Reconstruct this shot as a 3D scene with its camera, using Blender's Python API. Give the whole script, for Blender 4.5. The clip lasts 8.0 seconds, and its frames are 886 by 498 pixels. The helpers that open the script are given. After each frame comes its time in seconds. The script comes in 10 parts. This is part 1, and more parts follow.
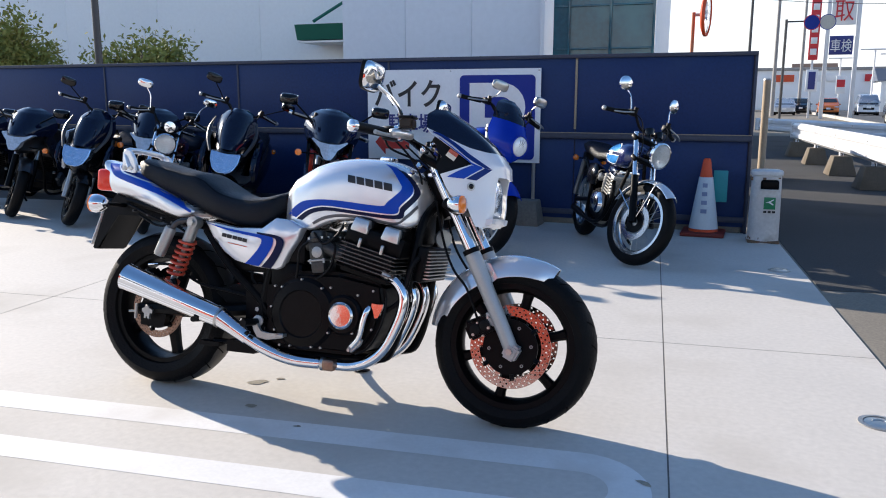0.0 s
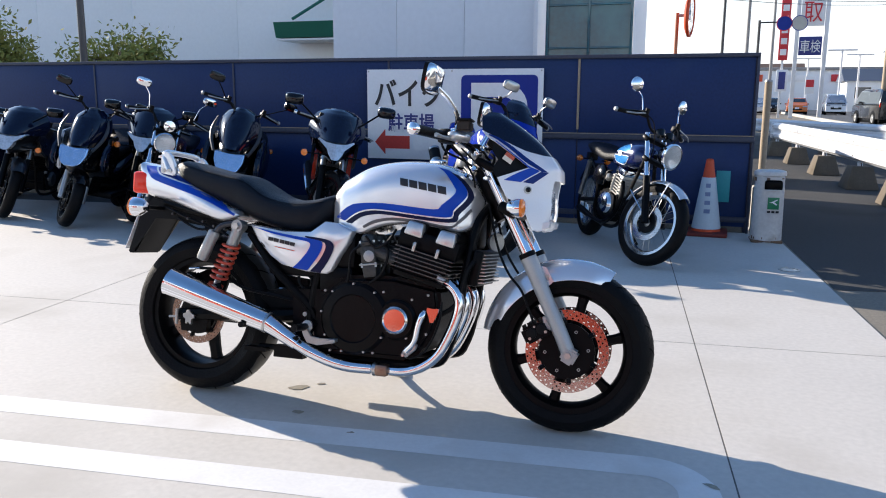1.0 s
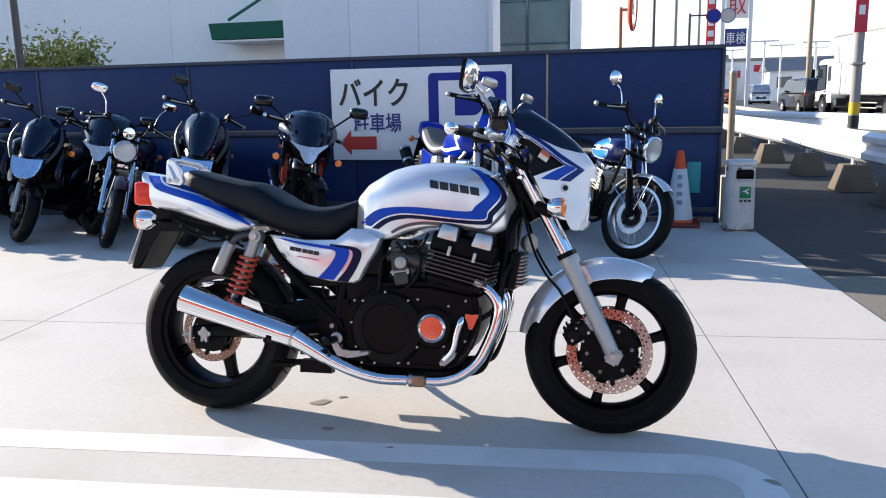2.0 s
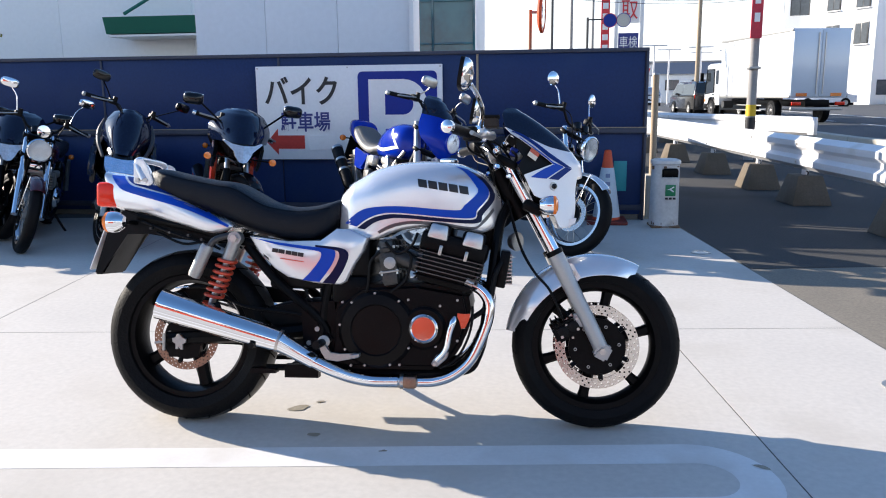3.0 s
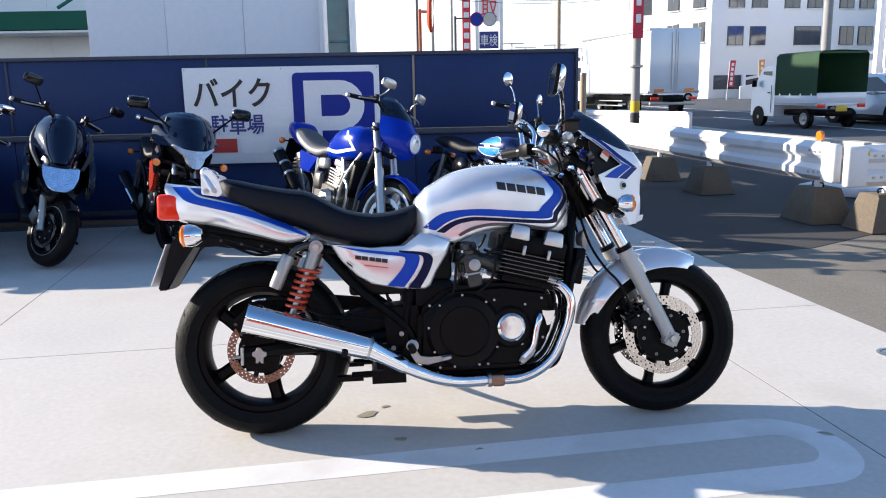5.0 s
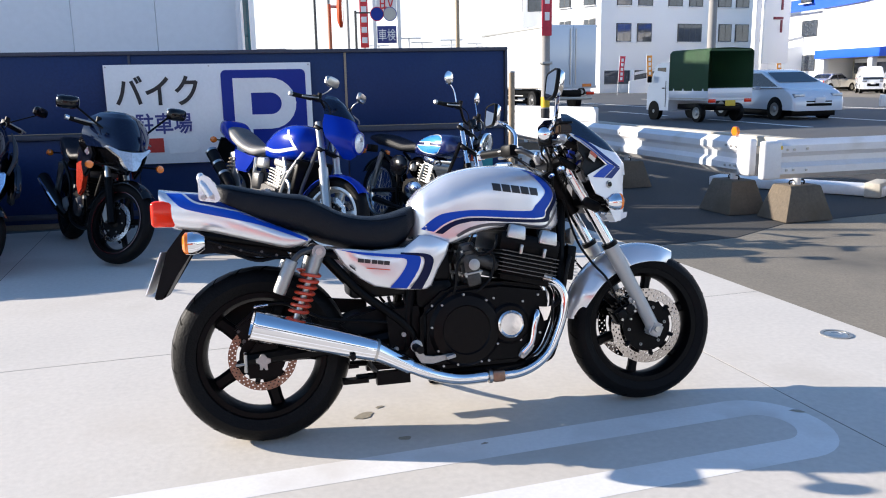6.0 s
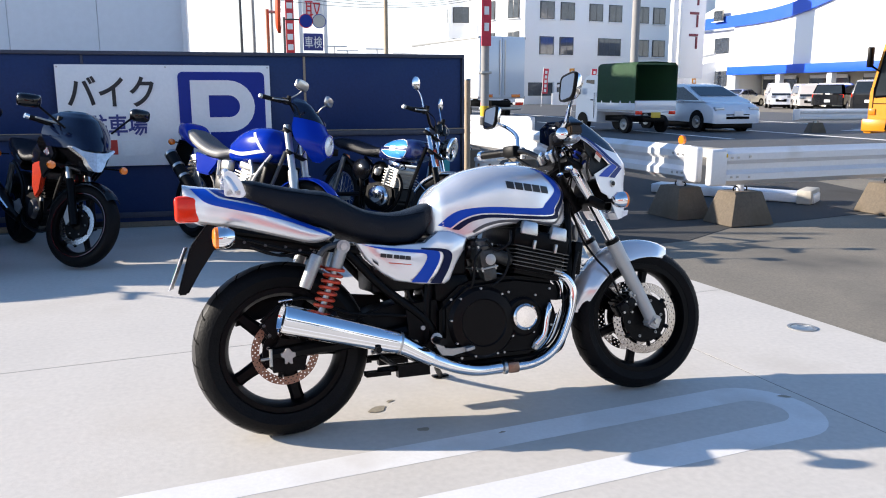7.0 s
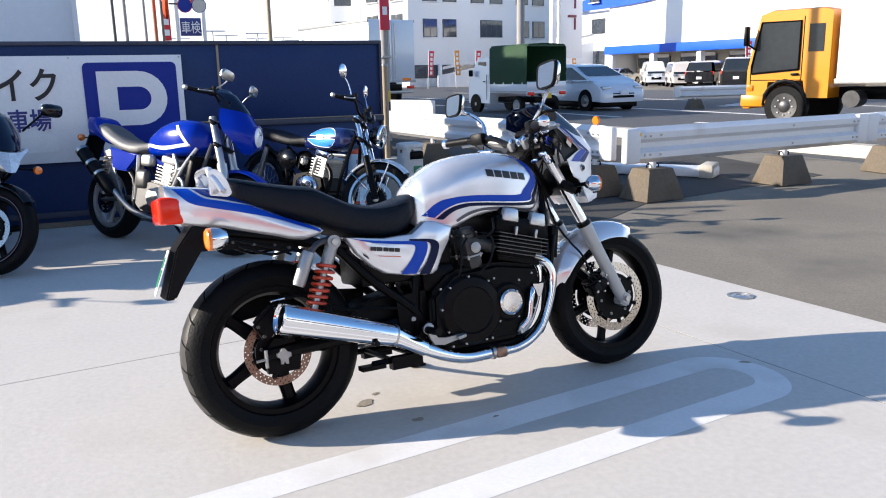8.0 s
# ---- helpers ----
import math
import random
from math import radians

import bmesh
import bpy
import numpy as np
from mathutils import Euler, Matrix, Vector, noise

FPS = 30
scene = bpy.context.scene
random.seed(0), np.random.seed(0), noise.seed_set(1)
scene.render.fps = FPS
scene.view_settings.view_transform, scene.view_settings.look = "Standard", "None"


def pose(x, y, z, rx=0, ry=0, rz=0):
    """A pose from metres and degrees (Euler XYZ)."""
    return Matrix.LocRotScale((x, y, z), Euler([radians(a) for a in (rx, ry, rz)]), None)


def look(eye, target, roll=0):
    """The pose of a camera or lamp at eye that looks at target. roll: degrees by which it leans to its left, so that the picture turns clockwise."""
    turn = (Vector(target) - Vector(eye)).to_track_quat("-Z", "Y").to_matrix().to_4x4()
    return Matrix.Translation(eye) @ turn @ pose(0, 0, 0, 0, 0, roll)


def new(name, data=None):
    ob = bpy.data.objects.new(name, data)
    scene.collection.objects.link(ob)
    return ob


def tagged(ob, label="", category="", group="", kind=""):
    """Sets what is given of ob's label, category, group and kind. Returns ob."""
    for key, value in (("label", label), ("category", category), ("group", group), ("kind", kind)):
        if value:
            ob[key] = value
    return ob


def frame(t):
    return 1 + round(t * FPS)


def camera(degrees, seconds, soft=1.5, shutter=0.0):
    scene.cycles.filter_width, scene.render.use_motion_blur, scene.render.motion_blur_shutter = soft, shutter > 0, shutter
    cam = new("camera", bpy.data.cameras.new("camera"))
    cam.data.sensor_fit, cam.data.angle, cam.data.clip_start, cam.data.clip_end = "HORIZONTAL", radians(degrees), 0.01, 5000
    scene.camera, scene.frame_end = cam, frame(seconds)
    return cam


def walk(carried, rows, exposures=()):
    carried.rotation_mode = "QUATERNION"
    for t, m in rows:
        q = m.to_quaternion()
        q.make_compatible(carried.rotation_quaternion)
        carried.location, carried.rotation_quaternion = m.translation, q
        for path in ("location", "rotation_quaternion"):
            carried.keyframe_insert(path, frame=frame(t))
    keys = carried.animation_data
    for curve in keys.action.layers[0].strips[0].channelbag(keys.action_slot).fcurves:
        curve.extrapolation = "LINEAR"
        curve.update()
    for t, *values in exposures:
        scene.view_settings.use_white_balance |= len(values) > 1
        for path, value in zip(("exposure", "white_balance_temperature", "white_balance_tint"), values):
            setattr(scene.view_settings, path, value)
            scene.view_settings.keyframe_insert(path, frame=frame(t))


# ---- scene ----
cam = camera(58.2, 8.0, soft=1.05)
PATH = [
    (0, (0.268, -0.104, 1.172), (-0.456, 1.724, 0.806), 0.1),
    (0.5, (0.125, -0.121, 1.172), (-0.562, 1.72, 0.802), 0.15),
    (1, (-0.022, -0.186, 1.186), (-0.679, 1.667, 0.816), 0.3),
    (1.5, (-0.205, -0.183, 1.188), (-0.814, 1.686, 0.817), -0.6),
    (3, (-0.687, -0.227, 1.187), (-0.951, 1.719, 0.808), -0.6),
    (3.5, (-0.86, -0.264, 1.2), (-1.032, 1.693, 0.821), -0.3),
    (4, (-1.073, -0.279, 1.223), (-1.132, 1.681, 0.829), -0.75),
    (4.5, (-1.229, -0.3, 1.215), (-1.235, 1.663, 0.831), -0.4),
    (4.7, (-1.321, -0.315, 1.216), (-1.302, 1.648, 0.831), -0.6),
    (6, (-1.818, -0.331, 1.265), (-1.486, 1.598, 0.857), -1.1),
    (6.5, (-1.994, -0.345, 1.247), (-1.591, 1.575, 0.855), 0.7),
    (7, (-2.179, -0.348, 1.236), (-1.657, 1.543, 0.849), -0.1),
    (7.5, (-2.332, -0.323, 1.25), (-1.671, 1.519, 0.841), -0.3),
    (8, (-2.518, -0.235, 1.265), (-1.74, 1.556, 0.835), -1.2),
]
walk(cam, [(t, look(eye, target, roll)) for t, eye, target, roll in PATH],
     [(0.0, 0.76), (1.5, 0.84), (3.0, 0.97), (4.5, 0.97), (6.5, 0.9), (8.0, 0.88)])

# ---- world, sun and exposure ----
SUN_WAY = Vector((-2.58, 0.83, 1.0)).normalized()
world = bpy.data.worlds.new("sky")
scene.world = world
world.use_nodes = True
wn = world.node_tree
sky = wn.nodes.new("ShaderNodeTexSky")
sky.sky_type = "NISHITA"
sky.sun_disc = False
sky.sun_elevation = math.asin(SUN_WAY.z)
sky.sun_rotation = math.atan2(SUN_WAY.x, SUN_WAY.y)
sky.air_density, sky.dust_density, sky.ozone_density = 1.2, 0.4, 6.0
# white haze towards the horizon, all round
way_up, low_air, haze = wn.nodes.new("ShaderNodeTexCoord"), wn.nodes.new("ShaderNodeMapRange"), wn.nodes.new("ShaderNodeMix")
height = wn.nodes.new("ShaderNodeSeparateXYZ")
wn.links.new(way_up.outputs["Generated"], height.inputs[0])
wn.links.new(height.outputs["Z"], low_air.inputs["Value"])
low_air.interpolation_type = "SMOOTHSTEP"
low_air.inputs["From Min"].default_value, low_air.inputs["From Max"].default_value = 0.0, 0.42
low_air.inputs["To Min"].default_value, low_air.inputs["To Max"].default_value = 0.85, 0.0
haze.data_type = "RGBA"
wn.links.new(low_air.outputs[0], haze.inputs["Factor"])
wn.links.new(sky.outputs["Color"], haze.inputs["A"])
haze.inputs["B"].default_value = (6.4, 6.5, 6.7, 1)
wn.links.new(haze.outputs["Result"], wn.nodes["Background"].inputs["Color"])
wn.nodes["Background"].inputs["Strength"].default_value = 0.13
sun_data = bpy.data.lights.new("sun", "SUN")
sun_data.energy, sun_data.angle, sun_data.color = 5.4, radians(0.5), (1.0, 0.9, 0.785)
sun = new("sun", sun_data)
sun.matrix_world = look(SUN_WAY * 60, (0, 0, 0))

# ---- small shape tools ----


def hexa(bm, c, s, m=None, taper=1.0):
    """A box at c of size s; its top is taper times its bottom."""
    m = m or Matrix()
    vs = []
    for z in (-0.5, 0.5):
        k = taper if z > 0 else 1.0
        for x, y in ((-0.5, -0.5), (0.5, -0.5), (0.5, 0.5), (-0.5, 0.5)):
            vs.append(bm.verts.new(m @ Vector((c[0] + x * s[0] * k, c[1] + y * s[1] * k, c[2] + z * s[2]))))
    for f in ((3, 2, 1, 0), (4, 5, 6, 7), (0, 1, 5, 4), (1, 2, 6, 5), (2, 3, 7, 6), (3, 0, 4, 7)):
        bm.faces.new([vs[i] for i in f])
    return vs


def box_mesh(c, s, bevel=0.0, m=None, taper=1.0, seg=2):
    bm = bmesh.new()
    hexa(bm, c, s, m, taper)
    if bevel:
        bmesh.ops.bevel(bm, geom=bm.edges[:], offset=bevel, segments=seg, affect="EDGES", profile=0.5)
    return bm


def basis(way):
    way = Vector(way).normalized()
    side = way.cross(Vector((0, 0, 1)))
    if side.length < 1e-3:
        side = way.cross(Vector((0, 1, 0)))
    side.normalize()
    return way, side, way.cross(side)


def ring(bm, c, a, b, r, n, k=1.0, turn=0.0):
    """n vertices round c, in the plane of a and b."""
    return [bm.verts.new(Vector(c) + Vector(a) * (r * math.cos(turn + 2 * math.pi * i / n)) + Vector(b) * (r * k * math.sin(turn + 2 * math.pi * i / n))) for i in range(n)]


def skin(bm, rings, closed=True, caps=(True, True), loop=False):
    """Faces between rings of vertices."""
    n = len(rings[0])
    pairs = list(zip(rings, rings[1:] + (rings[:1] if loop else []))) if loop else list(zip(rings, rings[1:]))
    for p, q in pairs:
        for i in range(n if closed else n - 1):
            j = (i + 1) % n
            bm.faces.new((p[i], p[j], q[j], q[i]))
    if closed and not loop:
        if caps[0]:
            bm.faces.new(rings[0][::-1])
        if caps[1]:
            bm.faces.new(rings[-1])


def rod(bm, p0, p1, r0, r1=None, n=12, caps=(True, True)):
    way, a, b = basis(Vector(p1) - Vector(p0))
    skin(bm, [ring(bm, p0, a, b, r0, n), ring(bm, p1, a, b, r0 if r1 is None else r1, n)], caps=caps)


def smooth_path(pts, step=6):
    """A rounded line through the points."""
    pts = [Vector(p) for p in pts]
    if len(pts) < 3:
        return pts
    full = [2 * pts[0] - pts[1]] + pts + [2 * pts[-1] - pts[-2]]
    out = []
    for i in range(1, len(full) - 2):
        a, b, c, d = full[i - 1:i + 3]
        for k in range(step):
            t = k / step
            out.append(0.5 * (2 * b + (c - a) * t + (2 * a - 5 * b + 4 * c - d) * t * t + (3 * b - a - 3 * c + d) * t ** 3))
    return out + [pts[-1]]


def pipe(bm, pts, r, n=10, step=6, caps=(True, True)):
    """A tube along a rounded line; r is one radius or a list of one per given point."""
    radii = r if isinstance(r, (list, tuple)) else [r] * len(pts)
    line = smooth_path(pts, step)
    per = step if len(pts) > 2 else 1
    rings, ref = [], None
    for i, p in enumerate(line):
        way = (line[min(i + 1, len(line) - 1)] - line[max(i - 1, 0)]).normalized()
        if ref is None:
            ref = basis(way)[1]
        a = (ref - way * ref.dot(way)).normalized()
        ref = a
        k = i / per
        j = min(int(k), len(radii) - 2)
        rad = radii[j] + (radii[j + 1] - radii[j]) * (k - j)
        rings.append(ring(bm, p, a, way.cross(a), rad, n))
    skin(bm, rings, caps=caps)


def lathe(bm, profile, c, axis, n=32, loop=False):
    """Turns a profile of (radius, along) round an axis through c."""
    way, a, b = basis(axis)
    rings = [ring(bm, Vector(c) + way * h, a, b, max(r, 1e-4), n) for r, h in profile]
    skin(bm, rings, loop=loop)


def slab(bm, outline, y0, y1):
    """A plate: an outline of (x, z) from y0 to y1."""
    skin(bm, [[bm.verts.new((x, y, z)) for x, z in outline] for y in (y0, y1)])


def ball(bm, c, s, n=16, m=8):
    rings = []
    for j in range(1, m):
        t = math.pi * j / m
        rings.append([bm.verts.new((c[0] + s[0] * math.sin(t) * math.cos(2 * math.pi * i / n), c[1] + s[1] * math.sin(t) * math.sin(2 * math.pi * i / n), c[2] - s[2] * math.cos(t))) for i in range(n)])
    skin(bm, rings)


def sections(bm, rows, n=24, power=2.6, low=None):
    """A body along x: rows of (x, half width, low, high); each section is a rounded box."""
    rings = []
    for x, hw, lo, hi in rows:
        c, h, r = (lo + hi) / 2, (hi - lo) / 2, []
        for i in range(n):
            t = 2 * math.pi * i / n
            cs, sn = math.cos(t), math.sin(t)
            k = power if sn >= 0 or low is None else low
            r.append(bm.verts.new((x, hw * math.copysign(abs(cs) ** (2 / k), cs), c + h * math.copysign(abs(sn) ** (2 / k), sn))))
        rings.append(r)
    skin(bm, rings)


def between(rows, x):
    """Linear look-up in rows of (x, values...)."""
    if x <= rows[0][0]:
        return rows[0][1:]
    for p, q in zip(rows, rows[1:]):
        if x <= q[0]:
            k = (x - p[0]) / (q[0] - p[0])
            return tuple(a + (b - a) * k for a, b in zip(p[1:], q[1:]))
    return rows[-1][1:]


def rounded(rows, per=5):
    """The rows of a body with rounded steps between them."""
    out = []
    for i in range(len(rows) - 1):
        a, b, c, d = rows[max(i - 1, 0)], rows[i], rows[i + 1], rows[min(i + 2, len(rows) - 1)]
        for k in range(per):
            t = k / per
            out.append((b[0] + (c[0] - b[0]) * t,) + tuple(0.5 * (2 * q + (r - p) * t + (2 * p - 5 * q + 4 * r - s) * t * t + (3 * q - p - 3 * r + s) * t ** 3) for p, q, r, s in zip(a[1:], b[1:], c[1:], d[1:])))
    return out + [tuple(rows[-1])]


def part(name, bm, material, parent=None, label="", smooth=35, at=None):
    """Links a bmesh as one mesh object under a thing."""
    bmesh.ops.recalc_face_normals(bm, faces=bm.faces[:])
    me = bpy.data.meshes.new(name)
    bm.to_mesh(me)
    bm.free()
    me.materials.append(material)
    if smooth:
        me.shade_smooth()
        me.set_sharp_from_angle(angle=radians(smooth))
    ob = new(name, me)
    if parent is not None:
        ob.parent = parent
    if at is not None:
        ob.matrix_basis = at
    return tagged(ob, label)


def thing(name, label, category, m=None, group="", kind=""):
    ob = new(name)
    ob.empty_display_size = 0.1
    if m is not None:
        ob.matrix_basis = m
    return tagged(ob, label, category, group, kind)


def lettering(text, size, depth=0.002, spread=1.0, bold=0.0):
    """Text as a mesh in the x-z plane, from the origin to the right, facing -y; width, height."""
    cu = bpy.data.curves.new("text", "FONT")
    cu.body, cu.size, cu.extrude, cu.space_character = text, size, depth, spread
    cu.offset = bold
    ob = new("text", cu)
    bpy.context.view_layer.update()
    me = bpy.data.meshes.new_from_object(ob.evaluated_get(bpy.context.evaluated_depsgraph_get()))
    bpy.data.objects.remove(ob)
    bm = bmesh.new()
    bm.from_mesh(me)
    bpy.data.meshes.remove(me)
    lo = [min(v.co[i] for v in bm.verts) for i in (0, 1)]
    hi = [max(v.co[i] for v in bm.verts) for i in (0, 1)]
    for v in bm.verts:
        v.co = Vector((v.co.x - lo[0], -v.co.z, v.co.y - lo[1]))
    return bm, hi[0] - lo[0], hi[1] - lo[1]


# ---- materials ----


def stuff_of(name, colour, rough=0.5, metal=0.0, vary=0.12, coarse=3.0, fine=60.0, bump=0.05, coat=0.0, rough_vary=0.1, spec=0.5, tint=None, tint_at=(0.5, 0.7), per=0.0):
    """A surface: colour varied at two scales, roughness and fine relief."""
    mt = bpy.data.materials.new(name)
    mt.use_nodes = True
    nt = mt.node_tree
    n, l = nt.nodes, nt.links
    bs = n["Principled BSDF"]
    co = n.new("ShaderNodeTexCoord")
    big, small = n.new("ShaderNodeTexNoise"), n.new("ShaderNodeTexNoise")
    big.inputs["Scale"].default_value, big.inputs["Detail"].default_value = coarse, 5
    small.inputs["Scale"].default_value, small.inputs["Detail"].default_value = fine, 4
    for x in (big, small):
        l.new(co.outputs["Object"], x.inputs["Vector"])
    add = n.new("ShaderNodeMath")
    add.operation = "ADD"
    l.new(big.outputs["Fac"], add.inputs[0])
    l.new(small.outputs["Fac"], add.inputs[1])
    rng = n.new("ShaderNodeMapRange")
    rng.inputs["From Min"].default_value, rng.inputs["From Max"].default_value = 0.6, 1.4
    rng.inputs["To Min"].default_value, rng.inputs["To Max"].default_value = 1 - vary, 1 + vary
    l.new(add.outputs[0], rng.inputs["Value"])
    mul = n.new("ShaderNodeVectorMath")
    mul.operation = "SCALE"
    mul.inputs[0].default_value = colour
    l.new(rng.outputs[0], mul.inputs["Scale"])
    out = mul.outputs[0]
    if per:
        info = n.new("ShaderNodeObjectInfo")
        pr = n.new("ShaderNodeMapRange")
        pr.inputs["To Min"].default_value, pr.inputs["To Max"].default_value = 1 - per, 1 + per
        l.new(info.outputs["Random"], pr.inputs["Value"])
        m2 = n.new("ShaderNodeVectorMath")
        m2.operation = "SCALE"
        l.new(out, m2.inputs[0])
        l.new(pr.outputs[0], m2.inputs["Scale"])
        out = m2.outputs[0]
    if tint:
        ramp = n.new("ShaderNodeMapRange")
        ramp.inputs["From Min"].default_value, ramp.inputs["From Max"].default_value = tint_at
        l.new(big.outputs["Fac"], ramp.inputs["Value"])
        mix = n.new("ShaderNodeMix")
        mix.data_type = "RGBA"
        l.new(ramp.outputs[0], mix.inputs["Factor"])
        l.new(out, mix.inputs["A"])
        mix.inputs["B"].default_value = (*tint, 1)
        out = mix.outputs["Result"]
    l.new(out, bs.inputs["Base Color"])
    rr = n.new("ShaderNodeMapRange")
    rr.inputs["From Min"].default_value, rr.inputs["From Max"].default_value = 0.3, 0.7
    rr.inputs["To Min"].default_value, rr.inputs["To Max"].default_value = max(rough * (1 - rough_vary), 0), min(rough * (1 + rough_vary), 1)
    l.new(big.outputs["Fac"], rr.inputs["Value"])
    l.new(rr.outputs[0], bs.inputs["Roughness"])
    bs.inputs["Metallic"].default_value = metal
    bs.inputs["Coat Weight"].default_value = coat
    bs.inputs["Coat Roughness"].default_value = 0.04
    bs.inputs["Specular IOR Level"].default_value = spec
    if bump:
        bp = n.new("ShaderNodeBump")
        bp.inputs["Strength"].default_value = bump
        bp.inputs["Distance"].default_value = 0.01
        l.new(small.outputs["Fac"], bp.inputs["Height"])
        l.new(bp.outputs["Normal"], bs.inputs["Normal"])
    return mt


def clear_of(name, colour, rough=0.02, alpha=1.0, ior=1.45):
    """Glass or clear plastic."""
    mt = bpy.data.materials.new(name)
    mt.use_nodes = True
    bs = mt.node_tree.nodes["Principled BSDF"]
    bs.inputs["Base Color"].default_value = (*colour, 1)
    bs.inputs["Roughness"].default_value = rough
    bs.inputs["IOR"].default_value = ior
    bs.inputs["Transmission Weight"].default_value = alpha
    return mt


SILVER = stuff_of("silver_paint", (0.8, 0.8, 0.81), 0.24, 0.62, 0.03, 4, 400, 0.0, coat=0.9)
WHITE_PAINT = stuff_of("white_pearl_paint", (0.74, 0.75, 0.78), 0.3, 0.15, 0.04, 4, 300, 0.01, coat=0.8)
BLUE = stuff_of("blue_stripe_paint", (0.004, 0.058, 0.42), 0.3, 0.0, 0.06, 4, 300, 0.01, coat=0.06, spec=0.18)
NAVY = stuff_of("navy_stripe_paint", (0.003, 0.008, 0.04), 0.3, 0.0, 0.06, 4, 300, 0.01, coat=0.04, spec=0.15)
GREY_LINE = stuff_of("dark_grey_stripe_paint", (0.07, 0.07, 0.08), 0.3, 0.2, 0.06, 4, 300, 0.01, coat=0.3)
RUBBER = stuff_of("tyre_rubber", (0.0035, 0.0035, 0.004), 0.55, 0, 0.3, 6, 120, 0.25, rough_vary=0.3, spec=0.13)
SEAT = stuff_of("seat_vinyl", (0.0045, 0.0055, 0.009), 0.45, 0, 0.15, 6, 350, 0.3, spec=0.22)
CHROME = stuff_of("chrome", (0.82, 0.83, 0.85), 0.06, 1, 0.03, 5, 80, 0.01, rough_vary=0.5)
STEEL = stuff_of("brushed_steel", (0.5, 0.49, 0.47), 0.32, 1, 0.15, 8, 150, 0.05)
DISC = stuff_of("brake_disc_steel", (0.46, 0.42, 0.39), 0.13, 1, 0.12, 12, 180, 0.02)
DARK_ALLOY = stuff_of("dark_alloy", (0.07, 0.07, 0.072), 0.4, 0.6, 0.2, 10, 160, 0.1)
ALLOY = stuff_of("cast_alloy_grey", (0.38, 0.38, 0.37), 0.42, 0.8, 0.12, 10, 160, 0.1)
FORK_GREY = stuff_of("fork_slider_grey_paint", (0.42, 0.42, 0.41), 0.4, 0.4, 0.06, 6, 200, 0.04)
BLACK = stuff_of("black_engine_paint", (0.0025, 0.0025, 0.003), 0.35, 0.0, 0.25, 8, 150, 0.1, spec=0.1)
GLOSS_BLACK = stuff_of("gloss_black_paint", (0.003, 0.003, 0.004), 0.15, 0, 0.1, 5, 200, 0.01, coat=0.2, spec=0.3)
PLASTIC = stuff_of("black_plastic", (0.004, 0.004, 0.0045), 0.45, 0, 0.15, 8, 250, 0.12, spec=0.14)
RED_SPRING = stuff_of("red_orange_spring_paint", (0.55, 0.055, 0.02), 0.35, 0, 0.1, 8, 200, 0.03, coat=0.3)
RED_LENS = stuff_of("red_lens", (0.8, 0.03, 0.008), 0.14, 0, 0.1, 8, 200, 0.02, coat=0.25, spec=0.3)
AMBER = stuff_of("amber_lens", (0.85, 0.2, 0.012), 0.15, 0, 0.1, 8, 200, 0.02, coat=0.8)
LAMP_GLASS = stuff_of("headlight_glass", (0.36, 0.4, 0.46), 0.12, 0.5, 0.3, 22, 90, 0.25, coat=0.6)
# the blue of the reflected sky is put into this lamp's colour
SKY_LAMP = stuff_of("sky_tinted_lamp_reflector", (0.62, 0.74, 0.9), 0.16, 0.9, 0.2, 26, 90, 0.12, coat=0.5)
SPORT_LAMP = stuff_of("faceted_lamp_reflector", (0.55, 0.57, 0.6), 0.2, 0.5, 0.3, 18, 60, 0.12, coat=0.6)
MIRROR = stuff_of("mirror_glass", (0.85, 0.86, 0.87), 0.015, 1, 0.0, 2, 20, 0.0, rough_vary=0.0)
SMOKE = stuff_of("smoked_windscreen", (0.003, 0.007, 0.024), 0.07, 0, 0.1, 3, 50, 0.0, spec=0.45)
BRONZE = stuff_of("bronze_engine_cover", (0.004, 0.003, 0.003), 0.35, 0.0, 0.2, 8, 150, 0.06, spec=0.12)
BADGE = stuff_of("black_badge", (0.012, 0.012, 0.014), 0.35, 0, 0.05, 5, 90, 0.0)

# ---- ground ----
CONCRETE = stuff_of("pale_concrete", (0.565, 0.53, 0.48), 0.8, 0, 0.11, 1.1, 38, 0.08, tint=(0.44, 0.405, 0.355), tint_at=(0.5, 0.74))
JOINT = stuff_of("joint_dark", (0.12, 0.11, 0.1), 0.9, 0, 0.2, 6, 60, 0.2)
PAINT_LINE = stuff_of("worn_white_road_paint", (0.75, 0.735, 0.71), 0.75, 0, 0.07, 3, 60, 0.04, tint=(0.62, 0.59, 0.55), tint_at=(0.5, 0.72))
ASPHALT = stuff_of("grey_asphalt", (0.205, 0.18, 0.142), 0.9, 0, 0.3, 0.7, 75, 0.25, tint=(0.11, 0.1, 0.085), tint_at=(0.5, 0.68))
ROAD = stuff_of("road_asphalt", (0.075, 0.08, 0.085), 0.85, 0, 0.15, 0.2, 40, 0.3)
KERB = stuff_of("kerb_concrete", (0.45, 0.42, 0.36), 0.85, 0, 0.15, 2, 40, 0.25)
FENCE = stuff_of("navy_fence_steel", (0.008, 0.029, 0.112), 0.5, 0.1, 0.25, 0.8, 40, 0.06, tint=(0.022, 0.046, 0.108), tint_at=(0.52, 0.78), spec=0.3)
FENCE_EDGE = stuff_of("worn_fence_frame", (0.045, 0.052, 0.08), 0.55, 0.2, 0.25, 3, 40, 0.1)
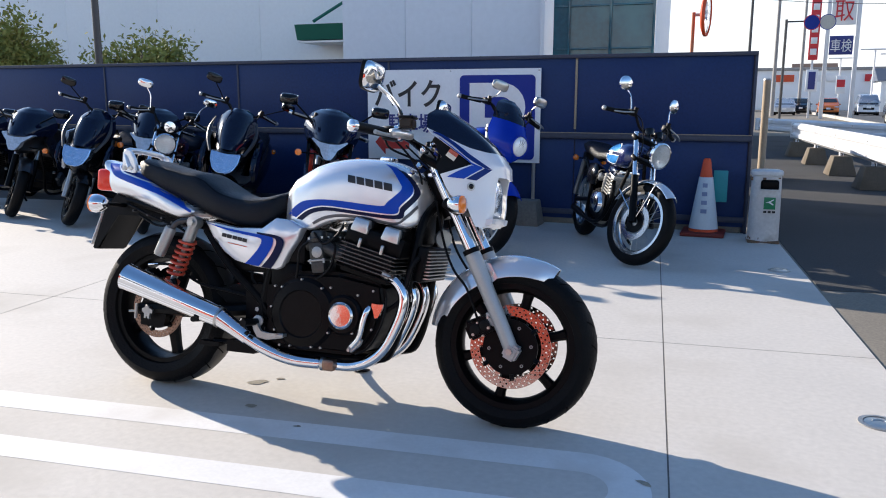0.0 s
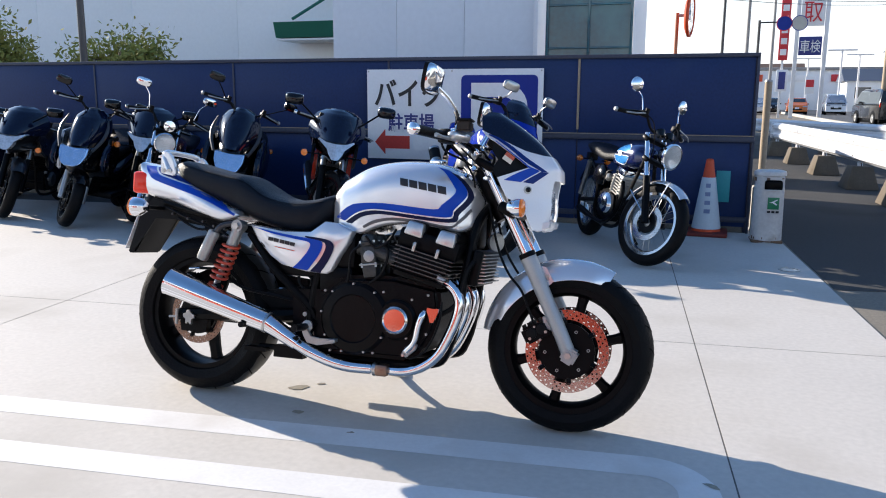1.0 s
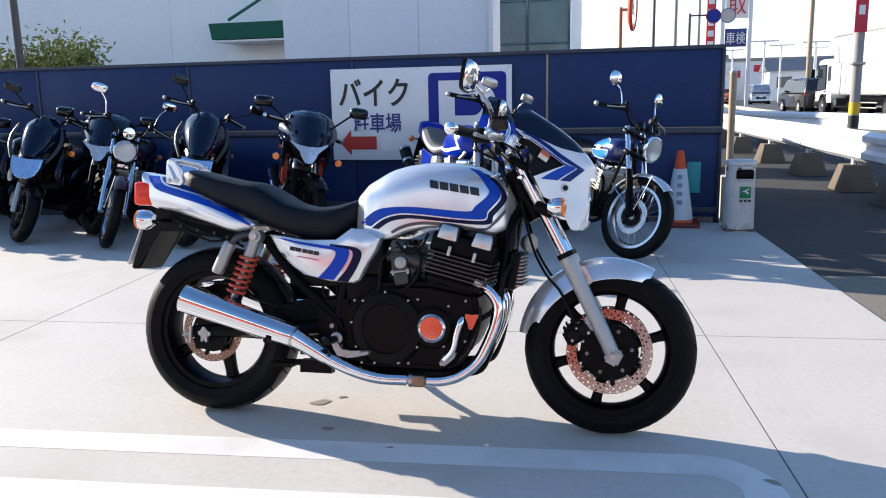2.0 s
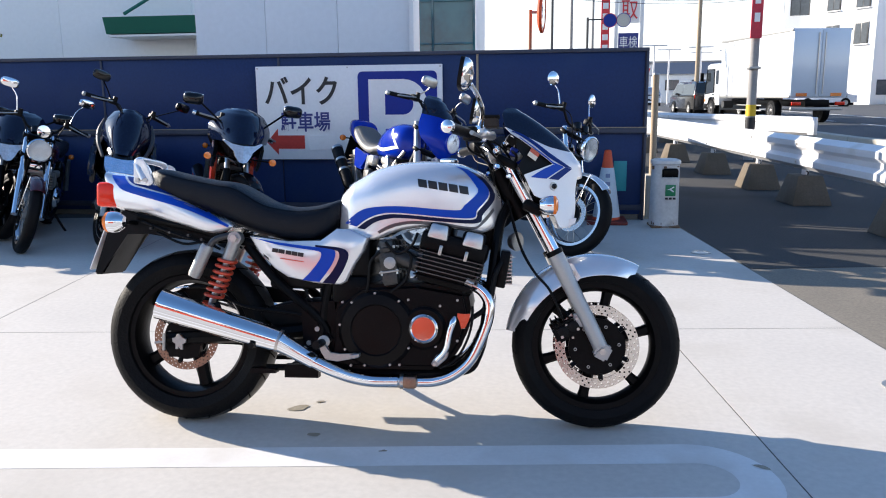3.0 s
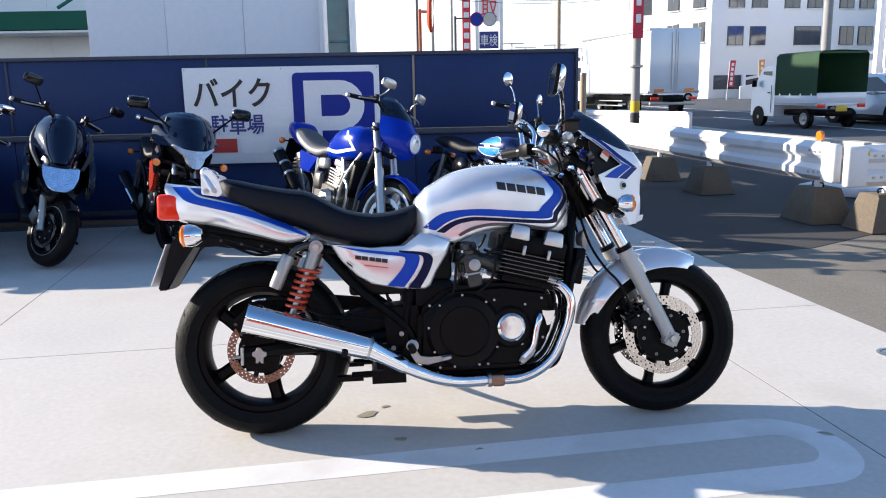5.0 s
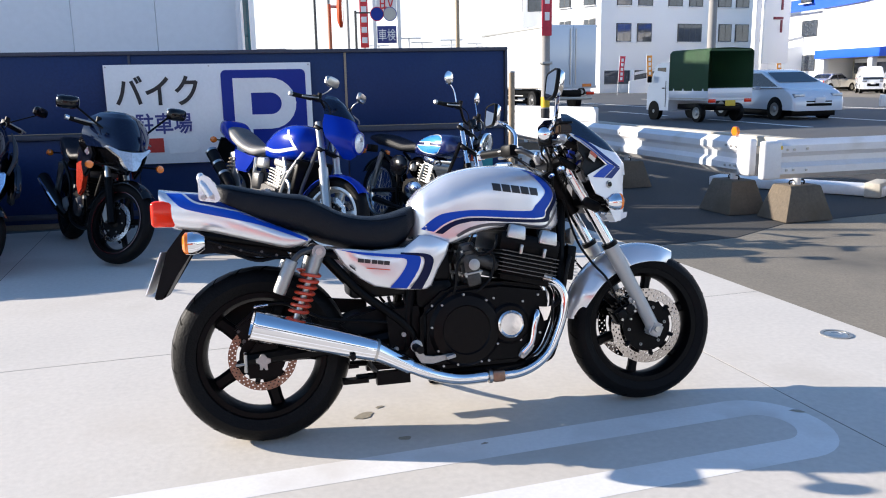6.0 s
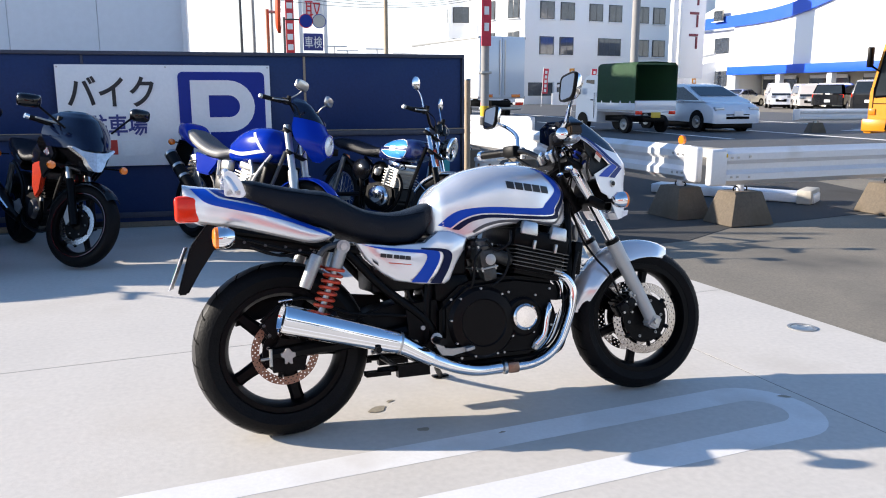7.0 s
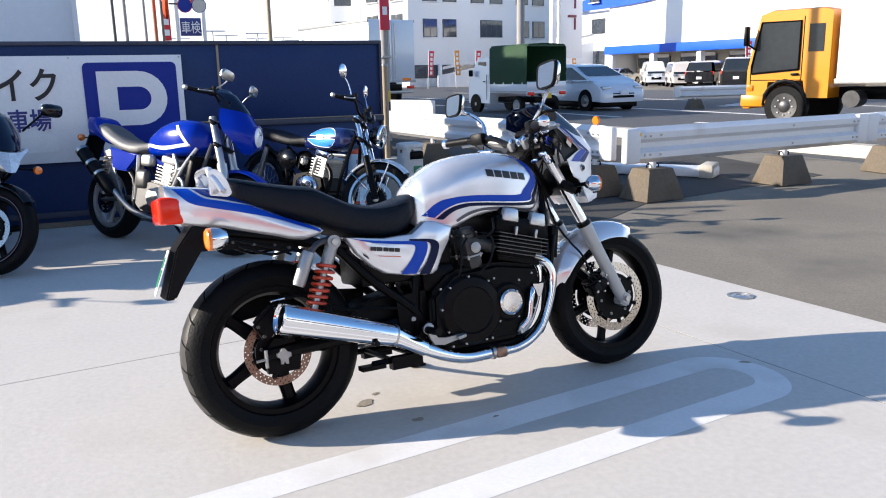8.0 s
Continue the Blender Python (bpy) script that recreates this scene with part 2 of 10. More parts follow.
RUSTY = stuff_of("rusty_beige_post", (0.34, 0.27, 0.19), 0.7, 0.1, 0.2, 5, 60, 0.2)
SIGN_WHITE = stuff_of("sign_white", (0.82, 0.82, 0.82), 0.45, 0, 0.05, 2, 40, 0.03)
SIGN_BLUE = stuff_of("sign_blue", (0.008, 0.03, 0.26), 0.4, 0, 0.06, 3, 40, 0.02, spec=0.2)
INK = stuff_of("black_lettering", (0.015, 0.015, 0.018), 0.5, 0, 0.08, 5, 50, 0.0)
NAVY_INK = stuff_of("navy_lettering", (0.03, 0.04, 0.2), 0.5, 0, 0.08, 5, 50, 0.0)
ARROW_RED = stuff_of("faded_red_arrow", (0.5, 0.035, 0.025), 0.5, 0, 0.12, 5, 40, 0.0)


def sheet(outline, z0, z1):
    bm = bmesh.new()
    skin(bm, [[bm.verts.new((x, y, z)) for x, y in outline] for z in (z0, z1)])
    return bm


ground = part("ground", box_mesh((0, 150, -0.257), (2400, 2400, 0.5)), ASPHALT, smooth=0)
tagged(ground, "dark grey worn asphalt ground of the lot", "ground", kind="structure")

EDGE = lambda y: 0.466 + (7.08 - y) * 0.118


def cut_bays(name, label):
    """The concrete forecourt, cast in bays with narrow joints between them."""
    base = tagged(new(name), label, "pavement", kind="structure")
    part("bedding", sheet([(-14, -9.9), (EDGE(-9.9) - 0.02, -9.9), (EDGE(7.9) - 0.02, 7.9), (-14, 7.9)], -0.05, -0.001), JOINT, base, smooth=0)
    cross = lambda x, k: 3.42 + (x + 3.44) * 0.118 + k * 4.05
    along = lambda y, k: -0.027 + (3.123 - y) * 0.123 + k * 3.6
    g = 0.003
    for k in range(-4, 1):
        for j in range(-4, 2):
            def corner(a, b, da, db):
                x = y = 0.0
                for _ in range(6):
                    y = cross(x, b) + db
                    y = max(min(y, 7.9), -9.9)
                    x = (EDGE(y) if a > 0 else along(y, a)) + da
                    x = max(x, -14.0)
                return (x, y)
            quad = [corner(k, j - 1, g, g), corner(k + 1, j - 1, -g, g), corner(k + 1, j, -g, -g), corner(k, j, g, -g)]
            if quad[2][1] - quad[1][1] < 0.1 or quad[1][0] - quad[0][0] < 0.1:
                continue
            bm = sheet(quad, -0.05, 0.0)
            part("concrete_bay", bm, CONCRETE, base, smooth=0)
    return base


forecourt = cut_bays("pavement", "pale sunlit concrete forecourt cast in large bays")


def loop_marking():
    """A worn white parking loop: two long bands that meet in a round end."""
    bm = bmesh.new()
    outer, inner = [], []
    a, b = Vector((-0.19, 2.165)), Vector((-0.992, -0.128)).normalized()
    up = Vector((-b.y, b.x)) * -1
    for w, out in ((0.255, outer), (0.11, inner)):
        out += [a + up * w + b * 4.2, a + up * w + b * 2.0]
        for i in range(17):
            t = math.pi / 2 - math.pi * i / 16
            out.append(a + up * (w * math.sin(t)) - b * (w * math.cos(t)) * 0.9)
        out += [a - up * w + b * 2.0, a - up * w + b * 4.2]
    top = [[bm.verts.new((p.x, p.y, 0.0008)) for p in o] for o in (outer, inner)]
    for i in range(len(outer) - 1):
        bm.faces.new((top[0][i], top[0][i + 1], top[1][i + 1], top[1][i]))
    return bm


marking = part("parking_marking", loop_marking(), PAINT_LINE, smooth=0)
tagged(marking, "worn white painted parking loop on concrete", "road marking", kind="structure")


def stain(x, y, r, k, turn, name_label):
    bm = bmesh.new()
    vs = []
    for i in range(14):
        t = 2 * math.pi * i / 14
        q = r * (0.75 + 0.5 * noise.noise(Vector((math.cos(t) + x * 9, math.sin(t) + y * 9, 0.3))))
        px, py = q * math.cos(t), q * k * math.sin(t)
        vs.append(bm.verts.new((x + px * math.cos(turn) - py * math.sin(turn), y + px * math.sin(turn) + py * math.cos(turn), 0.0024)))
    bm.faces.new(vs)
    ob = part("oil_stain", bm, OIL, smooth=0)
    return tagged(ob, name_label, "stain", kind="structure")


OIL = stuff_of("oil_stain", (0.29, 0.255, 0.19), 0.6, 0, 0.25, 20, 90, 0.1)
stain(-1.64, 2.587, 0.05, 0.55, 0.5, "small brown oil stain on concrete")
stain(-1.575, 2.66, 0.02, 0.6, 0.5, "small brown oil stain on concrete")
stain(-1.512, 2.352, 0.03, 0.7, 0.0, "small dark oil spot on concrete")
stain(-1.235, 2.25, 0.018, 0.6, 0.3, "small dark oil spot on concrete")
stain(0.0, 2.27, 0.04, 0.4, -0.6, "small dark scuff on the painted line")


# Shade on the asphalt beside the fence, painted as a darker sheet.
SHADED_ASPHALT = stuff_of("shaded_asphalt", (0.075, 0.073, 0.07), 0.9, 0, 0.3, 0.6, 90, 0.25, tint=(0.055, 0.052, 0.047), tint_at=(0.55, 0.72), spec=0.12)
patch = part("asphalt_patch", sheet([(EDGE(5.35) + 0.02, 5.35), (1.6, 5.5), (2.3, 5.95), (5.4, 6.6), (5.9, 9.2), (5.6, 14.5), (5.0, 30), (-4, 30), (-4, 12), (-6, 8.0), (EDGE(7.9) + 0.02, 7.95)], -0.05, -0.003), SHADED_ASPHALT, smooth=0)
tagged(patch, "asphalt beside the fence, its shade put into a darker colour", "ground", kind="structure")


def drain_cap(x, y):
    t = thing("drain_cap", "small round metal drain cap set in concrete", "drain cap", pose(x, y, 0.0), "drain caps in the concrete")
    bm = bmesh.new()
    lathe(bm, [(0.075, 0.0), (0.075, 0.005), (0.058, 0.006), (0.058, 0.0)], (0, 0, 0), (0, 0, 1), 24, loop=True)
    part("rim", bm, ALLOY, t)
    bm = bmesh.new()
    lathe(bm, [(0.055, -0.002), (0.055, 0.004), (0.03, 0.006), (0.028, 0.003), (0.01, 0.004)], (0, 0, 0), (0, 0, 1), 20)
    part("lid", bm, STEEL, t, "blue-grey steel lid")


drain_cap(0.75, 3.075)
drain_cap(0.45, 5.88)


# ---- fence and sign ----
def fence(name):
    """Tall navy sheet-steel fence: panels, posts, cap rail and a middle rail."""
    f = tagged(new(name), "tall navy blue steel sheet fence along the lot", "fence", kind="structure")
    left, right, y = -14.0, 0.2, 7.46
    posts = [0.17, -1.385, -3.335, -5.19, -7.1, -9.05, -11.0, -12.9]
    for i, (a, b) in enumerate(zip(posts, posts[1:])):
        part("panel", box_mesh(((a + b) / 2, y + 0.02, 1.217), (a - b - 0.012, 0.012, 0.714), 0.002), FENCE, f)
        part("panel", box_mesh(((a + b) / 2, y + 0.02, 0.44), (a - b - 0.012, 0.012, 0.77), 0.002), FENCE, f)
    for i, x in enumerate(posts):
        part("post", box_mesh((x, y + 0.055, 0.79), (0.05, 0.05, 1.58), 0.004), FENCE_EDGE, f)
        if i:
            part("seam_strip", box_mesh((x, y + 0.01, 1.24), (0.022, 0.008, 0.66), 0.002), RUSTY if i == 1 else FENCE_EDGE, f, "rust-stained strip" if i == 1 else "")
    part("cap_rail", box_mesh(((left + right) / 2, y + 0.02, 1.583), (right - left, 0.06, 0.034), 0.004), FENCE_EDGE, f)
    part("middle_rail", box_mesh(((left + right) / 2, y + 0.0, 0.845), (right - left, 0.05, 0.05), 0.006), FENCE_EDGE, f)
    part("rail_lip", box_mesh(((left + right) / 2, y - 0.012, 0.876), (right - left - 0.02, 0.03, 0.008), 0.002), RUSTY, f, "rust-edged lip")
    part("bottom_rail", box_mesh(((left + right) / 2, y + 0.02, 0.12), (right - left, 0.05, 0.05), 0.004), FENCE_EDGE, f)
    part("end_frame", box_mesh((right - 0.012, y + 0.02, 0.78), (0.024, 0.055, 1.57), 0.003), FENCE_EDGE, f)
    for x in (-0.7, -2.4, -4.2, -6.1, -8, -10, -12):
        part("foot_block", box_mesh((x, y + 0.18, 0.06), (0.3, 0.2, 0.12), 0.01), KERB, f)
    return f


fence("wall_fence")
kerb_strip = part("kerb", box_mesh((-6.9, 7.6, 0.03), (14.1, 0.24, 0.06), 0.01), ASPHALT, smooth=0)
tagged(kerb_strip, "low dark plinth under the fence", "kerb", kind="structure")


def unseen_shade_walls():
    """Unseen fence side behind the end post and low wall beyond, added for shade."""
    f = tagged(new("fence_side"), "unseen navy fence side added to shade the guard rail", "fence", kind="structure")
    part("panel", box_mesh((0.1, 8.335, 1.217), (0.012, 1.15, 0.714), 0.002), FENCE, f)
    part("panel", box_mesh((0.1, 8.335, 0.46), (0.012, 1.15, 0.7), 0.002), FENCE, f)
    part("middle_rail", box_mesh((0.1, 8.335, 0.835), (0.05, 1.15, 0.05), 0.004), FENCE_EDGE, f)
    part("cap_rail", box_mesh((0.1, 8.335, 1.585), (0.05, 1.15, 0.03), 0.004), FENCE_EDGE, f)
    part("end_post", box_mesh((0.1, 8.935, 0.8), (0.06, 0.05, 1.6), 0.004), FENCE_EDGE, f)
    w = tagged(new("wall_low"), "unseen low concrete wall with two gaps, added to shade the asphalt", "wall", kind="structure")
    for a, c in ((9.0, 9.68), (10.05, 10.7), (11.85, 13.6)):
        for k in range(3):
            part("course", box_mesh((0.02, (a + c) / 2, 0.17 + 0.345 * k), (0.12, c - a, 0.34), 0.006), KERB, w)


unseen_shade_walls()


def parking_sign():
    s = thing("parking_sign", "white motorcycle parking sign with blue P panel on fence", "sign", pose(-3.555, 7.425, 0.58))
    W, H = 1.842, 0.9
    part("board", box_mesh((W / 2, 0, H / 2), (W, 0.012, H), 0.003), SIGN_WHITE, s)
    bm = bmesh.new()
    x0, x1, z0, z1, r = 1.02, 1.79, 0.03, 0.84, 0.045
    pts = []
    for cx, cz, a0 in ((x1 - r, z1 - r, 0), (x0 + r, z1 - r, 90), (x0 + r, z0 + r, 180), (x1 - r, z0 + r, 270)):
        pts += [(cx + r * math.cos(radians(a0 + k * 22.5)), cz + r * math.sin(radians(a0 + k * 22.5))) for k in range(5)]
    slab(bm, pts, -0.012, -0.007)
    part("blue_panel", bm, SIGN_BLUE, s, "blue panel with rounded corners", smooth=0)
    # the letter P: a broad stem and a round bowl
    bm = bmesh.new()
    px, pz, pw, ph, st = 1.125, 0.085, 0.57, 0.68, 0.16
    bowl = 0.235
    cxo, czo = px + pw - bowl, pz + ph - bowl
    ri = bowl - 0.135
    cut = [bm.verts.new((x, -0.0145, z)) for x, z in [(px, pz), (px + st, pz), (px + st, czo - bowl), (px + st, czo - ri), (px + st, czo + ri), (px + st, czo + bowl), (px, czo + bowl)]]
    bm.faces.new(cut)
    o = [bm.verts.new((cxo + bowl * math.cos(radians(a)), -0.0145, czo + bowl * math.sin(radians(a)))) for a in range(-90, 91, 15)]
    i_ = [bm.verts.new((cxo + ri * math.cos(radians(a)), -0.0145, czo + ri * math.sin(radians(a)))) for a in range(-90, 91, 15)]
    for k in range(len(o) - 1):
        bm.faces.new((o[k], o[k + 1], i_[k + 1], i_[k]))
    bm.faces.new((cut[2], o[0], i_[0], cut[3]))
    bm.faces.new((cut[4], i_[-1], o[-1], cut[5]))
    part("letter", bm, SIGN_WHITE, s, "white letter P", smooth=0)
    for text, mt, size, x, z, wide in (("\u30d0\u30a4\u30af", INK, 0.3, 0.085, 0.53, 0.73), ("\u99d0\u8eca\u5834", NAVY_INK, 0.2, 0.235, 0.27, 0.5)):
        bm, w, h = lettering(text, size, bold=size * 0.018)
        bmesh.ops.scale(bm, vec=(wide / w, 1, 1), verts=bm.verts[:])
        part("lettering", bm, mt, s, at=pose(x, -0.009, z), smooth=0)
    bm = bmesh.new()
    slab(bm, [(0.085, 0.17), (0.2, 0.30), (0.2, 0.235), (0.47, 0.235), (0.47, 0.105), (0.2, 0.105), (0.2, 0.045)], -0.0115, -0.0075)
    part("arrow", bm, ARROW_RED, s, "faded red arrow", smooth=0)
    bm = bmesh.new()
    pts = [(0.52, 0.09), (0.72, 0.095)] + [(0.72 + 0.07 * math.cos(radians(a)), 0.165 + 0.07 * math.sin(radians(a))) for a in range(-80, 91, 20)] + [(0.5, 0.225)]
    slab(bm, pts, -0.0112, -0.0075)
    part("painted_patch", bm, stuff_of("patch_white", (0.82, 0.81, 0.79), 0.6, 0, 0.05, 6, 50, 0.05), s, "white overpainted patch", smooth=0)
    for x in (0.02, W / 2, W - 0.02):
        bm = bmesh.new()
        rod(bm, (x, -0.004, H - 0.02), (x, -0.012, H - 0.02), 0.008, n=8)
        part("screw", bm, STEEL, s)
    bm = bmesh.new()
    rod(bm, (1.78, 0.02, -0.575), (1.78, 0.02, 0.2), 0.018, n=10)
    part("post", bm, ALLOY, s)


parking_sign()


BLOCK = stuff_of("weathered_block_concrete", (0.125, 0.1, 0.072), 0.9, 0, 0.25, 3, 40, 0.35, tint=(0.1, 0.08, 0.055), tint_at=(0.5, 0.68))


def block_of(m, label="grey concrete weight block", group=""):
    t = thing("concrete_block", label, "concrete block", m, group)
    part("body", box_mesh((0, 0, 0.155), (0.5, 0.42, 0.31), 0.012, taper=0.62), BLOCK, t)
    bm = bmesh.new()
    pipe(bm, [(-0.07, 0, 0.3), (-0.07, 0, 0.345), (0.07, 0, 0.345), (0.07, 0, 0.3)], 0.007, 8, 3)
    part("lifting_handle", bm, BLACK, t)
    return t


FOOT_GREY = stuff_of("dark_grey_concrete", (0.2, 0.19, 0.17), 0.9, 0, 0.25, 4, 50, 0.3)
sb = thing("concrete_block", "small grey concrete foot of the sign post", "concrete block", pose(-1.78, 7.27, 0))
part("body", box_mesh((0, 0, 0.12), (0.28, 0.24, 0.24), 0.01, taper=0.75), FOOT_GREY, sb)

# ---- cone, ash bin, post ----
ORANGE = stuff_of("orange_cone_plastic", (0.62, 0.07, 0.015), 0.5, 0, 0.1, 6, 60, 0.05)
CONE_WHITE = stuff_of("pale_blue_cone_sleeve", (0.55, 0.63, 0.68), 0.5, 0, 0.06, 6, 60, 0.05)
TEAL = stuff_of("teal_plastic", (0.02, 0.3, 0.32), 0.5, 0, 0.08, 6, 60, 0.05)
BIN = stuff_of("stained_bin_steel", (0.58, 0.57, 0.55), 0.45, 0.1, 0.15, 4, 40, 0.05, tint=(0.24, 0.2, 0.16), tint_at=(0.58, 0.75))
GREEN = stuff_of("green_label", (0.01, 0.2, 0.08), 0.45, 0, 0.05, 8, 60, 0.0)

CONE_INK = stuff_of("faded_blue_lettering", (0.2, 0.26, 0.42), 0.5, 0, 0.1, 6, 60, 0.0)


def traffic_cone():
    t = thing("traffic_cone", "orange traffic cone with pale lettered sleeve", "traffic cone", pose(-0.16, 7.3, 0))
    part("base", box_mesh((0, 0, 0.018), (0.37, 0.37, 0.036), 0.012), stuff_of("dark_red_rubber", (0.16, 0.018, 0.012), 0.6, 0, 0.3, 12, 60, 0.15), t, "dark red base")
    bm = bmesh.new()
    lathe(bm, [(0.128, 0.03), (0.122, 0.06), (0.034, 0.655), (0.03, 0.672), (0.02, 0.678)], (0, 0, 0), (0, 0, 1), 24)
    part("cone_body", bm, ORANGE, t)
    bm = bmesh.new()
    lathe(bm, [(0.126, 0.06), (0.059, 0.515), (0.054, 0.515), (0.12, 0.06)], (0, 0, 0), (0, 0, 1), 24, loop=True)
    part("sleeve", bm, CONE_WHITE, t, "pale blue-white sleeve")
    for k in range(4):
        z = 0.445 - 0.075 * k
        part("lettering_bar", box_mesh((0, -0.0715 - 0.0112 * k, z), (0.04 + 0.004 * k, 0.004, 0.036), 0.0), CONE_INK, t, "unreadable lettering bar")
    part("flag", box_mesh((0.12, 0.06, 0.43), (0.12, 0.006, 0.28), 0.002), TEAL, t, "teal plastic plate")


traffic_cone()


RUST_FLAKE = stuff_of("brown_rust", (0.14, 0.09, 0.06), 0.9, 0, 0.3, 14, 90, 0.3)


def ash_bin():
    t = thing("ash_bin", "stained grey steel ash bin with green label", "ash bin", pose(0.335, 7.1, 0, 0, 0, 4))
    W, H, D = 0.225, 0.615, 0.2
    bm = bmesh.new()
    def barrel(rows):
        """Rounded-square rings of (scale, height)."""
        skin(bm, [[bm.verts.new((W / 2 * k * math.copysign(abs(math.cos(a)) ** 0.68, math.cos(a)), D / 2 * k * math.copysign(abs(math.sin(a)) ** 0.68, math.sin(a)), z)) for a in [2 * math.pi * (i + 0.5) / 32 for i in range(32)]] for k, z in rows])
    barrel([(1.12, 0.0), (1.1, 0.2), (1.04, H - 0.05)])
    part("body", bm, BIN, t)
    rnd = random.Random(11)
    for k in range(9):
        a = radians(-90 + rnd.uniform(-75, 75))
        x, y = W / 2 * 1.055 * math.copysign(abs(math.cos(a)) ** 0.68, math.cos(a)), D / 2 * 1.055 * math.copysign(abs(math.sin(a)) ** 0.68, math.sin(a))
        h = rnd.uniform(0.008, 0.03)
        part("rust_flake", box_mesh((x, y - 0.002, H - 0.062 - h / 2 if k % 2 else 0.03 + h / 2), (rnd.uniform(0.012, 0.035), 0.006, h), 0.002), RUST_FLAKE, t, "brown rust flake")
    bm = bmesh.new()
    barrel([(1.06, H - 0.05), (1.14, H - 0.045), (1.15, H - 0.025), (1.1, H - 0.012), (0.9, H - 0.004), (0.4, H)])
    part("lid", bm, BIN, t, "dented steel lid")
    part("opening", box_mesh((0.02, -D / 2 - 0.0065, H - 0.125), (0.14, 0.02, 0.09), 0.02, seg=3), BLACK, t, "dark opening")
    part("opening_rim", box_mesh((0.02, -D / 2 - 0.012, H - 0.165), (0.135, 0.012, 0.012), 0.004), BIN, t)
    part("green_label", box_mesh((0.028, -D / 2 - 0.0125, 0.34), (0.09, 0.004, 0.1), 0.001), GREEN, t, "green smoking-area label")
    bm = bmesh.new()
    slab(bm, [(-0.005, 0.345), (0.03, 0.36), (0.055, 0.375), (0.06, 0.368), (0.035, 0.352), (0.06, 0.33), (0.05, 0.325), (0.02, 0.345)], -D / 2 - 0.0165, -D / 2 - 0.0145)
    part("label_mark", bm, SIGN_WHITE, t, smooth=0)
    for k in range(3):
        part("lettering_bar", box_mesh((-0.005 + 0.034 * k, -D / 2 - 0.0135, 0.268), (0.024, 0.003, 0.018)), INK, t)
    part("base_ring", box_mesh((0, 0, 0.012), (W * 1.13, D * 1.13, 0.024), 0.01), stuff_of("rusty_base", (0.16, 0.1, 0.06), 0.8, 0.1, 0.3, 10, 60, 0.2), t, "rusty foot")


ash_bin()
pp = thing("gate_post", "slim rusty grey steel post beside the fence", "post", pose(0.285, 7.62, 0))
bm = bmesh.new()
rod(bm, (0, 0, 0), (0, 0, 1.36), 0.032, n=14)
part("pole", bm, RUSTY, pp)
bm = bmesh.new()
rod(bm, (0, 0, 1.355), (0, 0, 1.37), 0.036, 0.03, n=14)
part("cap", bm, ALLOY, pp)
part("foot", box_mesh((0.03, 0.0, 0.21), (0.2, 0.2, 0.42), 0.01), KERB, pp)

# ---- guard rails on weight blocks ----
RAIL = stuff_of("white_rail_paint", (0.72, 0.72, 0.73), 0.4, 0.1, 0.06, 2, 40, 0.03, tint=(0.6, 0.58, 0.55), tint_at=(0.62, 0.8))


def beam_mesh(length):
    """A W-shaped steel beam along x, its face towards -y."""
    prof = [(0.02, -0.175), (-0.012, -0.15), (-0.05, -0.125), (-0.05, -0.065), (-0.006, -0.025), (-0.006, 0.025), (-0.05, 0.065), (-0.05, 0.125), (-0.012, 0.15), (0.02, 0.175)]
    back = [(y + 0.006, z) for y, z in prof[::-1]]
    bm = bmesh.new()
    skin(bm, [[bm.verts.new((x, y, z)) for y, z in prof + back] for x in (0, length)])
    return bm


def guard_rail(p, q, spots, label, group, ends=(True, True), z=0.545, blocks=True, lamp=False):
    p, q = Vector((*p, 0)), Vector((*q, 0))
    ln = (q - p).length
    turn = math.degrees(math.atan2(q.y - p.y, q.x - p.x))
    m = pose(p.x, p.y, 0, 0, 0, turn)
    t = thing("guard_rail", label, "guard rail", m, group)
    part("beam", beam_mesh(ln), RAIL, t, at=pose(0, 0, z))
    for s in spots:
        bm = bmesh.new()
        rod(bm, (s * ln, 0.055, 0.28 if blocks else 0.0), (s * ln, 0.055, z + 0.16), 0.035, n=14)
        part("post", bm, RAIL, t)
        for dz in (-0.095, 0.095):
            bm = bmesh.new()
            rod(bm, (s * ln, -0.045, z + dz), (s * ln, -0.06, z + dz), 0.012, n=6)
            part("bolt", bm, STEEL, t)
    for on, x in zip(ends, (0.0, ln)):
        if on:
            d = 0.16 if x else -0.16
            bm = box_mesh((x + d / 2, -0.012, z), (abs(d) + 0.03, 0.085, 0.34), 0.025, seg=3)
            part("end_piece", bm, RAIL, t, "rounded white end piece")
            for dz in (-0.09, 0.09):
                for dx in (-0.02, 0.05):
                    bm = bmesh.new()
                    rod(bm, (x - d / 2 + dx, -0.04, z + dz), (x - d / 2 + dx, -0.062, z + dz), 0.011, n=6)
                    part("bolt", bm, STEEL, t)
    if lamp:
        bm = bmesh.new()
        lathe(bm, [(0.0, -0.018), (0.042, -0.016), (0.045, 0.0), (0.042, 0.016), (0.0, 0.018)], (ln - 0.12, 0, z + 0.225), (0, 1, 0), 18)
        part("reflector", bm, AMBER, t, "round amber reflector")
        bm = bmesh.new()
        rod(bm, (ln - 0.12, 0.02, z + 0.1), (ln - 0.12, 0.02, z + 0.2), 0.012, n=8)
        part("reflector_stem", bm, ALLOY, t)
    if blocks:
        for s in spots:
            o = m @ Vector((s * ln, 0.055, 0))
            block_of(pose(o.x, o.y, 0, 0, 0, turn), "grey concrete weight block under the guard rail", "weight blocks under the guard rails")
    return t


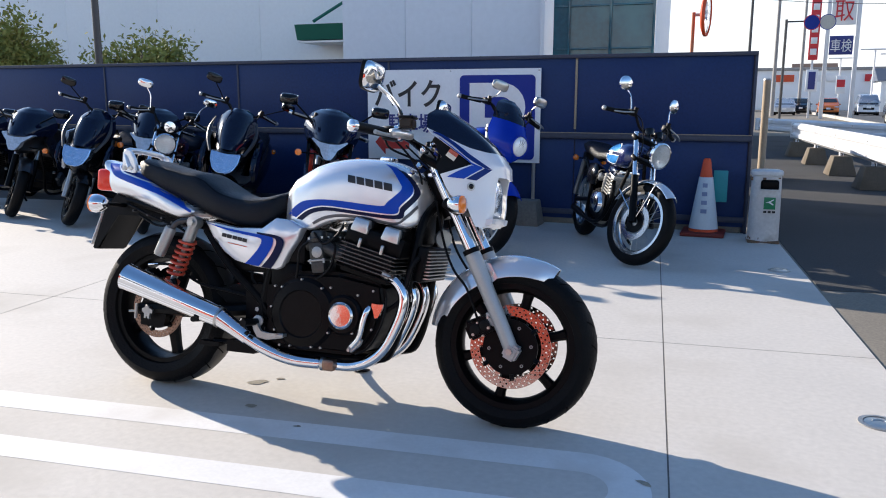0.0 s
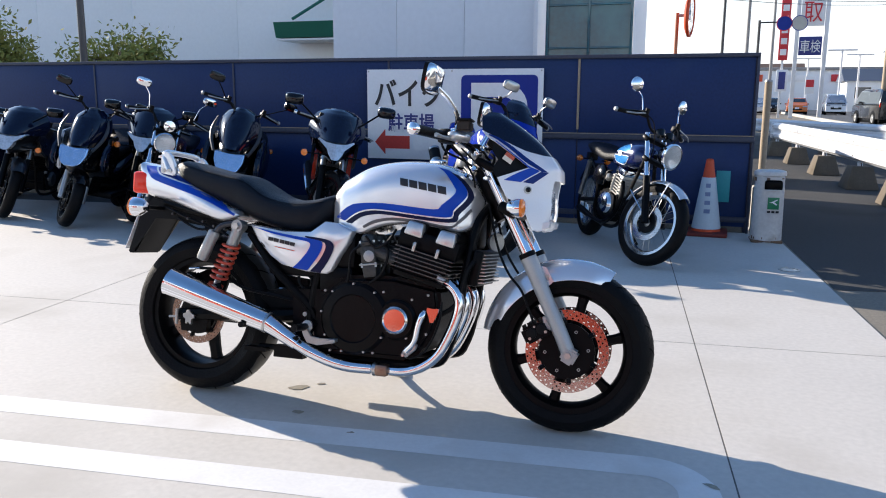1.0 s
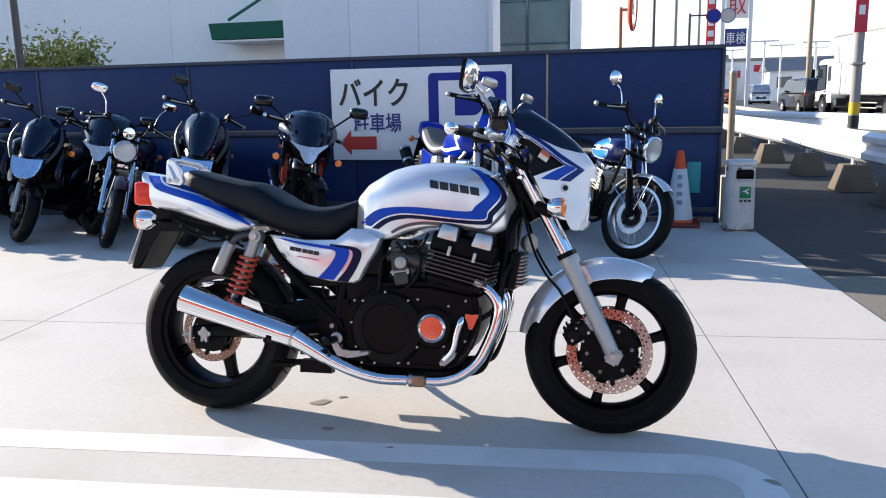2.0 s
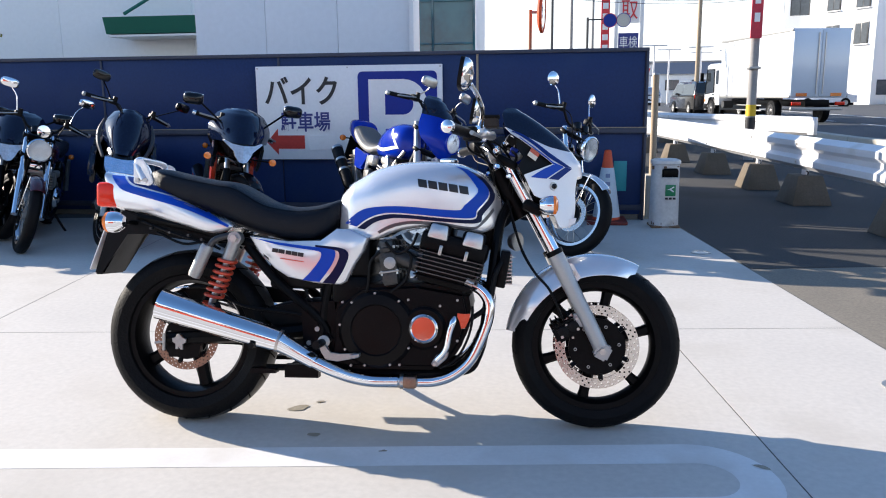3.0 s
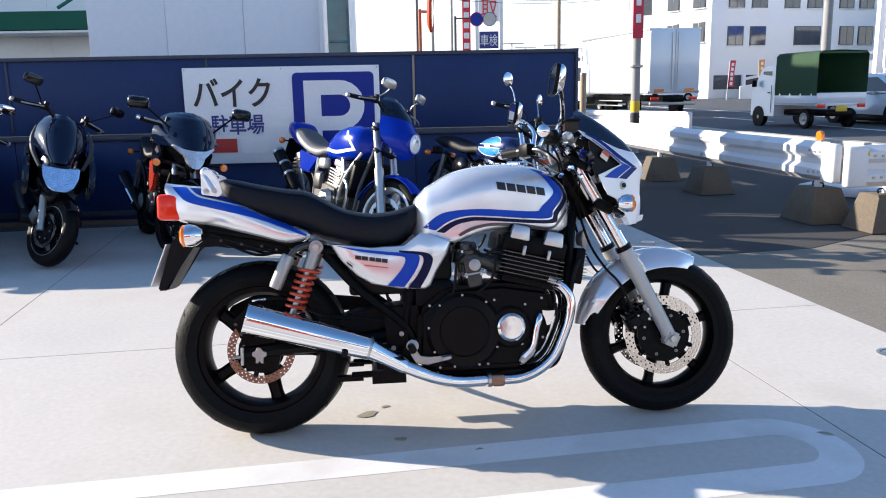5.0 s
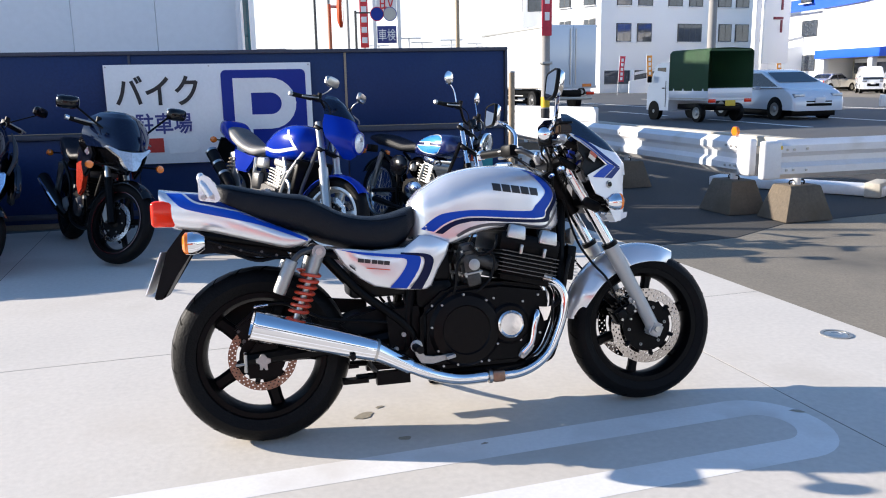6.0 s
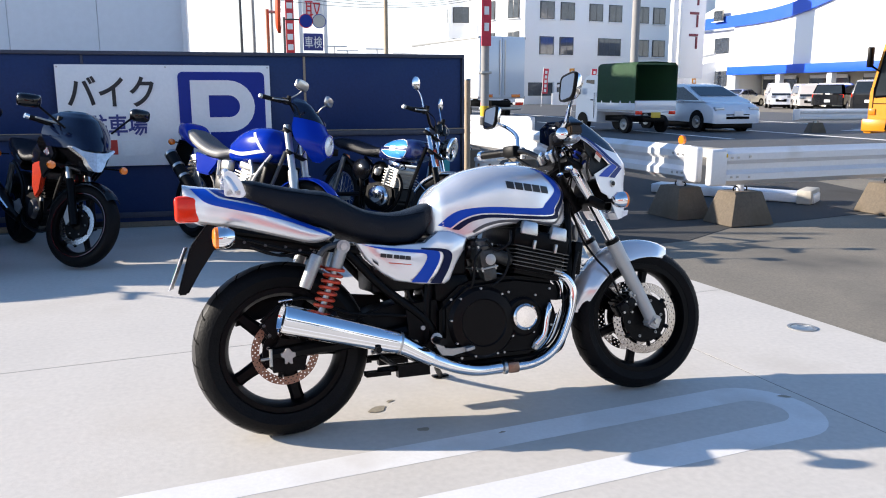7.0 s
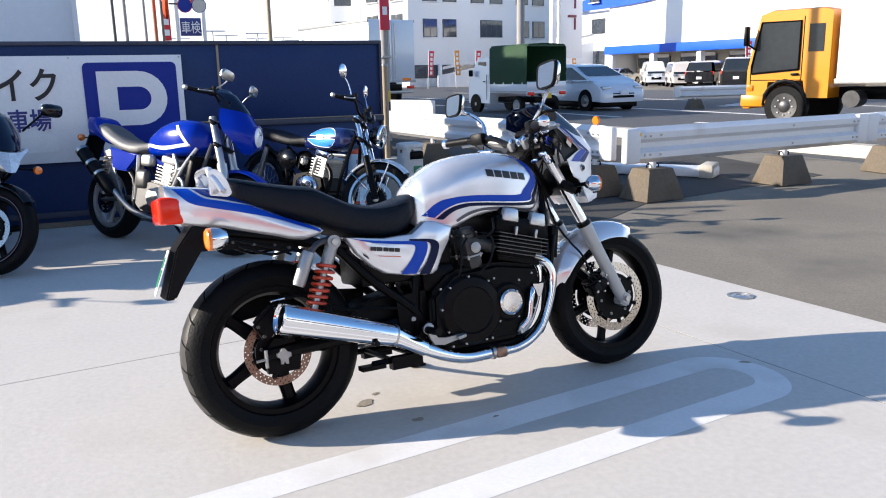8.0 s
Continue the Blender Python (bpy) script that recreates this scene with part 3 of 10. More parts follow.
G1 = "guard rails beside the lot"
guard_rail((0.93, 19.1), (1.72, 11.6), (0.02, 0.33, 0.64, 0.93), "white steel guard rail on concrete weight blocks", G1, (True, False))
guard_rail((1.72, 11.6), (2.03, 8.3), (0.42, 0.85), "white steel guard rail on concrete weight blocks", G1, (False, False))
guard_rail((2.02, 8.34), (2.21, 6.52), (0.9,), "short white guard rail with amber reflector on weight block", G1, (False, True), lamp=True)
guard_rail((2.3, 6.1), (5.6, 6.38), (0.08, 0.66), "white steel guard rail on concrete weight blocks", G1, (True, True))
guard_rail((5.95, 6.4), (9.4, 6.1), (0.1, 0.5, 0.9), "white steel guard rail on concrete weight blocks", G1, (True, True))
guard_rail((14.6, 20.2), (20.5, 19.2), (0.1, 0.5, 0.9), "white steel guard rail on concrete blocks across the road", G1, (True, True))
guard_rail((0.2, 24.0), (4.16, 15.75), (0.25, 0.5, 0.75, 0.93), "distant white guard rail on weight blocks", G1, (True, True))
yl = part("yellow_reflector", box_mesh((2.28, 6.055, 0.655), (0.07, 0.02, 0.035), 0.004), stuff_of("yellow_reflector", (0.8, 0.5, 0.02), 0.3, 0, 0.1, 9, 60, 0))
tagged(yl, "small yellow reflector on the rail end", "reflector")
fallen = thing("rail_beam", "white guard rail beam lying on the asphalt", "guard rail", pose(3.1, 8.55, 0.1, 0, 0, -52))
part("beam", box_mesh((0.9, 0, -0.04), (1.9, 0.3, 0.11), 0.02), RAIL, fallen)
bm = box_mesh((1.75, 0, -0.02), (0.16, 0.42, 0.16), 0.02)
part("foot", bm, KERB, fallen)

# ---- road beyond the rails ----
road = part("road", sheet([(7.3, -40), (30, -40), (30, 40), (24, 260), (3, 260), (6.6, 18)], -0.05, 0.004), ROAD, smooth=0)
tagged(road, "blue-grey asphalt road with white lane lines", "road", kind="structure")


def line_on_road(x0, y0, x1, y1, w=0.16):
    p, q = Vector((x0, y0, 0)), Vector((x1, y1, 0))
    d = (q - p).normalized()
    s = Vector((-d.y, d.x, 0)) * w / 2
    bm = sheet([tuple((v)[:2]) for v in (p - s, p + s, q + s, q - s)], 0.0045, 0.008)
    part("lane_line", bm, PAINT_LINE, road, smooth=0)


for k in range(10):
    line_on_road(11.0 - 0.1 * k, 2 + 8 * k, 10.9 - 0.1 * k, 7 + 8 * k)
line_on_road(8.0, -6, 5.6, 60)
line_on_road(14.6, -10, 13.2, 100, 0.2)
for k in range(5):
    line_on_road(20.0, 8 + 9 * k, 19.9, 13 + 9 * k)
for k in range(6):
    line_on_road(17.0 + 0.9 * k, 21.0 + 0.6 * k, 21.5 + 0.9 * k, 20.4 + 0.6 * k, 0.35)
KROW = [(8.0, -12.0), (7.6, 4.0), (7.2, 9.5), (6.6, 15.0), (6.1, 19.0), (5.5, 40.0), (4.5, 90.0)]
for (x0, y0), (x1, y1) in zip(KROW, KROW[1:]):
    p, q = Vector((x0, y0, 0)), Vector((x1, y1, 0))
    o = part("kerb", box_mesh(((q - p).length / 2, 0, 0.06), ((q - p).length - 0.01, 0.26, 0.2), 0.02), KERB, at=pose(x0, y0, 0.02, 0, 0, math.degrees(math.atan2(y1 - y0, x1 - x0))), smooth=0)
    tagged(o, "low beige concrete kerb along the road", "kerb", kind="structure")

# ---- wheels ----
BROWN_STEEL = stuff_of("brown_disc_steel", (0.24, 0.15, 0.11), 0.35, 0.9, 0.2, 14, 160, 0.06)
GROOVE = stuff_of("tread_groove", (0.002, 0.002, 0.002), 0.9, 0, 0.1, 9, 60, 0, spec=0.1)

def tyre_mesh(c, r, w, rim, n=64):
    """A tyre round the y axis, with a rounded tread and shallow sipes."""
    bm = bmesh.new()
    prof = []
    for i in range(15):
        t = math.pi * (i / 14)
        prof.append((rim + (r - rim) * (math.sin(t) ** 0.62), -math.cos(t) * w / 2 * (0.82 if i in (0, 14) else 1.0)))
    prof += [(rim - 0.004, w * 0.36), (rim - 0.004, -w * 0.36)]
    lathe(bm, prof, c, (0, 1, 0), n, loop=True)
    return bm


def tread_mesh(c, r, w, rim, n=22):
    """Slanting grooves, a hair proud of the tyre so that they read as dark cuts."""
    bm = bmesh.new()
    for i in range(n):
        for s in (-1, 1):
            last = None
            for k in range(7):
                f = 0.12 + 0.62 * k / 6
                ang = 2 * math.pi * (i + 0.55 * f + (0.5 if s > 0 else 0)) / n
                t = math.acos(max(-1, min(1, -s * f)))
                rr = rim + (r - rim) * (math.sin(t) ** 0.62) + 0.0012
                da = (0.0035 - 0.001 * f) / rr
                row = [bm.verts.new((c[0] + rr * math.cos(a), c[1] + s * f * w / 2, c[2] + rr * math.sin(a))) for a in (ang - da, ang + da)]
                if last:
                    bm.faces.new((last[0], last[1], row[1], row[0]))
                last = row
    return bm


def rim_mesh(c, r, w, n=56):
    bm = bmesh.new()
    lathe(bm, [(r + 0.008, -w / 2), (r + 0.008, -w / 2 + 0.012), (r - 0.012, -w * 0.3), (r - 0.02, 0), (r - 0.012, w * 0.3), (r + 0.008, w / 2 - 0.012), (r + 0.008, w / 2), (r - 0.014, w / 2), (r - 0.026, w * 0.3), (r - 0.03, 0), (r - 0.026, -w * 0.3), (r - 0.014, -w / 2)], c, (0, 1, 0), n, loop=True)
    return bm


def spoke_mesh(c, ang, r0, r1, w0, w1, th, curve=0.0):
    """One cast spoke, wider at both ends."""
    bm = bmesh.new()
    rings = []
    for k in range(7):
        t = k / 6
        r = r0 + (r1 - r0) * t
        w = w0 + (w1 - w0) * t + 0.012 * (2 * t - 1) ** 4
        a = ang + curve * math.sin(math.pi * t)
        d, s = Vector((math.cos(a), 0, math.sin(a))), Vector((-math.sin(a), 0, math.cos(a)))
        o = Vector(c) + d * r
        rings.append([bm.verts.new(o + s * (w / 2 * x) + Vector((0, th / 2 * y * (1.3 - 0.3 * t), 0))) for x, y in ((-1, -0.4), (-0.55, -1), (0.55, -1), (1, -0.4), (1, 0.4), (0.55, 1), (-0.55, 1), (-1, 0.4))])
    skin(bm, rings)
    return bm


def disc_mesh(c, r0, r1, th, holes=36, rows=3):
    """A drilled brake disc: rings of cells, every other one with a round hole."""
    bm = bmesh.new()
    na = holes * 2
    step = (r1 - r0) / rows
    bore = min(step, 2 * math.pi * r1 / na) * 0.31

    def layer(y):
        grid = [[bm.verts.new((c[0] + (r0 + step * j) * math.cos(2 * math.pi * i / na), c[1] + y, c[2] + (r0 + step * j) * math.sin(2 * math.pi * i / na))) for j in range(rows + 1)] for i in range(na)]
        rims = []
        for i in range(na):
            for j in range(rows):
                q = [grid[i][j], grid[i][j + 1], grid[(i + 1) % na][j + 1], grid[(i + 1) % na][j]]
                if (i + j) % 2:
                    bm.faces.new(q)
                    continue
                o = sum((v.co for v in q), Vector()) / 4
                rim = []
                for k in range(8):
                    way = (q[k // 2].co if k % 2 == 0 else (q[k // 2].co + q[(k // 2 + 1) % 4].co) / 2) - o
                    rim.append(bm.verts.new(o + way.normalized() * bore))
                for k in range(4):
                    bm.faces.new((q[k], q[(k + 1) % 4], rim[(2 * k + 2) % 8], rim[2 * k + 1], rim[2 * k]))
                rims.append(rim)
        return grid, rims

    (ga, ra), (gb, rb) = layer(-th / 2), layer(th / 2)
    for p, q in zip(ra, rb):
        for k in range(8):
            bm.faces.new((p[k], p[(k + 1) % 8], q[(k + 1) % 8], q[k]))
    for i in range(na):
        for j in (0, rows):
            bm.faces.new((ga[i][j], ga[(i + 1) % na][j], gb[(i + 1) % na][j], gb[i][j]))
    return bm


SUNLIT_TREAD = stuff_of("sunlit_tread_rubber", (0.04, 0.038, 0.036), 0.4, 0, 0.25, 30, 160, 0.08, spec=0.35)


def tread_band(c, r, w, rim, n=22):
    """The running surface mid-tread, painted grey for sun glare, with a notched edge."""
    bm = bmesh.new()
    rings = []
    for i in range(n * 6):
        a = 2 * math.pi * i / (n * 6)
        ring = []
        for k in range(9):
            f = -1 + k / 4
            edge = 0.56 + 0.14 * abs(((i / 6 + (0.5 if f > 0 else 0)) % 1) - 0.5)
            f *= edge
            t = math.acos(-f)
            rr = rim + (r - rim) * (math.sin(t) ** 0.62) + 0.0004
            ring.append(bm.verts.new((c[0] + rr * math.cos(a), c[1] + f * w / 2, c[2] + rr * math.sin(a))))
        rings.append(ring)
    for p, q in zip(rings, rings[1:] + rings[:1]):
        for k in range(8):
            bm.faces.new((p[k], p[k + 1], q[k + 1], q[k]))
    return bm


def cast_wheel(parent, name, c, r, w, rim_r, rim_w, spokes, first, disc_sides, disc_r, carrier=0.105, spoke_w=(0.05, 0.038), tread=True, rim_mat=None, disc_y=0.06, disc_mat=None):
    rim_mat = rim_mat or BLACK
    wheel = part(name, rim_mesh(c, rim_r, rim_w), rim_mat, parent, "black cast alloy wheel" if rim_mat is BLACK else "bright alloy wheel")
    part("tyre", tyre_mesh(c, r, w, rim_r + 0.008), RUBBER, wheel, "black road tyre")
    if tread:
        tagged(part("tread", tread_mesh(c, r, w, rim_r + 0.008), GROOVE, wheel, smooth=0), kind="stuff")
        if name == "rear_wheel":
            part("tread_band", tread_band(c, r, w, rim_r + 0.008), SUNLIT_TREAD, wheel, "running surface, painted grey for the sun glare on it", 60)
    for k in range(spokes):
        part("spoke", spoke_mesh(c, radians(first + 360 * k / spokes), 0.04, rim_r - 0.024, *spoke_w, 0.032), rim_mat, wheel)
    bm = bmesh.new()
    lathe(bm, [(0.03, -0.07), (0.05, -0.06), (0.056, -0.02), (0.056, 0.02), (0.05, 0.06), (0.03, 0.07)], c, (0, 1, 0), 24)
    part("hub", bm, rim_mat, wheel)
    for s in disc_sides:
        cc = (c[0], c[1] + s * disc_y, c[2])
        part("brake_disc", disc_mesh(cc, disc_r * 0.765, disc_r, 0.005), disc_mat or DISC, wheel, "drilled steel brake disc", smooth=0)
        bm = bmesh.new()
        lathe(bm, [(0.03, -0.004), (disc_r * 0.68, -0.004), (disc_r * 0.68, 0.004), (0.03, 0.004)], cc, (0, 1, 0), 24, loop=True)
        part("disc_carrier", bm, BLACK, wheel)
        for k in range(6):
            a = radians(first + 20 + 60 * k)
            dd = Vector((math.cos(a), 0, math.sin(a)))
            bm = bmesh.new()
            rod(bm, Vector(cc) + dd * disc_r * 0.64, Vector(cc) + dd * disc_r * 0.77, 0.009, 0.009, 8)
            part("carrier_arm", bm, BLACK, wheel)
        for k in range(6):
            a = radians(first + 20 + 60 * k)
            dd = Vector((math.cos(a), 0, math.sin(a)))
            bm = bmesh.new()
            lathe(bm, [(0.008, -0.006), (0.008, 0.006), (0.0045, 0.007), (0.0045, -0.007)], Vector(cc) + dd * disc_r * 0.76, (0, 1, 0), 12, loop=True)
            part("disc_rivet", bm, BLACK, wheel)
            dd = Vector((math.cos(a + 0.52), 0, math.sin(a + 0.52)))
            bm = bmesh.new()
            lathe(bm, [(0.0058, -0.009), (0.0058, 0.009), (0.0034, 0.009), (0.0034, -0.009)], Vector(cc) + dd * disc_r * 0.52, (0, 1, 0), 12, loop=True)
            part("disc_bolt", bm, ALLOY, wheel)
    return wheel


def tank_shape(rows, n=32, power=2.5, low=None):
    bm = bmesh.new()
    sections(bm, rows, n, power, low)
    return bm


def side_of(rows, power, x, z, low=None):
    """Half width of a body of sections at (x, z)."""
    hw, lo, hi = between(rows, x)
    k = min(abs((z - (lo + hi) / 2) / max((hi - lo) / 2, 1e-4)), 0.999)
    power = low if low and z < (lo + hi) / 2 else power
    return hw * (1 - k ** power) ** (1 / power)


def ribbon(edge_a, edge_b, surface, proud, along=60, across=4):
    """A painted band between two lines of (x, z), laid over a surface."""
    def even(line):
        pts = [p.to_2d() for p in smooth_path([(x, z, 0) for x, z in line], 8)]
        d = [0.0]
        for p, q in zip(pts, pts[1:]):
            d.append(d[-1] + (q - p).length)
        out = []
        for k in range(along + 1):
            t = d[-1] * k / along
            j = max(i for i in range(len(d)) if d[i] <= t + 1e-9)
            j = min(j, len(pts) - 2)
            f = (t - d[j]) / max(d[j + 1] - d[j], 1e-9)
            out.append(pts[j] + (pts[j + 1] - pts[j]) * f)
        return out
    a, b = even(edge_a), even(edge_b)
    bm = bmesh.new()
    grid = []
    for p, q in zip(a, b):
        row = []
        for k in range(across + 1):
            o = p + (q - p) * (k / across)
            row.append(bm.verts.new((o.x, -(surface(o.x, o.y) + proud), o.y)))
        grid.append(row)
    for r, s in zip(grid, grid[1:]):
        for k in range(across):
            bm.faces.new((r[k], r[k + 1], s[k + 1], s[k]))
    return bm


def mirrored(bm):
    """The same shape on the other side of the bike."""
    o = bm.copy()
    for v in o.verts:
        v.co.y = -v.co.y
    return o


def pair(name, bm, material, parent, label="", smooth=35):
    twin = mirrored(bm)
    return part(name, bm, material, parent, label, smooth), part(name, twin, material, parent, label, smooth)


LENS = clear_of("clear_lamp_glass", (0.95, 0.97, 0.98), 0.03)
BOWL = stuff_of("lamp_reflector", (0.8, 0.82, 0.84), 0.3, 0.35, 0.15, 18, 60, 0.15)


def lamp(parent, c, r, axis, deep=0.75):
    """A round headlight: a bright bowl, a bulb and a domed glass."""
    c, way = Vector(c), Vector(axis).normalized()
    bm = bmesh.new()
    lathe(bm, [(r, 0.0), (r * 0.86, -r * deep * 0.4), (r * 0.5, -r * deep * 0.83), (r * 0.15, -r * deep), (0.0, -r * deep)], c, way, 28)
    hl = part("headlight", bm, BOWL, parent, "round headlight behind clear glass", 60)
    bm = bmesh.new()
    lathe(bm, [(r * 0.12, -r * deep), (r * 0.14, -r * deep * 0.4), (r * 0.08, -r * deep * 0.16), (0.0, -r * deep * 0.13)], c, way, 12)
    part("bulb", bm, ALLOY, hl)
    bm = bmesh.new()
    lathe(bm, [(r * 0.99, 0.002), (r * 0.8, r * 0.12), (r * 0.45, r * 0.22), (0.0, r * 0.26)], c, way, 28)
    glass = part("lens", bm, LENS, hl, "clear domed glass", 60)
    glass.visible_shadow = False
    return hl


BIKE = pose(-2.0, 2.455, 0, 0, 0, 3.1) @ pose(0, 0, 0, -10)


NAVY_SOFT = stuff_of("deep_blue_stripe_paint", (0.004, 0.024, 0.16), 0.3, 0.0, 0.06, 4, 300, 0.01, coat=0.06, spec=0.18)
LABEL = stuff_of("faded_red_label", (0.55, 0.1, 0.05), 0.5, 0, 0.2, 40, 160, 0.0)
LABEL_PALE = stuff_of("cream_label", (0.75, 0.68, 0.56), 0.5, 0, 0.1, 40, 160, 0.0)
RESERVOIR = stuff_of("smoky_brown_reservoir", (0.035, 0.022, 0.012), 0.3, 0, 0.2, 12, 90, 0.02, spec=0.3)
FIN = stuff_of("dull_fin_edge", (0.13, 0.125, 0.12), 0.4, 0.8, 0.2, 10, 120, 0.05)
CAM_CAP = stuff_of("silver_cam_cap", (0.62, 0.62, 0.61), 0.32, 0.85, 0.08, 10, 120, 0.04)
SIDE_CAP = stuff_of("polished_round_cap", (0.66, 0.62, 0.6), 0.1, 1.0, 0.05, 10, 80, 0.02)
CARB = stuff_of("weathered_carburettor_alloy", (0.06, 0.06, 0.058), 0.45, 0.6, 0.3, 14, 120, 0.15)


def big_motorcycle():
    b = thing("motorcycle", "silver naked motorcycle with blue stripes leaning on its side stand", "motorcycle", BIKE)
    # wheels
    cast_wheel(b, "rear_wheel", (0, 0, 0.318), 0.318, 0.17, 0.222, 0.12, 5, -5, (-1,), 0.12, spoke_w=(0.062, 0.04), disc_y=0.085, disc_mat=BROWN_STEEL)
    cast_wheel(b, "front_wheel", (1.488, 0, 0.30), 0.30, 0.122, 0.222, 0.095, 6, 77, (-1, 1), 0.148, spoke_w=(0.048, 0.03), disc_y=0.066)
    # fork
    for s in (-1, 1):
        y = 0.1 * s
        bm = bmesh.new()
        rod(bm, (1.165, y, 0.955), (1.35, y, 0.605), 0.0215, n=18)
        part("fork_tube", bm, CHROME, b, "chrome fork tube")
        bm = bmesh.new()
        pipe(bm, [(1.335, y, 0.63), (1.348, y, 0.605), (1.40, y, 0.50), (1.482, y, 0.335), (1.503, y, 0.285)], [0.029, 0.03, 0.027, 0.026, 0.026], 16, 4)
        part("fork_slider", bm, FORK_GREY, b, "grey painted fork slider")
        bm = bmesh.new()
        rod(bm, (1.33, y, 0.642), (1.338, y, 0.626), 0.031, 0.031, 16)
        part("dust_seal", bm, BLACK, b)
        bm = bmesh.new()
        hexa(bm, (0.006, 0, -0.006), (0.052, 0.058, 0.056), pose(1.5, y, 0.298, 0, 27, 0))
        bmesh.ops.bevel(bm, geom=bm.edges[:], offset=0.008, segments=2, affect="EDGES")
        part("axle_clamp", bm, FORK_GREY, b)
        bm = bmesh.new()
        rod(bm, (1.5, y + 0.03 * s, 0.293), (1.5, y + 0.043 * s, 0.293), 0.012, n=6)
        part("axle_nut", bm, STEEL, b)
        C3 = pose(1.385, 0.082 * s, 0.365, 0, 62, 0)
        bm = bmesh.new()
        hexa(bm, (0, 0.012 * s, -0.004), (0.062, 0.042, 0.1), C3, 0.86)
        hexa(bm, (-0.006, -0.026 * s, 0.0), (0.05, 0.026, 0.088), C3, 0.9)
        bmesh.ops.bevel(bm, geom=bm.edges[:], offset=0.009, segments=2, affect="EDGES")
        for k in range(5):
            hexa(bm, (-0.034, -0.004 * s, -0.04 + 0.02 * k), (0.014, 0.05, 0.006), C3)
        caliper = part("caliper", bm, BLACK, b, "black two-piston brake caliper with ribs")
        for x, z, r in ((0.012, -0.032, 0.0055), (0.012, 0.03, 0.0055), (-0.02, 0.0, 0.004), (0.03, 0.0, 0.0045), (-0.022, 0.044, 0.005)):
            bm = bmesh.new()
            rod(bm, C3 @ Vector((x, 0.03 * s, z)), C3 @ Vector((x, 0.041 * s, z)), r, n=6)
            part("caliper_bolt", bm, STEEL, caliper)
        for k in range(2):
            bm = bmesh.new()
            lathe(bm, [(0.019, 0.028), (0.019, 0.036), (0.014, 0.038), (0.0, 0.037)], C3 @ Vector((-0.002, 0, -0.02 + 0.04 * k)), (0, s, 0), 18)
            part("piston_boss", bm, PLASTIC, caliper)
        bm = bmesh.new()
        slab(bm, [(1.40, 0.42), (1.445, 0.425), (1.458, 0.39), (1.43, 0.372), (1.405, 0.385)], 0.092 * s, 0.106 * s)
        bmesh.ops.bevel(bm, geom=bm.edges[:], offset=0.003, segments=1, affect="EDGES")
        part("caliper_bracket", bm, FORK_GREY, b)
        bm = bmesh.new()
        pipe(bm, [(1.17, 0.05 * s, 0.82), (1.215, 0.06 * s, 0.66), (1.265, 0.085 * s, 0.565), (1.32, 0.09 * s, 0.5), (1.365, 0.09 * s, 0.40)], 0.0048, 8)
        part("brake_hose", bm, PLASTIC, b, "black brake hose")
    part("lower_yoke", box_mesh((0, 0, 0), (0.075, 0.275, 0.04), 0.012, pose(1.258, 0, 0.79, 0, 28, 0)), BLACK, b)
    part("upper_yoke", box_mesh((0, 0, 0), (0.08, 0.27, 0.03), 0.01, pose(1.166, 0, 0.95, 0, 28, 0)), BLACK, b)
    bm = bmesh.new()
    rod(bm, (1.13, 0, 0.93), (1.225, 0, 0.76), 0.035, n=16)
    part("steering_head", bm, BLACK, b)
    # front mudguard: an arched shell round the tyre
    bm = bmesh.new()
    rings_o, rings_i = [], []
    for i in range(25):
        a = radians(171 - 109 * i / 24)
        wide = 0.075 * min(1.0, 0.6 + (24 - i) / 6, 0.5 + i / 9)
        ro, ri = [], []
        for k in range(9):
            t = -1 + k / 4
            rr = 0.326 - (0.056 + 0.022 * math.sin(math.pi * i / 24)) * abs(t) ** 2.8 + 0.004 * math.sin(math.pi * i / 24)
            for out, d in ((ro, 0.0), (ri, -0.0035)):
                out.append(bm.verts.new((1.488 + (rr + d) * math.cos(a), wide * t, 0.30 + (rr + d) * math.sin(a))))
        rings_o.append(ro)
        rings_i.append(ri)
    skin(bm, [o + i[::-1] for o, i in zip(rings_o, rings_i)])
    part("front_mudguard", bm, SILVER, b, "silver painted front mudguard")
    for s in (-1, 1):
        bm = bmesh.new()
        slab(bm, [(1.355, 0.60), (1.40, 0.595), (1.43, 0.545), (1.40, 0.515), (1.37, 0.55)], 0.073 * s, 0.079 * s)
        part("mudguard_bracket", bm, SILVER, b)
        bm = bmesh.new()
        rod(bm, (1.402, 0.078 * s, 0.558), (1.402, 0.088 * s, 0.558), 0.012, n=10)
        part("bolt", bm, STEEL, b)
    # tank
    rows = rounded([(0.555, 0.05, 0.715, 0.80), (0.572, 0.085, 0.70, 0.845), (0.61, 0.115, 0.69, 0.885), (0.70, 0.14, 0.675, 0.934), (0.80, 0.152, 0.71, 0.957), (0.91, 0.157, 0.722, 0.962), (1.01, 0.152, 0.71, 0.95), (1.08, 0.135, 0.70, 0.92), (1.125, 0.10, 0.72, 0.882), (1.15, 0.045, 0.76, 0.83)])
    power = 2.7
    tank = part("fuel_tank", tank_shape(rows, 56, power, 14), SILVER, b, "silver fuel tank with blue and navy stripes", 60)
    surf = lambda x, z: side_of(rows, power, x, z, 14)
    A = [(0.592, 0.735), (0.64, 0.773), (0.69, 0.790), (0.80, 0.794), (0.99, 0.780), (1.02, 0.797), (1.066, 0.842), (1.058, 0.868), (1.02, 0.915), (0.985, 0.938)]
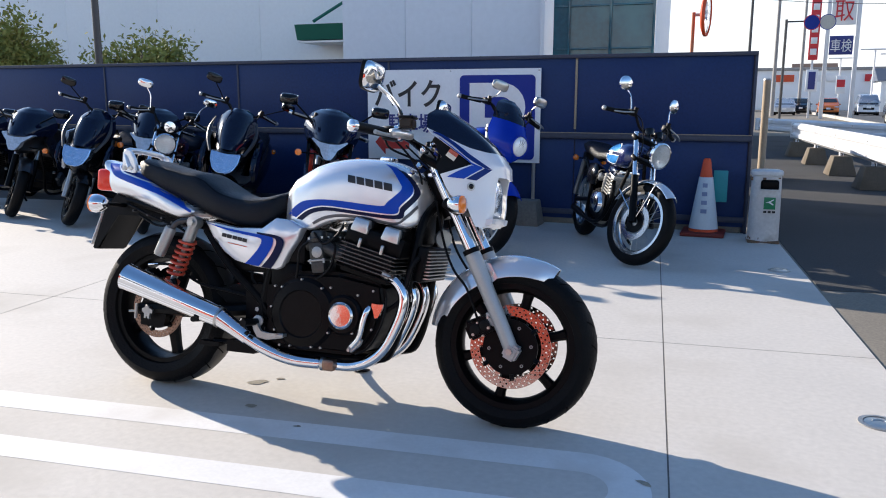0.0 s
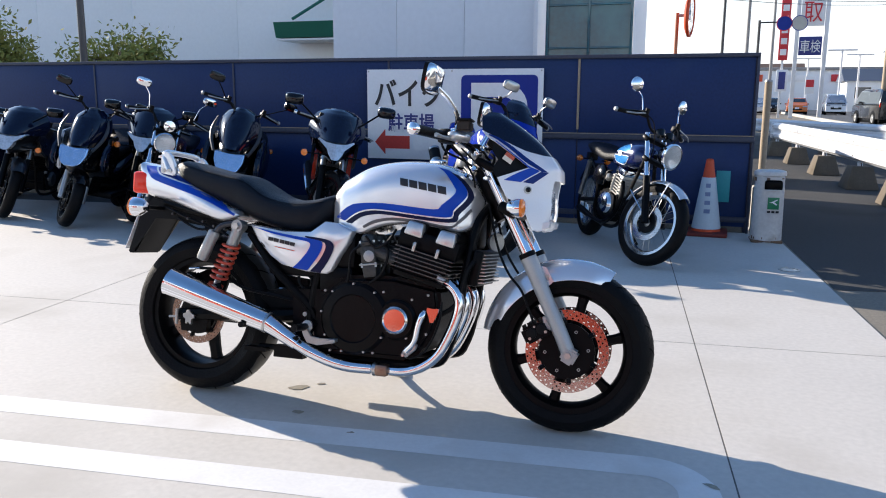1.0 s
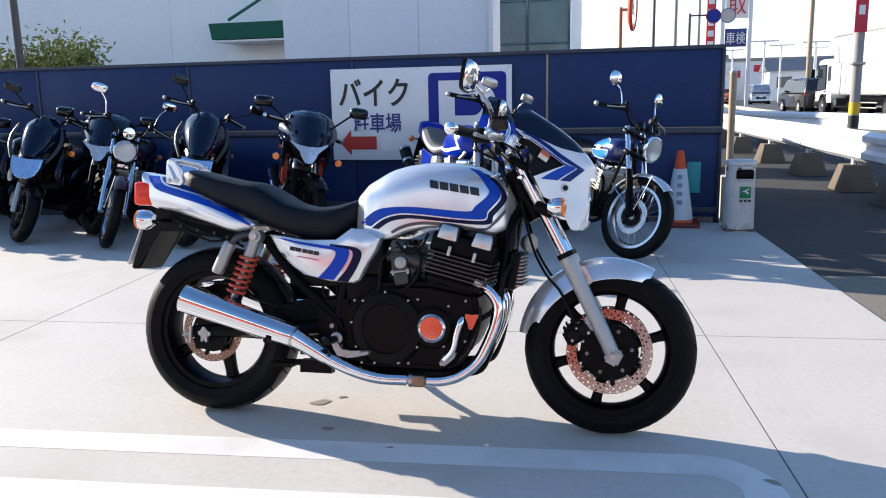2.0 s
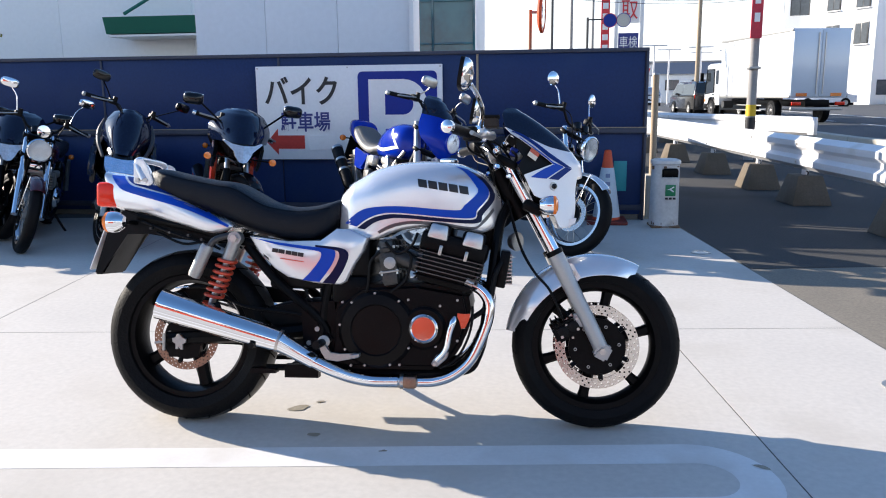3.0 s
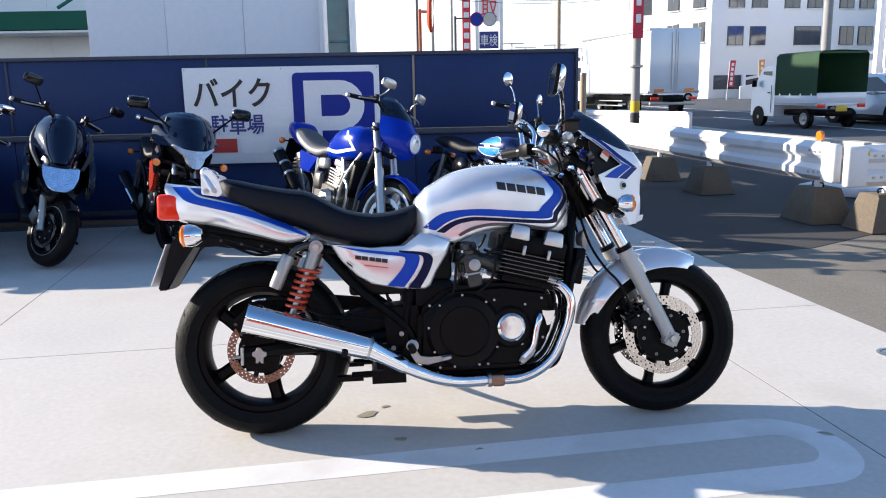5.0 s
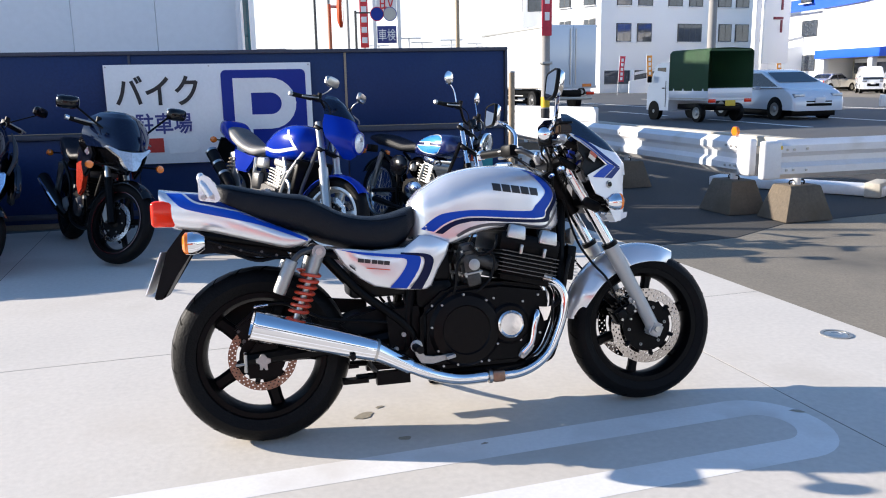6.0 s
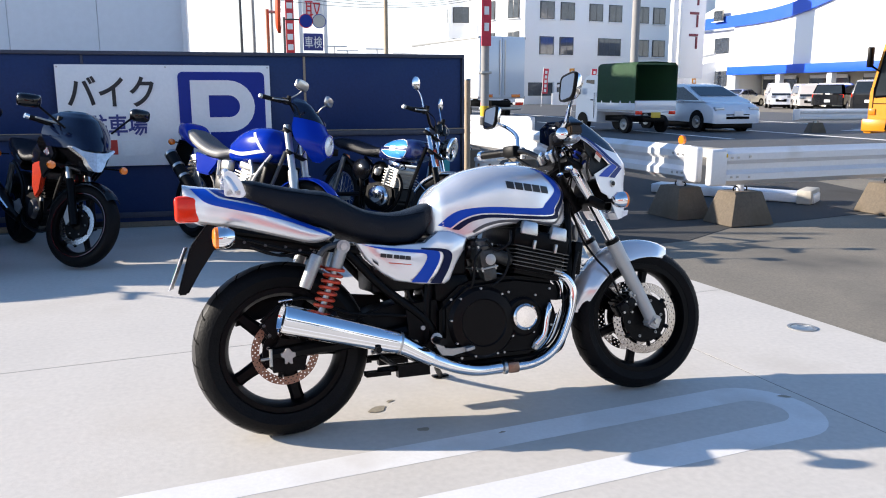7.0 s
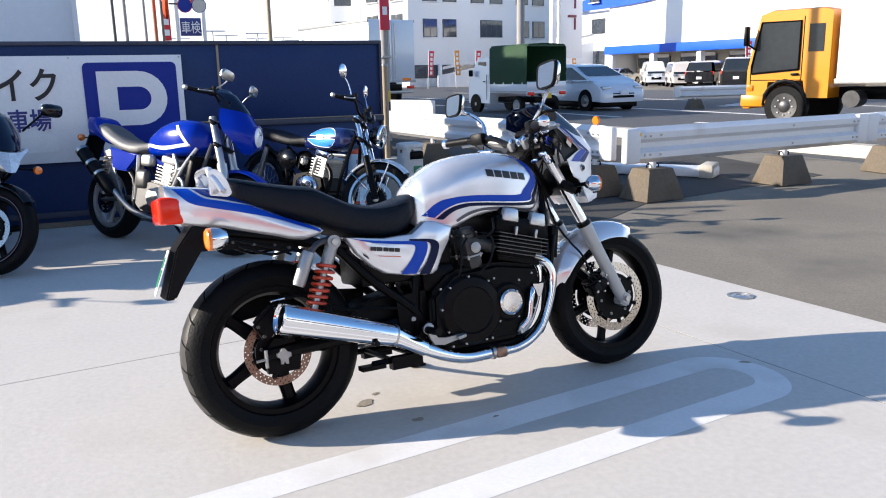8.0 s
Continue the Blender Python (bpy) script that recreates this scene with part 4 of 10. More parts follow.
    B = [(0.636, 0.723), (0.68, 0.752), (0.73, 0.768), (0.80, 0.770), (1.035, 0.752), (1.065, 0.782), (1.104, 0.832), (1.095, 0.868), (1.06, 0.905), (1.03, 0.926)]
    C = [(0.664, 0.716), (0.705, 0.742), (0.75, 0.753), (0.81, 0.755), (1.05, 0.737), (1.082, 0.77), (1.122, 0.825), (1.113, 0.862), (1.085, 0.895), (1.06, 0.913)]
    D = [(0.715, 0.706), (0.745, 0.723), (0.78, 0.735), (0.84, 0.743), (0.94, 0.737), (1.05, 0.722), (1.085, 0.748), (1.12, 0.79)]
    E = [(0.722, 0.698), (0.755, 0.714), (0.79, 0.725), (0.84, 0.732), (0.94, 0.727), (1.045, 0.712), (1.09, 0.737), (1.124, 0.78)]
    pair("stripe", ribbon(A, B, surf, 0.0012), BLUE, tank, "blue stripe")
    pair("stripe", ribbon([(x + 0.003, z - 0.005) for x, z in B], [(x + 0.003, z - 0.003) for x, z in C], surf, 0.0014), NAVY, tank, "navy stripe")
    pair("stripe", ribbon(D, E, surf, 0.0012), GREY_LINE, tank, "dark grey stripe")
    # the maker's lettering, as plain bars
    for k, (x0, x1) in enumerate(((0.857, 0.888), (0.893, 0.924), (0.929, 0.960), (0.965, 0.996), (1.001, 1.032))):
        z = lambda x: 0.876 - (x - 0.858) * 0.16
        bm = ribbon([(x0, z(x0) + 0.014), (x1, z(x1) + 0.014)], [(x0 + 0.004, z(x0) - 0.014), (x1 + 0.004, z(x1) - 0.014)], surf, 0.002, 6, 3)
        pair("badge_bar", bm, BADGE, tank, "black badge bar")
    bm = bmesh.new()
    lathe(bm, [(0.036, 0.0), (0.036, 0.008), (0.03, 0.014), (0.0, 0.015)], (0.955, 0, 0.958), (0, 0, 1), 24)
    part("fuel_cap", bm, CHROME, tank, "chrome fuel cap")
    # seat
    srows = rounded([(-0.135, 0.075, 0.885, 0.93), (-0.10, 0.105, 0.83, 0.936), (0.0, 0.125, 0.80, 0.915), (0.10, 0.135, 0.765, 0.895), (0.175, 0.14, 0.735, 0.885), (0.235, 0.145, 0.705, 0.855), (0.31, 0.15, 0.685, 0.815), (0.40, 0.15, 0.668, 0.796), (0.48, 0.143, 0.664, 0.80), (0.535, 0.125, 0.69, 0.814), (0.572, 0.095, 0.74, 0.825)])
    seat = part("seat", tank_shape(srows, 28, 3.2), SEAT, b, "black vinyl dual seat", 60)
    ssurf = lambda x, z: side_of(srows, 3.2, x, z)
    pair("seam", ribbon([(-0.08, 0.915), (0.0, 0.895), (0.10, 0.875), (0.2, 0.855), (0.30, 0.80), (0.42, 0.778), (0.54, 0.79)], [(-0.08, 0.912), (0.0, 0.892), (0.10, 0.872), (0.2, 0.852), (0.30, 0.797), (0.42, 0.775), (0.54, 0.787)], ssurf, 0.001, 40, 1), BLACK, seat)
    # tail cowl
    trows = rounded([(-0.315, 0.075, 0.885, 0.928), (-0.29, 0.085, 0.80, 0.924), (-0.24, 0.10, 0.778, 0.917), (-0.16, 0.118, 0.765, 0.905), (-0.08, 0.132, 0.742, 0.87), (0.02, 0.143, 0.715, 0.815), (0.11, 0.149, 0.692, 0.772), (0.155, 0.15, 0.697, 0.756), (0.18, 0.148, 0.706, 0.744), (0.192, 0.14, 0.717, 0.729)])
    tail = part("tail_cowl", tank_shape(trows, 40, 3.0, 4.5), SILVER, b, "silver tail cowl with blue stripes", 60)
    tsurf = lambda x, z: side_of(trows, 3.0, x, z, 4.5)
    pair("stripe", ribbon([(-0.29, 0.912), (-0.262, 0.878), (-0.235, 0.856), (-0.18, 0.838), (0.0, 0.79), (0.1, 0.752), (0.178, 0.718)], [(-0.24, 0.909), (-0.215, 0.885), (-0.19, 0.869), (-0.14, 0.856), (0.01, 0.815), (0.1, 0.770), (0.182, 0.726)], tsurf, 0.0012), BLUE, tail, "blue stripe")
    pair("stripe", ribbon([(-0.228, 0.907), (-0.205, 0.886), (-0.18, 0.873), (-0.13, 0.86), (-0.03, 0.832)], [(-0.165, 0.9), (-0.15, 0.887), (-0.135, 0.877), (-0.1, 0.868), (-0.02, 0.84)], tsurf, 0.0014), NAVY_SOFT, tail, "navy stripe")
    bm = box_mesh((-0.30, 0, 0.84), (0.09, 0.178, 0.092), 0.016, seg=3)
    part("tail_light", bm, RED_LENS, b, "red tail light")
    # grab rail
    bm = bmesh.new()
    pipe(bm, [(-0.14, -0.128, 0.89), (-0.165, -0.12, 0.94), (-0.17, -0.10, 0.962), (-0.172, 0.0, 0.966), (-0.17, 0.10, 0.962), (-0.165, 0.12, 0.94), (-0.14, 0.128, 0.89)], [0.014, 0.014, 0.013, 0.011, 0.013, 0.014, 0.014], 12, 5)
    rail = part("grab_rail", bm, SILVER, b, "silver grab rail")
    for s in (-1, 1):
        bm = bmesh.new()
        slab(bm, [(-0.178, 0.955), (-0.158, 0.966), (-0.138, 0.956), (-0.118, 0.925), (-0.105, 0.88), (-0.12, 0.868), (-0.178, 0.878)], 0.112 * s, 0.132 * s)
        bmesh.ops.bevel(bm, geom=bm.edges[:], offset=0.003, segments=2, affect="EDGES")
        part("rail_foot", bm, SILVER, rail)
        for x in (-0.162, -0.132):
            bm = bmesh.new()
            rod(bm, (x, 0.131 * s, 0.888), (x, 0.137 * s, 0.888), 0.009, n=6)
            part("bolt", bm, STEEL, rail)
    # rear mudguard, plate holder and plate
    bm = bmesh.new()
    slab(bm, [(-0.24, 0.785), (0.10, 0.70), (0.12, 0.66), (-0.02, 0.675), (-0.14, 0.70), (-0.225, 0.70), (-0.318, 0.545), (-0.352, 0.545), (-0.30, 0.71)], -0.086, 0.086)
    bmesh.ops.bevel(bm, geom=bm.edges[:], offset=0.006, segments=2, affect="EDGES")
    part("rear_mudguard", bm, PLASTIC, b, "black rear mudguard")
    bm = box_mesh((0, 0, 0), (0.004, 0.135, 0.16), 0.002, pose(-0.344, 0, 0.635, 0, 22, -5))
    plate = part("number_plate", bm, SIGN_WHITE, b, "white number plate with plain bars")
    for z, w in ((0.035, 0.07), (-0.02, 0.11)):
        part("plate_bar", box_mesh((-0.0035, 0, z), (0.002, w, 0.035 if z > 0 else 0.06), 0, pose(-0.344, 0, 0.635, 0, 22, -5)), GREEN, plate)
    # clutter under the tail
    for s in (-1, 1):
        for k, (x, z) in enumerate(((-0.12, 0.715), (-0.05, 0.70), (0.02, 0.69), (0.07, 0.675), (0.12, 0.665))):
            bm = bmesh.new()
            rod(bm, (x, 0.1 * s, z), (x, 0.122 * s, z), 0.005, n=8)
            part("bolt", bm, DARK_ALLOY, b)
        for pts in ([(-0.16, 0.1 * s, 0.74), (-0.06, 0.115 * s, 0.705), (0.05, 0.118 * s, 0.672), (0.12, 0.115 * s, 0.66)], [(-0.1, 0.11 * s, 0.70), (0.0, 0.12 * s, 0.66), (0.08, 0.12 * s, 0.665), (0.14, 0.12 * s, 0.64)]):
            bm = bmesh.new()
            pipe(bm, pts, 0.005, 7, 4)
            part("wiring", bm, PLASTIC, b)
    # turn signals
    def signal(c, stem, facing, k=1.0):
        bm = bmesh.new()
        lathe(bm, [(r * k, d * k) for r, d in ((0.0, -0.045), (0.02, -0.04), (0.034, -0.02), (0.038, 0.0), (0.037, 0.012))], c, facing, 20)
        sig = part("turn_signal", bm, CHROME, b, "chrome turn signal with amber lens")
        bm = bmesh.new()
        lathe(bm, [(r * k, d * k) for r, d in ((0.0365, 0.011), (0.036, 0.022), (0.026, 0.03), (0.0, 0.033))], c, facing, 20)
        part("lens", bm, AMBER, sig, "amber lens")
        bm = bmesh.new()
        rod(bm, c, stem, 0.009, n=10)
        part("stem", bm, BLACK, sig)
    for s in (-1, 1):
        signal((-0.2, 0.235 * s, 0.735), (-0.19, 0.07 * s, 0.735), (-1, 0, 0))
        signal((1.312, 0.222 * s, 0.795), (1.3, 0.11 * s, 0.795), (1, 0, 0), 0.86)
    # side covers
    out = [(0.258, 0.69), (0.30, 0.686), (0.40, 0.672), (0.52, 0.676), (0.575, 0.716), (0.62, 0.712), (0.688, 0.685), (0.672, 0.64), (0.636, 0.585), (0.61, 0.53), (0.59, 0.518), (0.50, 0.522), (0.40, 0.543), (0.35, 0.575), (0.295, 0.63)]
    for s in (-1, 1):
        bm = bmesh.new()
        c = Vector((0.48, 0.61))
        rings = []
        for k, y in ((1.0, 0.125), (1.0, 0.155), (0.985, 0.163), (0.94, 0.168), (0.6, 0.173), (0.2, 0.175)):
            rings.append([bm.verts.new((c.x + (x - c.x) * k, y * s, c.y + (z - c.y) * k)) for x, z in out])
        skin(bm, rings)
        part("side_cover", bm, SILVER, b, "silver side cover with blue stripes", 40)
        flat = lambda x, z: 0.176
        def put(n_, e0, e1, mt, lb, d):
            bm2 = ribbon(e0, e1, flat, d, 40, 2)
            if s > 0:
                for v in bm2.verts:
                    v.co.y = -v.co.y
            part(n_, bm2, mt, b, lb)
        put("stripe", [(0.272, 0.684), (0.36, 0.668), (0.46, 0.655), (0.55, 0.645), (0.572, 0.634), (0.565, 0.60), (0.54, 0.56), (0.515, 0.528)], [(0.30, 0.676), (0.36, 0.660), (0.45, 0.645), (0.51, 0.636), (0.522, 0.625), (0.512, 0.60), (0.485, 0.565), (0.455, 0.535)], BLUE, "blue stripe", 0.0006)
        put("stripe", [(0.50, 0.658), (0.58, 0.650), (0.612, 0.638), (0.618, 0.615), (0.60, 0.57), (0.57, 0.522)], [(0.50, 0.652), (0.57, 0.640), (0.585, 0.628), (0.582, 0.605), (0.56, 0.565), (0.527, 0.526)], NAVY, "navy stripe", 0.001)
        for k, (x0, x1) in enumerate(((0.348, 0.369), (0.371, 0.392), (0.397, 0.416), (0.418, 0.438), (0.440, 0.460))):
            z = lambda x: 0.64 - (x - 0.348) * 0.16
            put("badge_bar", [(x0, z(x0) + 0.007), (x1, z(x1) + 0.007)], [(x0 - 0.002, z(x0) - 0.007), (x1 - 0.002, z(x1) - 0.007)], BADGE, "black badge bar", 0.0012)
        put("badge_bar", [(0.375, 0.612), (0.46, 0.600)], [(0.375, 0.609), (0.46, 0.597)], RED_SPRING, "thin red badge line", 0.0012)
        put("badge_bar", [(0.315, 0.628), (0.335, 0.612)], [(0.318, 0.618), (0.338, 0.602)], BADGE, "black badge bar", 0.0012)
    # rear shocks
    for s in (-1, 1):
        top, low = Vector((0.213, 0.165 * s, 0.68)), Vector((0.112, 0.16 * s, 0.425))
        d = (low - top).normalized()
        bm = bmesh.new()
        rod(bm, top - d * 0.005, top + d * 0.085, 0.023, n=16)
        rod(bm, top - Vector((0, 0.022 * s, 0)), top + Vector((0, 0.02 * s, 0)), 0.024, n=16)
        shock = part("rear_shock", bm, ALLOY, b, "rear shock with red spring and reservoir")
        bm = bmesh.new()
        rod(bm, top + d * 0.08, low, 0.012, n=12)
        part("damper_rod", bm, STEEL, shock)
        bm = bmesh.new()
        _, a, c2 = basis(d)
        coil = [top + d * (0.075 + 0.155 * k / 84) + a * (0.031 * math.cos(2 * math.pi * k / 12)) + c2 * (0.031 * math.sin(2 * math.pi * k / 12)) for k in range(85)]
        pipe(bm, coil, 0.0058, 8, 1)
        part("spring", bm, RED_SPRING, shock, "red coil spring")
        bm = bmesh.new()
        rod(bm, low + d * -0.025, low, 0.03, 0.026, 16)
        part("spring_seat", bm, RED_SPRING, shock)
        bm = bmesh.new()
        r0, r1 = Vector((0.118, 0.185 * s, 0.655)), Vector((0.068, 0.185 * s, 0.545))
        pipe(bm, [r0, r0 + (r1 - r0) * 0.08, r0 + (r1 - r0) * 0.92, r1], [0.017, 0.023, 0.023, 0.018], 16, 2)
        part("reservoir", bm, ALLOY, shock, "grey alloy reservoir")
        bm = bmesh.new()
        pipe(bm, [r0 + Vector((0, 0, -0.01)), r0 + Vector((0.03, 0, 0.022)), top + Vector((-0.01, 0, 0.012))], 0.011, 10, 4)
        part("reservoir_neck", bm, DARK_ALLOY, shock)
        bm = bmesh.new()
        rod(bm, top + Vector((0, 0.02 * s, 0)), top + Vector((0, 0.032 * s, 0)), 0.013, n=6)
        part("bolt", bm, STEEL, shock)
    bm = bmesh.new()
    slab(bm, [(-0.16, 0.40), (-0.13, 0.465), (-0.04, 0.505), (0.1, 0.51), (0.4, 0.475), (0.4, 0.43), (0.02, 0.44), (-0.08, 0.42)], 0.088, 0.112)
    bmesh.ops.bevel(bm, geom=bm.edges[:], offset=0.004, segments=2, affect="EDGES")
    part("chain_guard", bm, PLASTIC, b, "black chain guard")
    # inner mudguard and pivot plates
    bm = bmesh.new()
    slab(bm, [(0.26, 0.41), (0.33, 0.44), (0.44, 0.455), (0.57, 0.46), (0.58, 0.3), (0.50, 0.27), (0.38, 0.31), (0.33, 0.36)], -0.085, 0.085)
    bmesh.ops.bevel(bm, geom=bm.edges[:], offset=0.01, segments=2, affect="EDGES")
    part("inner_mudguard", bm, PLASTIC, b)
    for s in (-1, 1):
        bm = bmesh.new()
        slab(bm, [(0.44, 0.45), (0.56, 0.46), (0.585, 0.26), (0.50, 0.235), (0.45, 0.27)], 0.125 * s, 0.137 * s)
        part("pivot_plate", bm, BLACK, b)
        for x, z in ((0.50, 0.36), (0.47, 0.31), (0.545, 0.29)):
            bm = bmesh.new()
            rod(bm, (x, 0.136 * s, z), (x, 0.146 * s, z), 0.009, n=8)
            part("bolt", bm, ALLOY, b)
        for k in range(4):
            bm = bmesh.new()
            pipe(bm, [(0.40 + 0.055 * k, 0.12 * s, 0.50), (0.405 + 0.055 * k, 0.125 * s, 0.475), (0.42 + 0.055 * k, 0.12 * s, 0.455)], 0.006, 6, 2)
            part("hose", bm, PLASTIC, b)
    # swing arm and frame
    for s in (-1, 1):
        bm = bmesh.new()
        pipe(bm, [(-0.06, 0.12 * s, 0.318), (0.08, 0.122 * s, 0.325), (0.35, 0.11 * s, 0.34), (0.52, 0.10 * s, 0.36)], [0.022, 0.026, 0.028, 0.03], 8, 4)
        part("swing_arm", bm, BLACK, b)
        bm = bmesh.new()
        rod(bm, (0, 0.1 * s, 0.318), (0, 0.155 * s, 0.318), 0.017, n=6)
        part("axle_nut", bm, STEEL, b)
        bm = bmesh.new()
        pipe(bm, [(-0.18, 0.08 * s, 0.76), (0.05, 0.11 * s, 0.715), (0.25, 0.12 * s, 0.665), (0.55, 0.12 * s, 0.63)], 0.016, 10)
        part("seat_rail", bm, BLACK, b)
        bm = bmesh.new()
        pipe(bm, [(0.24, 0.12 * s, 0.655), (0.36, 0.13 * s, 0.52), (0.52, 0.13 * s, 0.38), (0.55, 0.13 * s, 0.27)], 0.017, 10)
        part("frame_stay", bm, BLACK, b)
        bm = bmesh.new()
        pipe(bm, [(1.17, 0.03 * s, 0.80), (1.14, 0.09 * s, 0.72), (1.11, 0.13 * s, 0.5), (1.07, 0.14 * s, 0.28), (0.98, 0.14 * s, 0.215), (0.6, 0.14 * s, 0.215), (0.52, 0.13 * s, 0.30), (0.55, 0.12 * s, 0.55), (0.68, 0.1 * s, 0.68), (1.12, 0.04 * s, 0.86)], 0.018, 10)
        part("frame_tube", bm, BLACK, b)
    bm = bmesh.new()
    slab(bm, [(-0.05, 0.25), (0.06, 0.25), (0.07, 0.3), (0.05, 0.36), (-0.02, 0.37), (-0.06, 0.32)], -0.125, -0.095)
    part("rear_caliper_bracket", bm, BLACK, b)
    C4 = pose(-0.03, -0.118, 0.432, 0, -38, 0)
    bm = bmesh.new()
    hexa(bm, (0, -0.012, 0), (0.12, 0.045, 0.078), C4, 0.85)
    hexa(bm, (0.008, 0.022, 0.002), (0.1, 0.03, 0.066), C4, 0.9)
    bmesh.ops.bevel(bm, geom=bm.edges[:], offset=0.01, segments=2, affect="EDGES")
    hexa(bm, (0.02, -0.004, -0.055), (0.05, 0.03, 0.06), C4, 1.2)
    caliper = part("rear_caliper", bm, BLACK, b, "black rear brake caliper")
    for x, z in ((-0.042, 0.02), (0.042, 0.022), (-0.05, -0.018)):
        bm = bmesh.new()
        rod(bm, C4 @ Vector((x, -0.03, z)), C4 @ Vector((x, -0.042, z)), 0.006, n=6)
        part("caliper_bolt", bm, DARK_ALLOY, caliper)
    part("hose_bracket", box_mesh((0, 0, 0), (0.05, 0.02, 0.008), 0.003, pose(0.005, -0.13, 0.502, 0, -6, 0)), CHROME, b, "bright hose bracket")
    bm = bmesh.new()
    pipe(bm, [(0.01, -0.13, 0.505), (0.1, -0.125, 0.5), (0.22, -0.125, 0.44), (0.36, -0.13, 0.42), (0.5, -0.13, 0.4)], 0.006, 8, 5)
    part("brake_hose", bm, PLASTIC, b)
    # axle plate with three short arms, adjuster bolt with its cross piece
    bm = bmesh.new()
    slab(bm, [(-0.024, 0.322), (-0.01, 0.324), (-0.006, 0.337), (0.006, 0.337), (0.01, 0.324), (0.027, 0.32), (0.027, 0.306), (0.013, 0.302), (0.016, 0.281), (0.006, 0.281), (0.001, 0.297), (-0.003, 0.282), (-0.013, 0.283), (-0.01, 0.303), (-0.024, 0.309)], -0.158, -0.148)
    bmesh.ops.bevel(bm, geom=bm.edges[:], offset=0.0015, segments=1, affect="EDGES")
    part("axle_plate", bm, ALLOY, b, "bare alloy axle lock plate")
    bm = bmesh.new()
    rod(bm, (-0.092, -0.148, 0.304), (-0.056, -0.148, 0.307), 0.0045, n=8)
    rod(bm, (-0.0585, -0.148, 0.277), (-0.0575, -0.148, 0.338), 0.006, n=8)
    part("chain_adjuster", bm, ALLOY, b, "bare alloy chain adjuster")
    # engine
    bm = bmesh.new()
    slab(bm, [(0.55, 0.25), (0.60, 0.225), (0.93, 0.225), (0.985, 0.265), (1.025, 0.33), (1.05, 0.42), (1.035, 0.50), (0.86, 0.53), (0.66, 0.52), (0.56, 0.44)], -0.185, 0.185)
    bmesh.ops.bevel(bm, geom=bm.edges[:], offset=0.02, segments=3, affect="EDGES")
    engine = part("engine", bm, BLACK, b, "black four-cylinder engine")
    for s in (-1, 1):
        bm = bmesh.new()
        lathe(bm, [(0.135, 0.15), (0.135, 0.185), (0.122, 0.2), (0.09, 0.206), (0.085, 0.2), (0.0, 0.2)], (0.72, 0, 0.365), (0, s, 0), 40)
        part("clutch_cover", bm, BRONZE, engine, "dark clutch cover")
        bm = bmesh.new()
        lathe(bm, [(0.075, 0.15), (0.075, 0.19), (0.065, 0.2), (0.0, 0.2)], (0.885, 0, 0.373), (0, s, 0), 32)
        part("pulse_cover", bm, BRONZE, engine)
        bm = bmesh.new()
        lathe(bm, [(0.05, 0.195), (0.05, 0.213), (0.044, 0.219), (0.04, 0.216), (0.0, 0.217)], (0.885, 0, 0.373), (0, s, 0), 32)
        part("cover_cap", bm, SIDE_CAP, engine, "round polished cover cap")
        for k in range(9):
            a = radians(40 * k + 12)
            bm = bmesh.new()
            o = (0.72 + 0.128 * math.cos(a), 0.186 * s, 0.365 + 0.128 * math.sin(a))
            rod(bm, o, (o[0], 0.204 * s, o[2]), 0.0042, n=8)
            part("cover_bolt", bm, ALLOY, engine)
        for x, z in ((0.60, 0.46), (0.63, 0.24), (0.80, 0.245), (0.945, 0.262), (1.0, 0.33), (0.925, 0.31), (1.0, 0.47), (0.83, 0.47), (0.94, 0.45)):
            bm = bmesh.new()
            rod(bm, (x, 0.183 * s, z), (x, 0.192 * s, z), 0.0045, n=8)
            part("cover_bolt", bm, ALLOY, engine)
    T = pose(0.955, 0, 0.53, 0, 14, 0)
    for k in range(7):
        part("cooling_fin", box_mesh((0, 0, 0.004 + 0.0145 * k), (0.225, 0.40, 0.0028), 0.0, T, seg=1), FIN if k else BLACK, engine, "bare metal edged cooling fin" if k else "")
    part("cylinder_block", box_mesh((0, 0, 0.04), (0.195, 0.37, 0.11), 0.008, T), BLACK, engine)
    part("cylinder_head", box_mesh((0, 0, 0.125), (0.235, 0.36, 0.075), 0.014, T), BLACK, engine)
    for x in (-0.062, 0.062):
        part("cam_cover", box_mesh((x, 0, 0.165), (0.085, 0.33, 0.06), 0.016, T), BLACK, engine)
        for s in (-1, 1):
            part("cam_cap", box_mesh((x, 0.17 * s, 0.165), (0.074, 0.046, 0.052), 0.008, T, taper=0.8), CAM_CAP, engine, "polished cam cover cap")
    for x, z in ((-0.04, 0.105), (0.05, 0.105)):
        for s in (-1, 1):
            part("fin_bolt", box_mesh((x, 0.2 * s, z), (0.012, 0.012, 0.035), 0.003, T), STEEL, engine)
    for y in (-0.15, -0.05, 0.05, 0.15):
        bm = bmesh.new()
        pipe(bm, [(0.86, y, 0.585), (0.80, y, 0.61), (0.715, y, 0.63)], [0.024, 0.027, 0.032], 14, 3)
        carb = part("carburettor", bm, CARB, b, "grey cast carburettor")
        C2 = pose(0.757, y, 0.60, 0, -8, 0)
        part("carburettor_body", box_mesh((0, 0, 0), (0.06, 0.062, 0.07), 0.008, C2), CARB, carb)
        part("float_bowl", box_mesh((0, 0, -0.058), (0.052, 0.056, 0.05), 0.008, C2, 1.12), CARB, carb)
        part("bowl_flange", box_mesh((0, 0, -0.034), (0.07, 0.07, 0.007), 0.002, C2), ALLOY, carb)
        bm = bmesh.new()
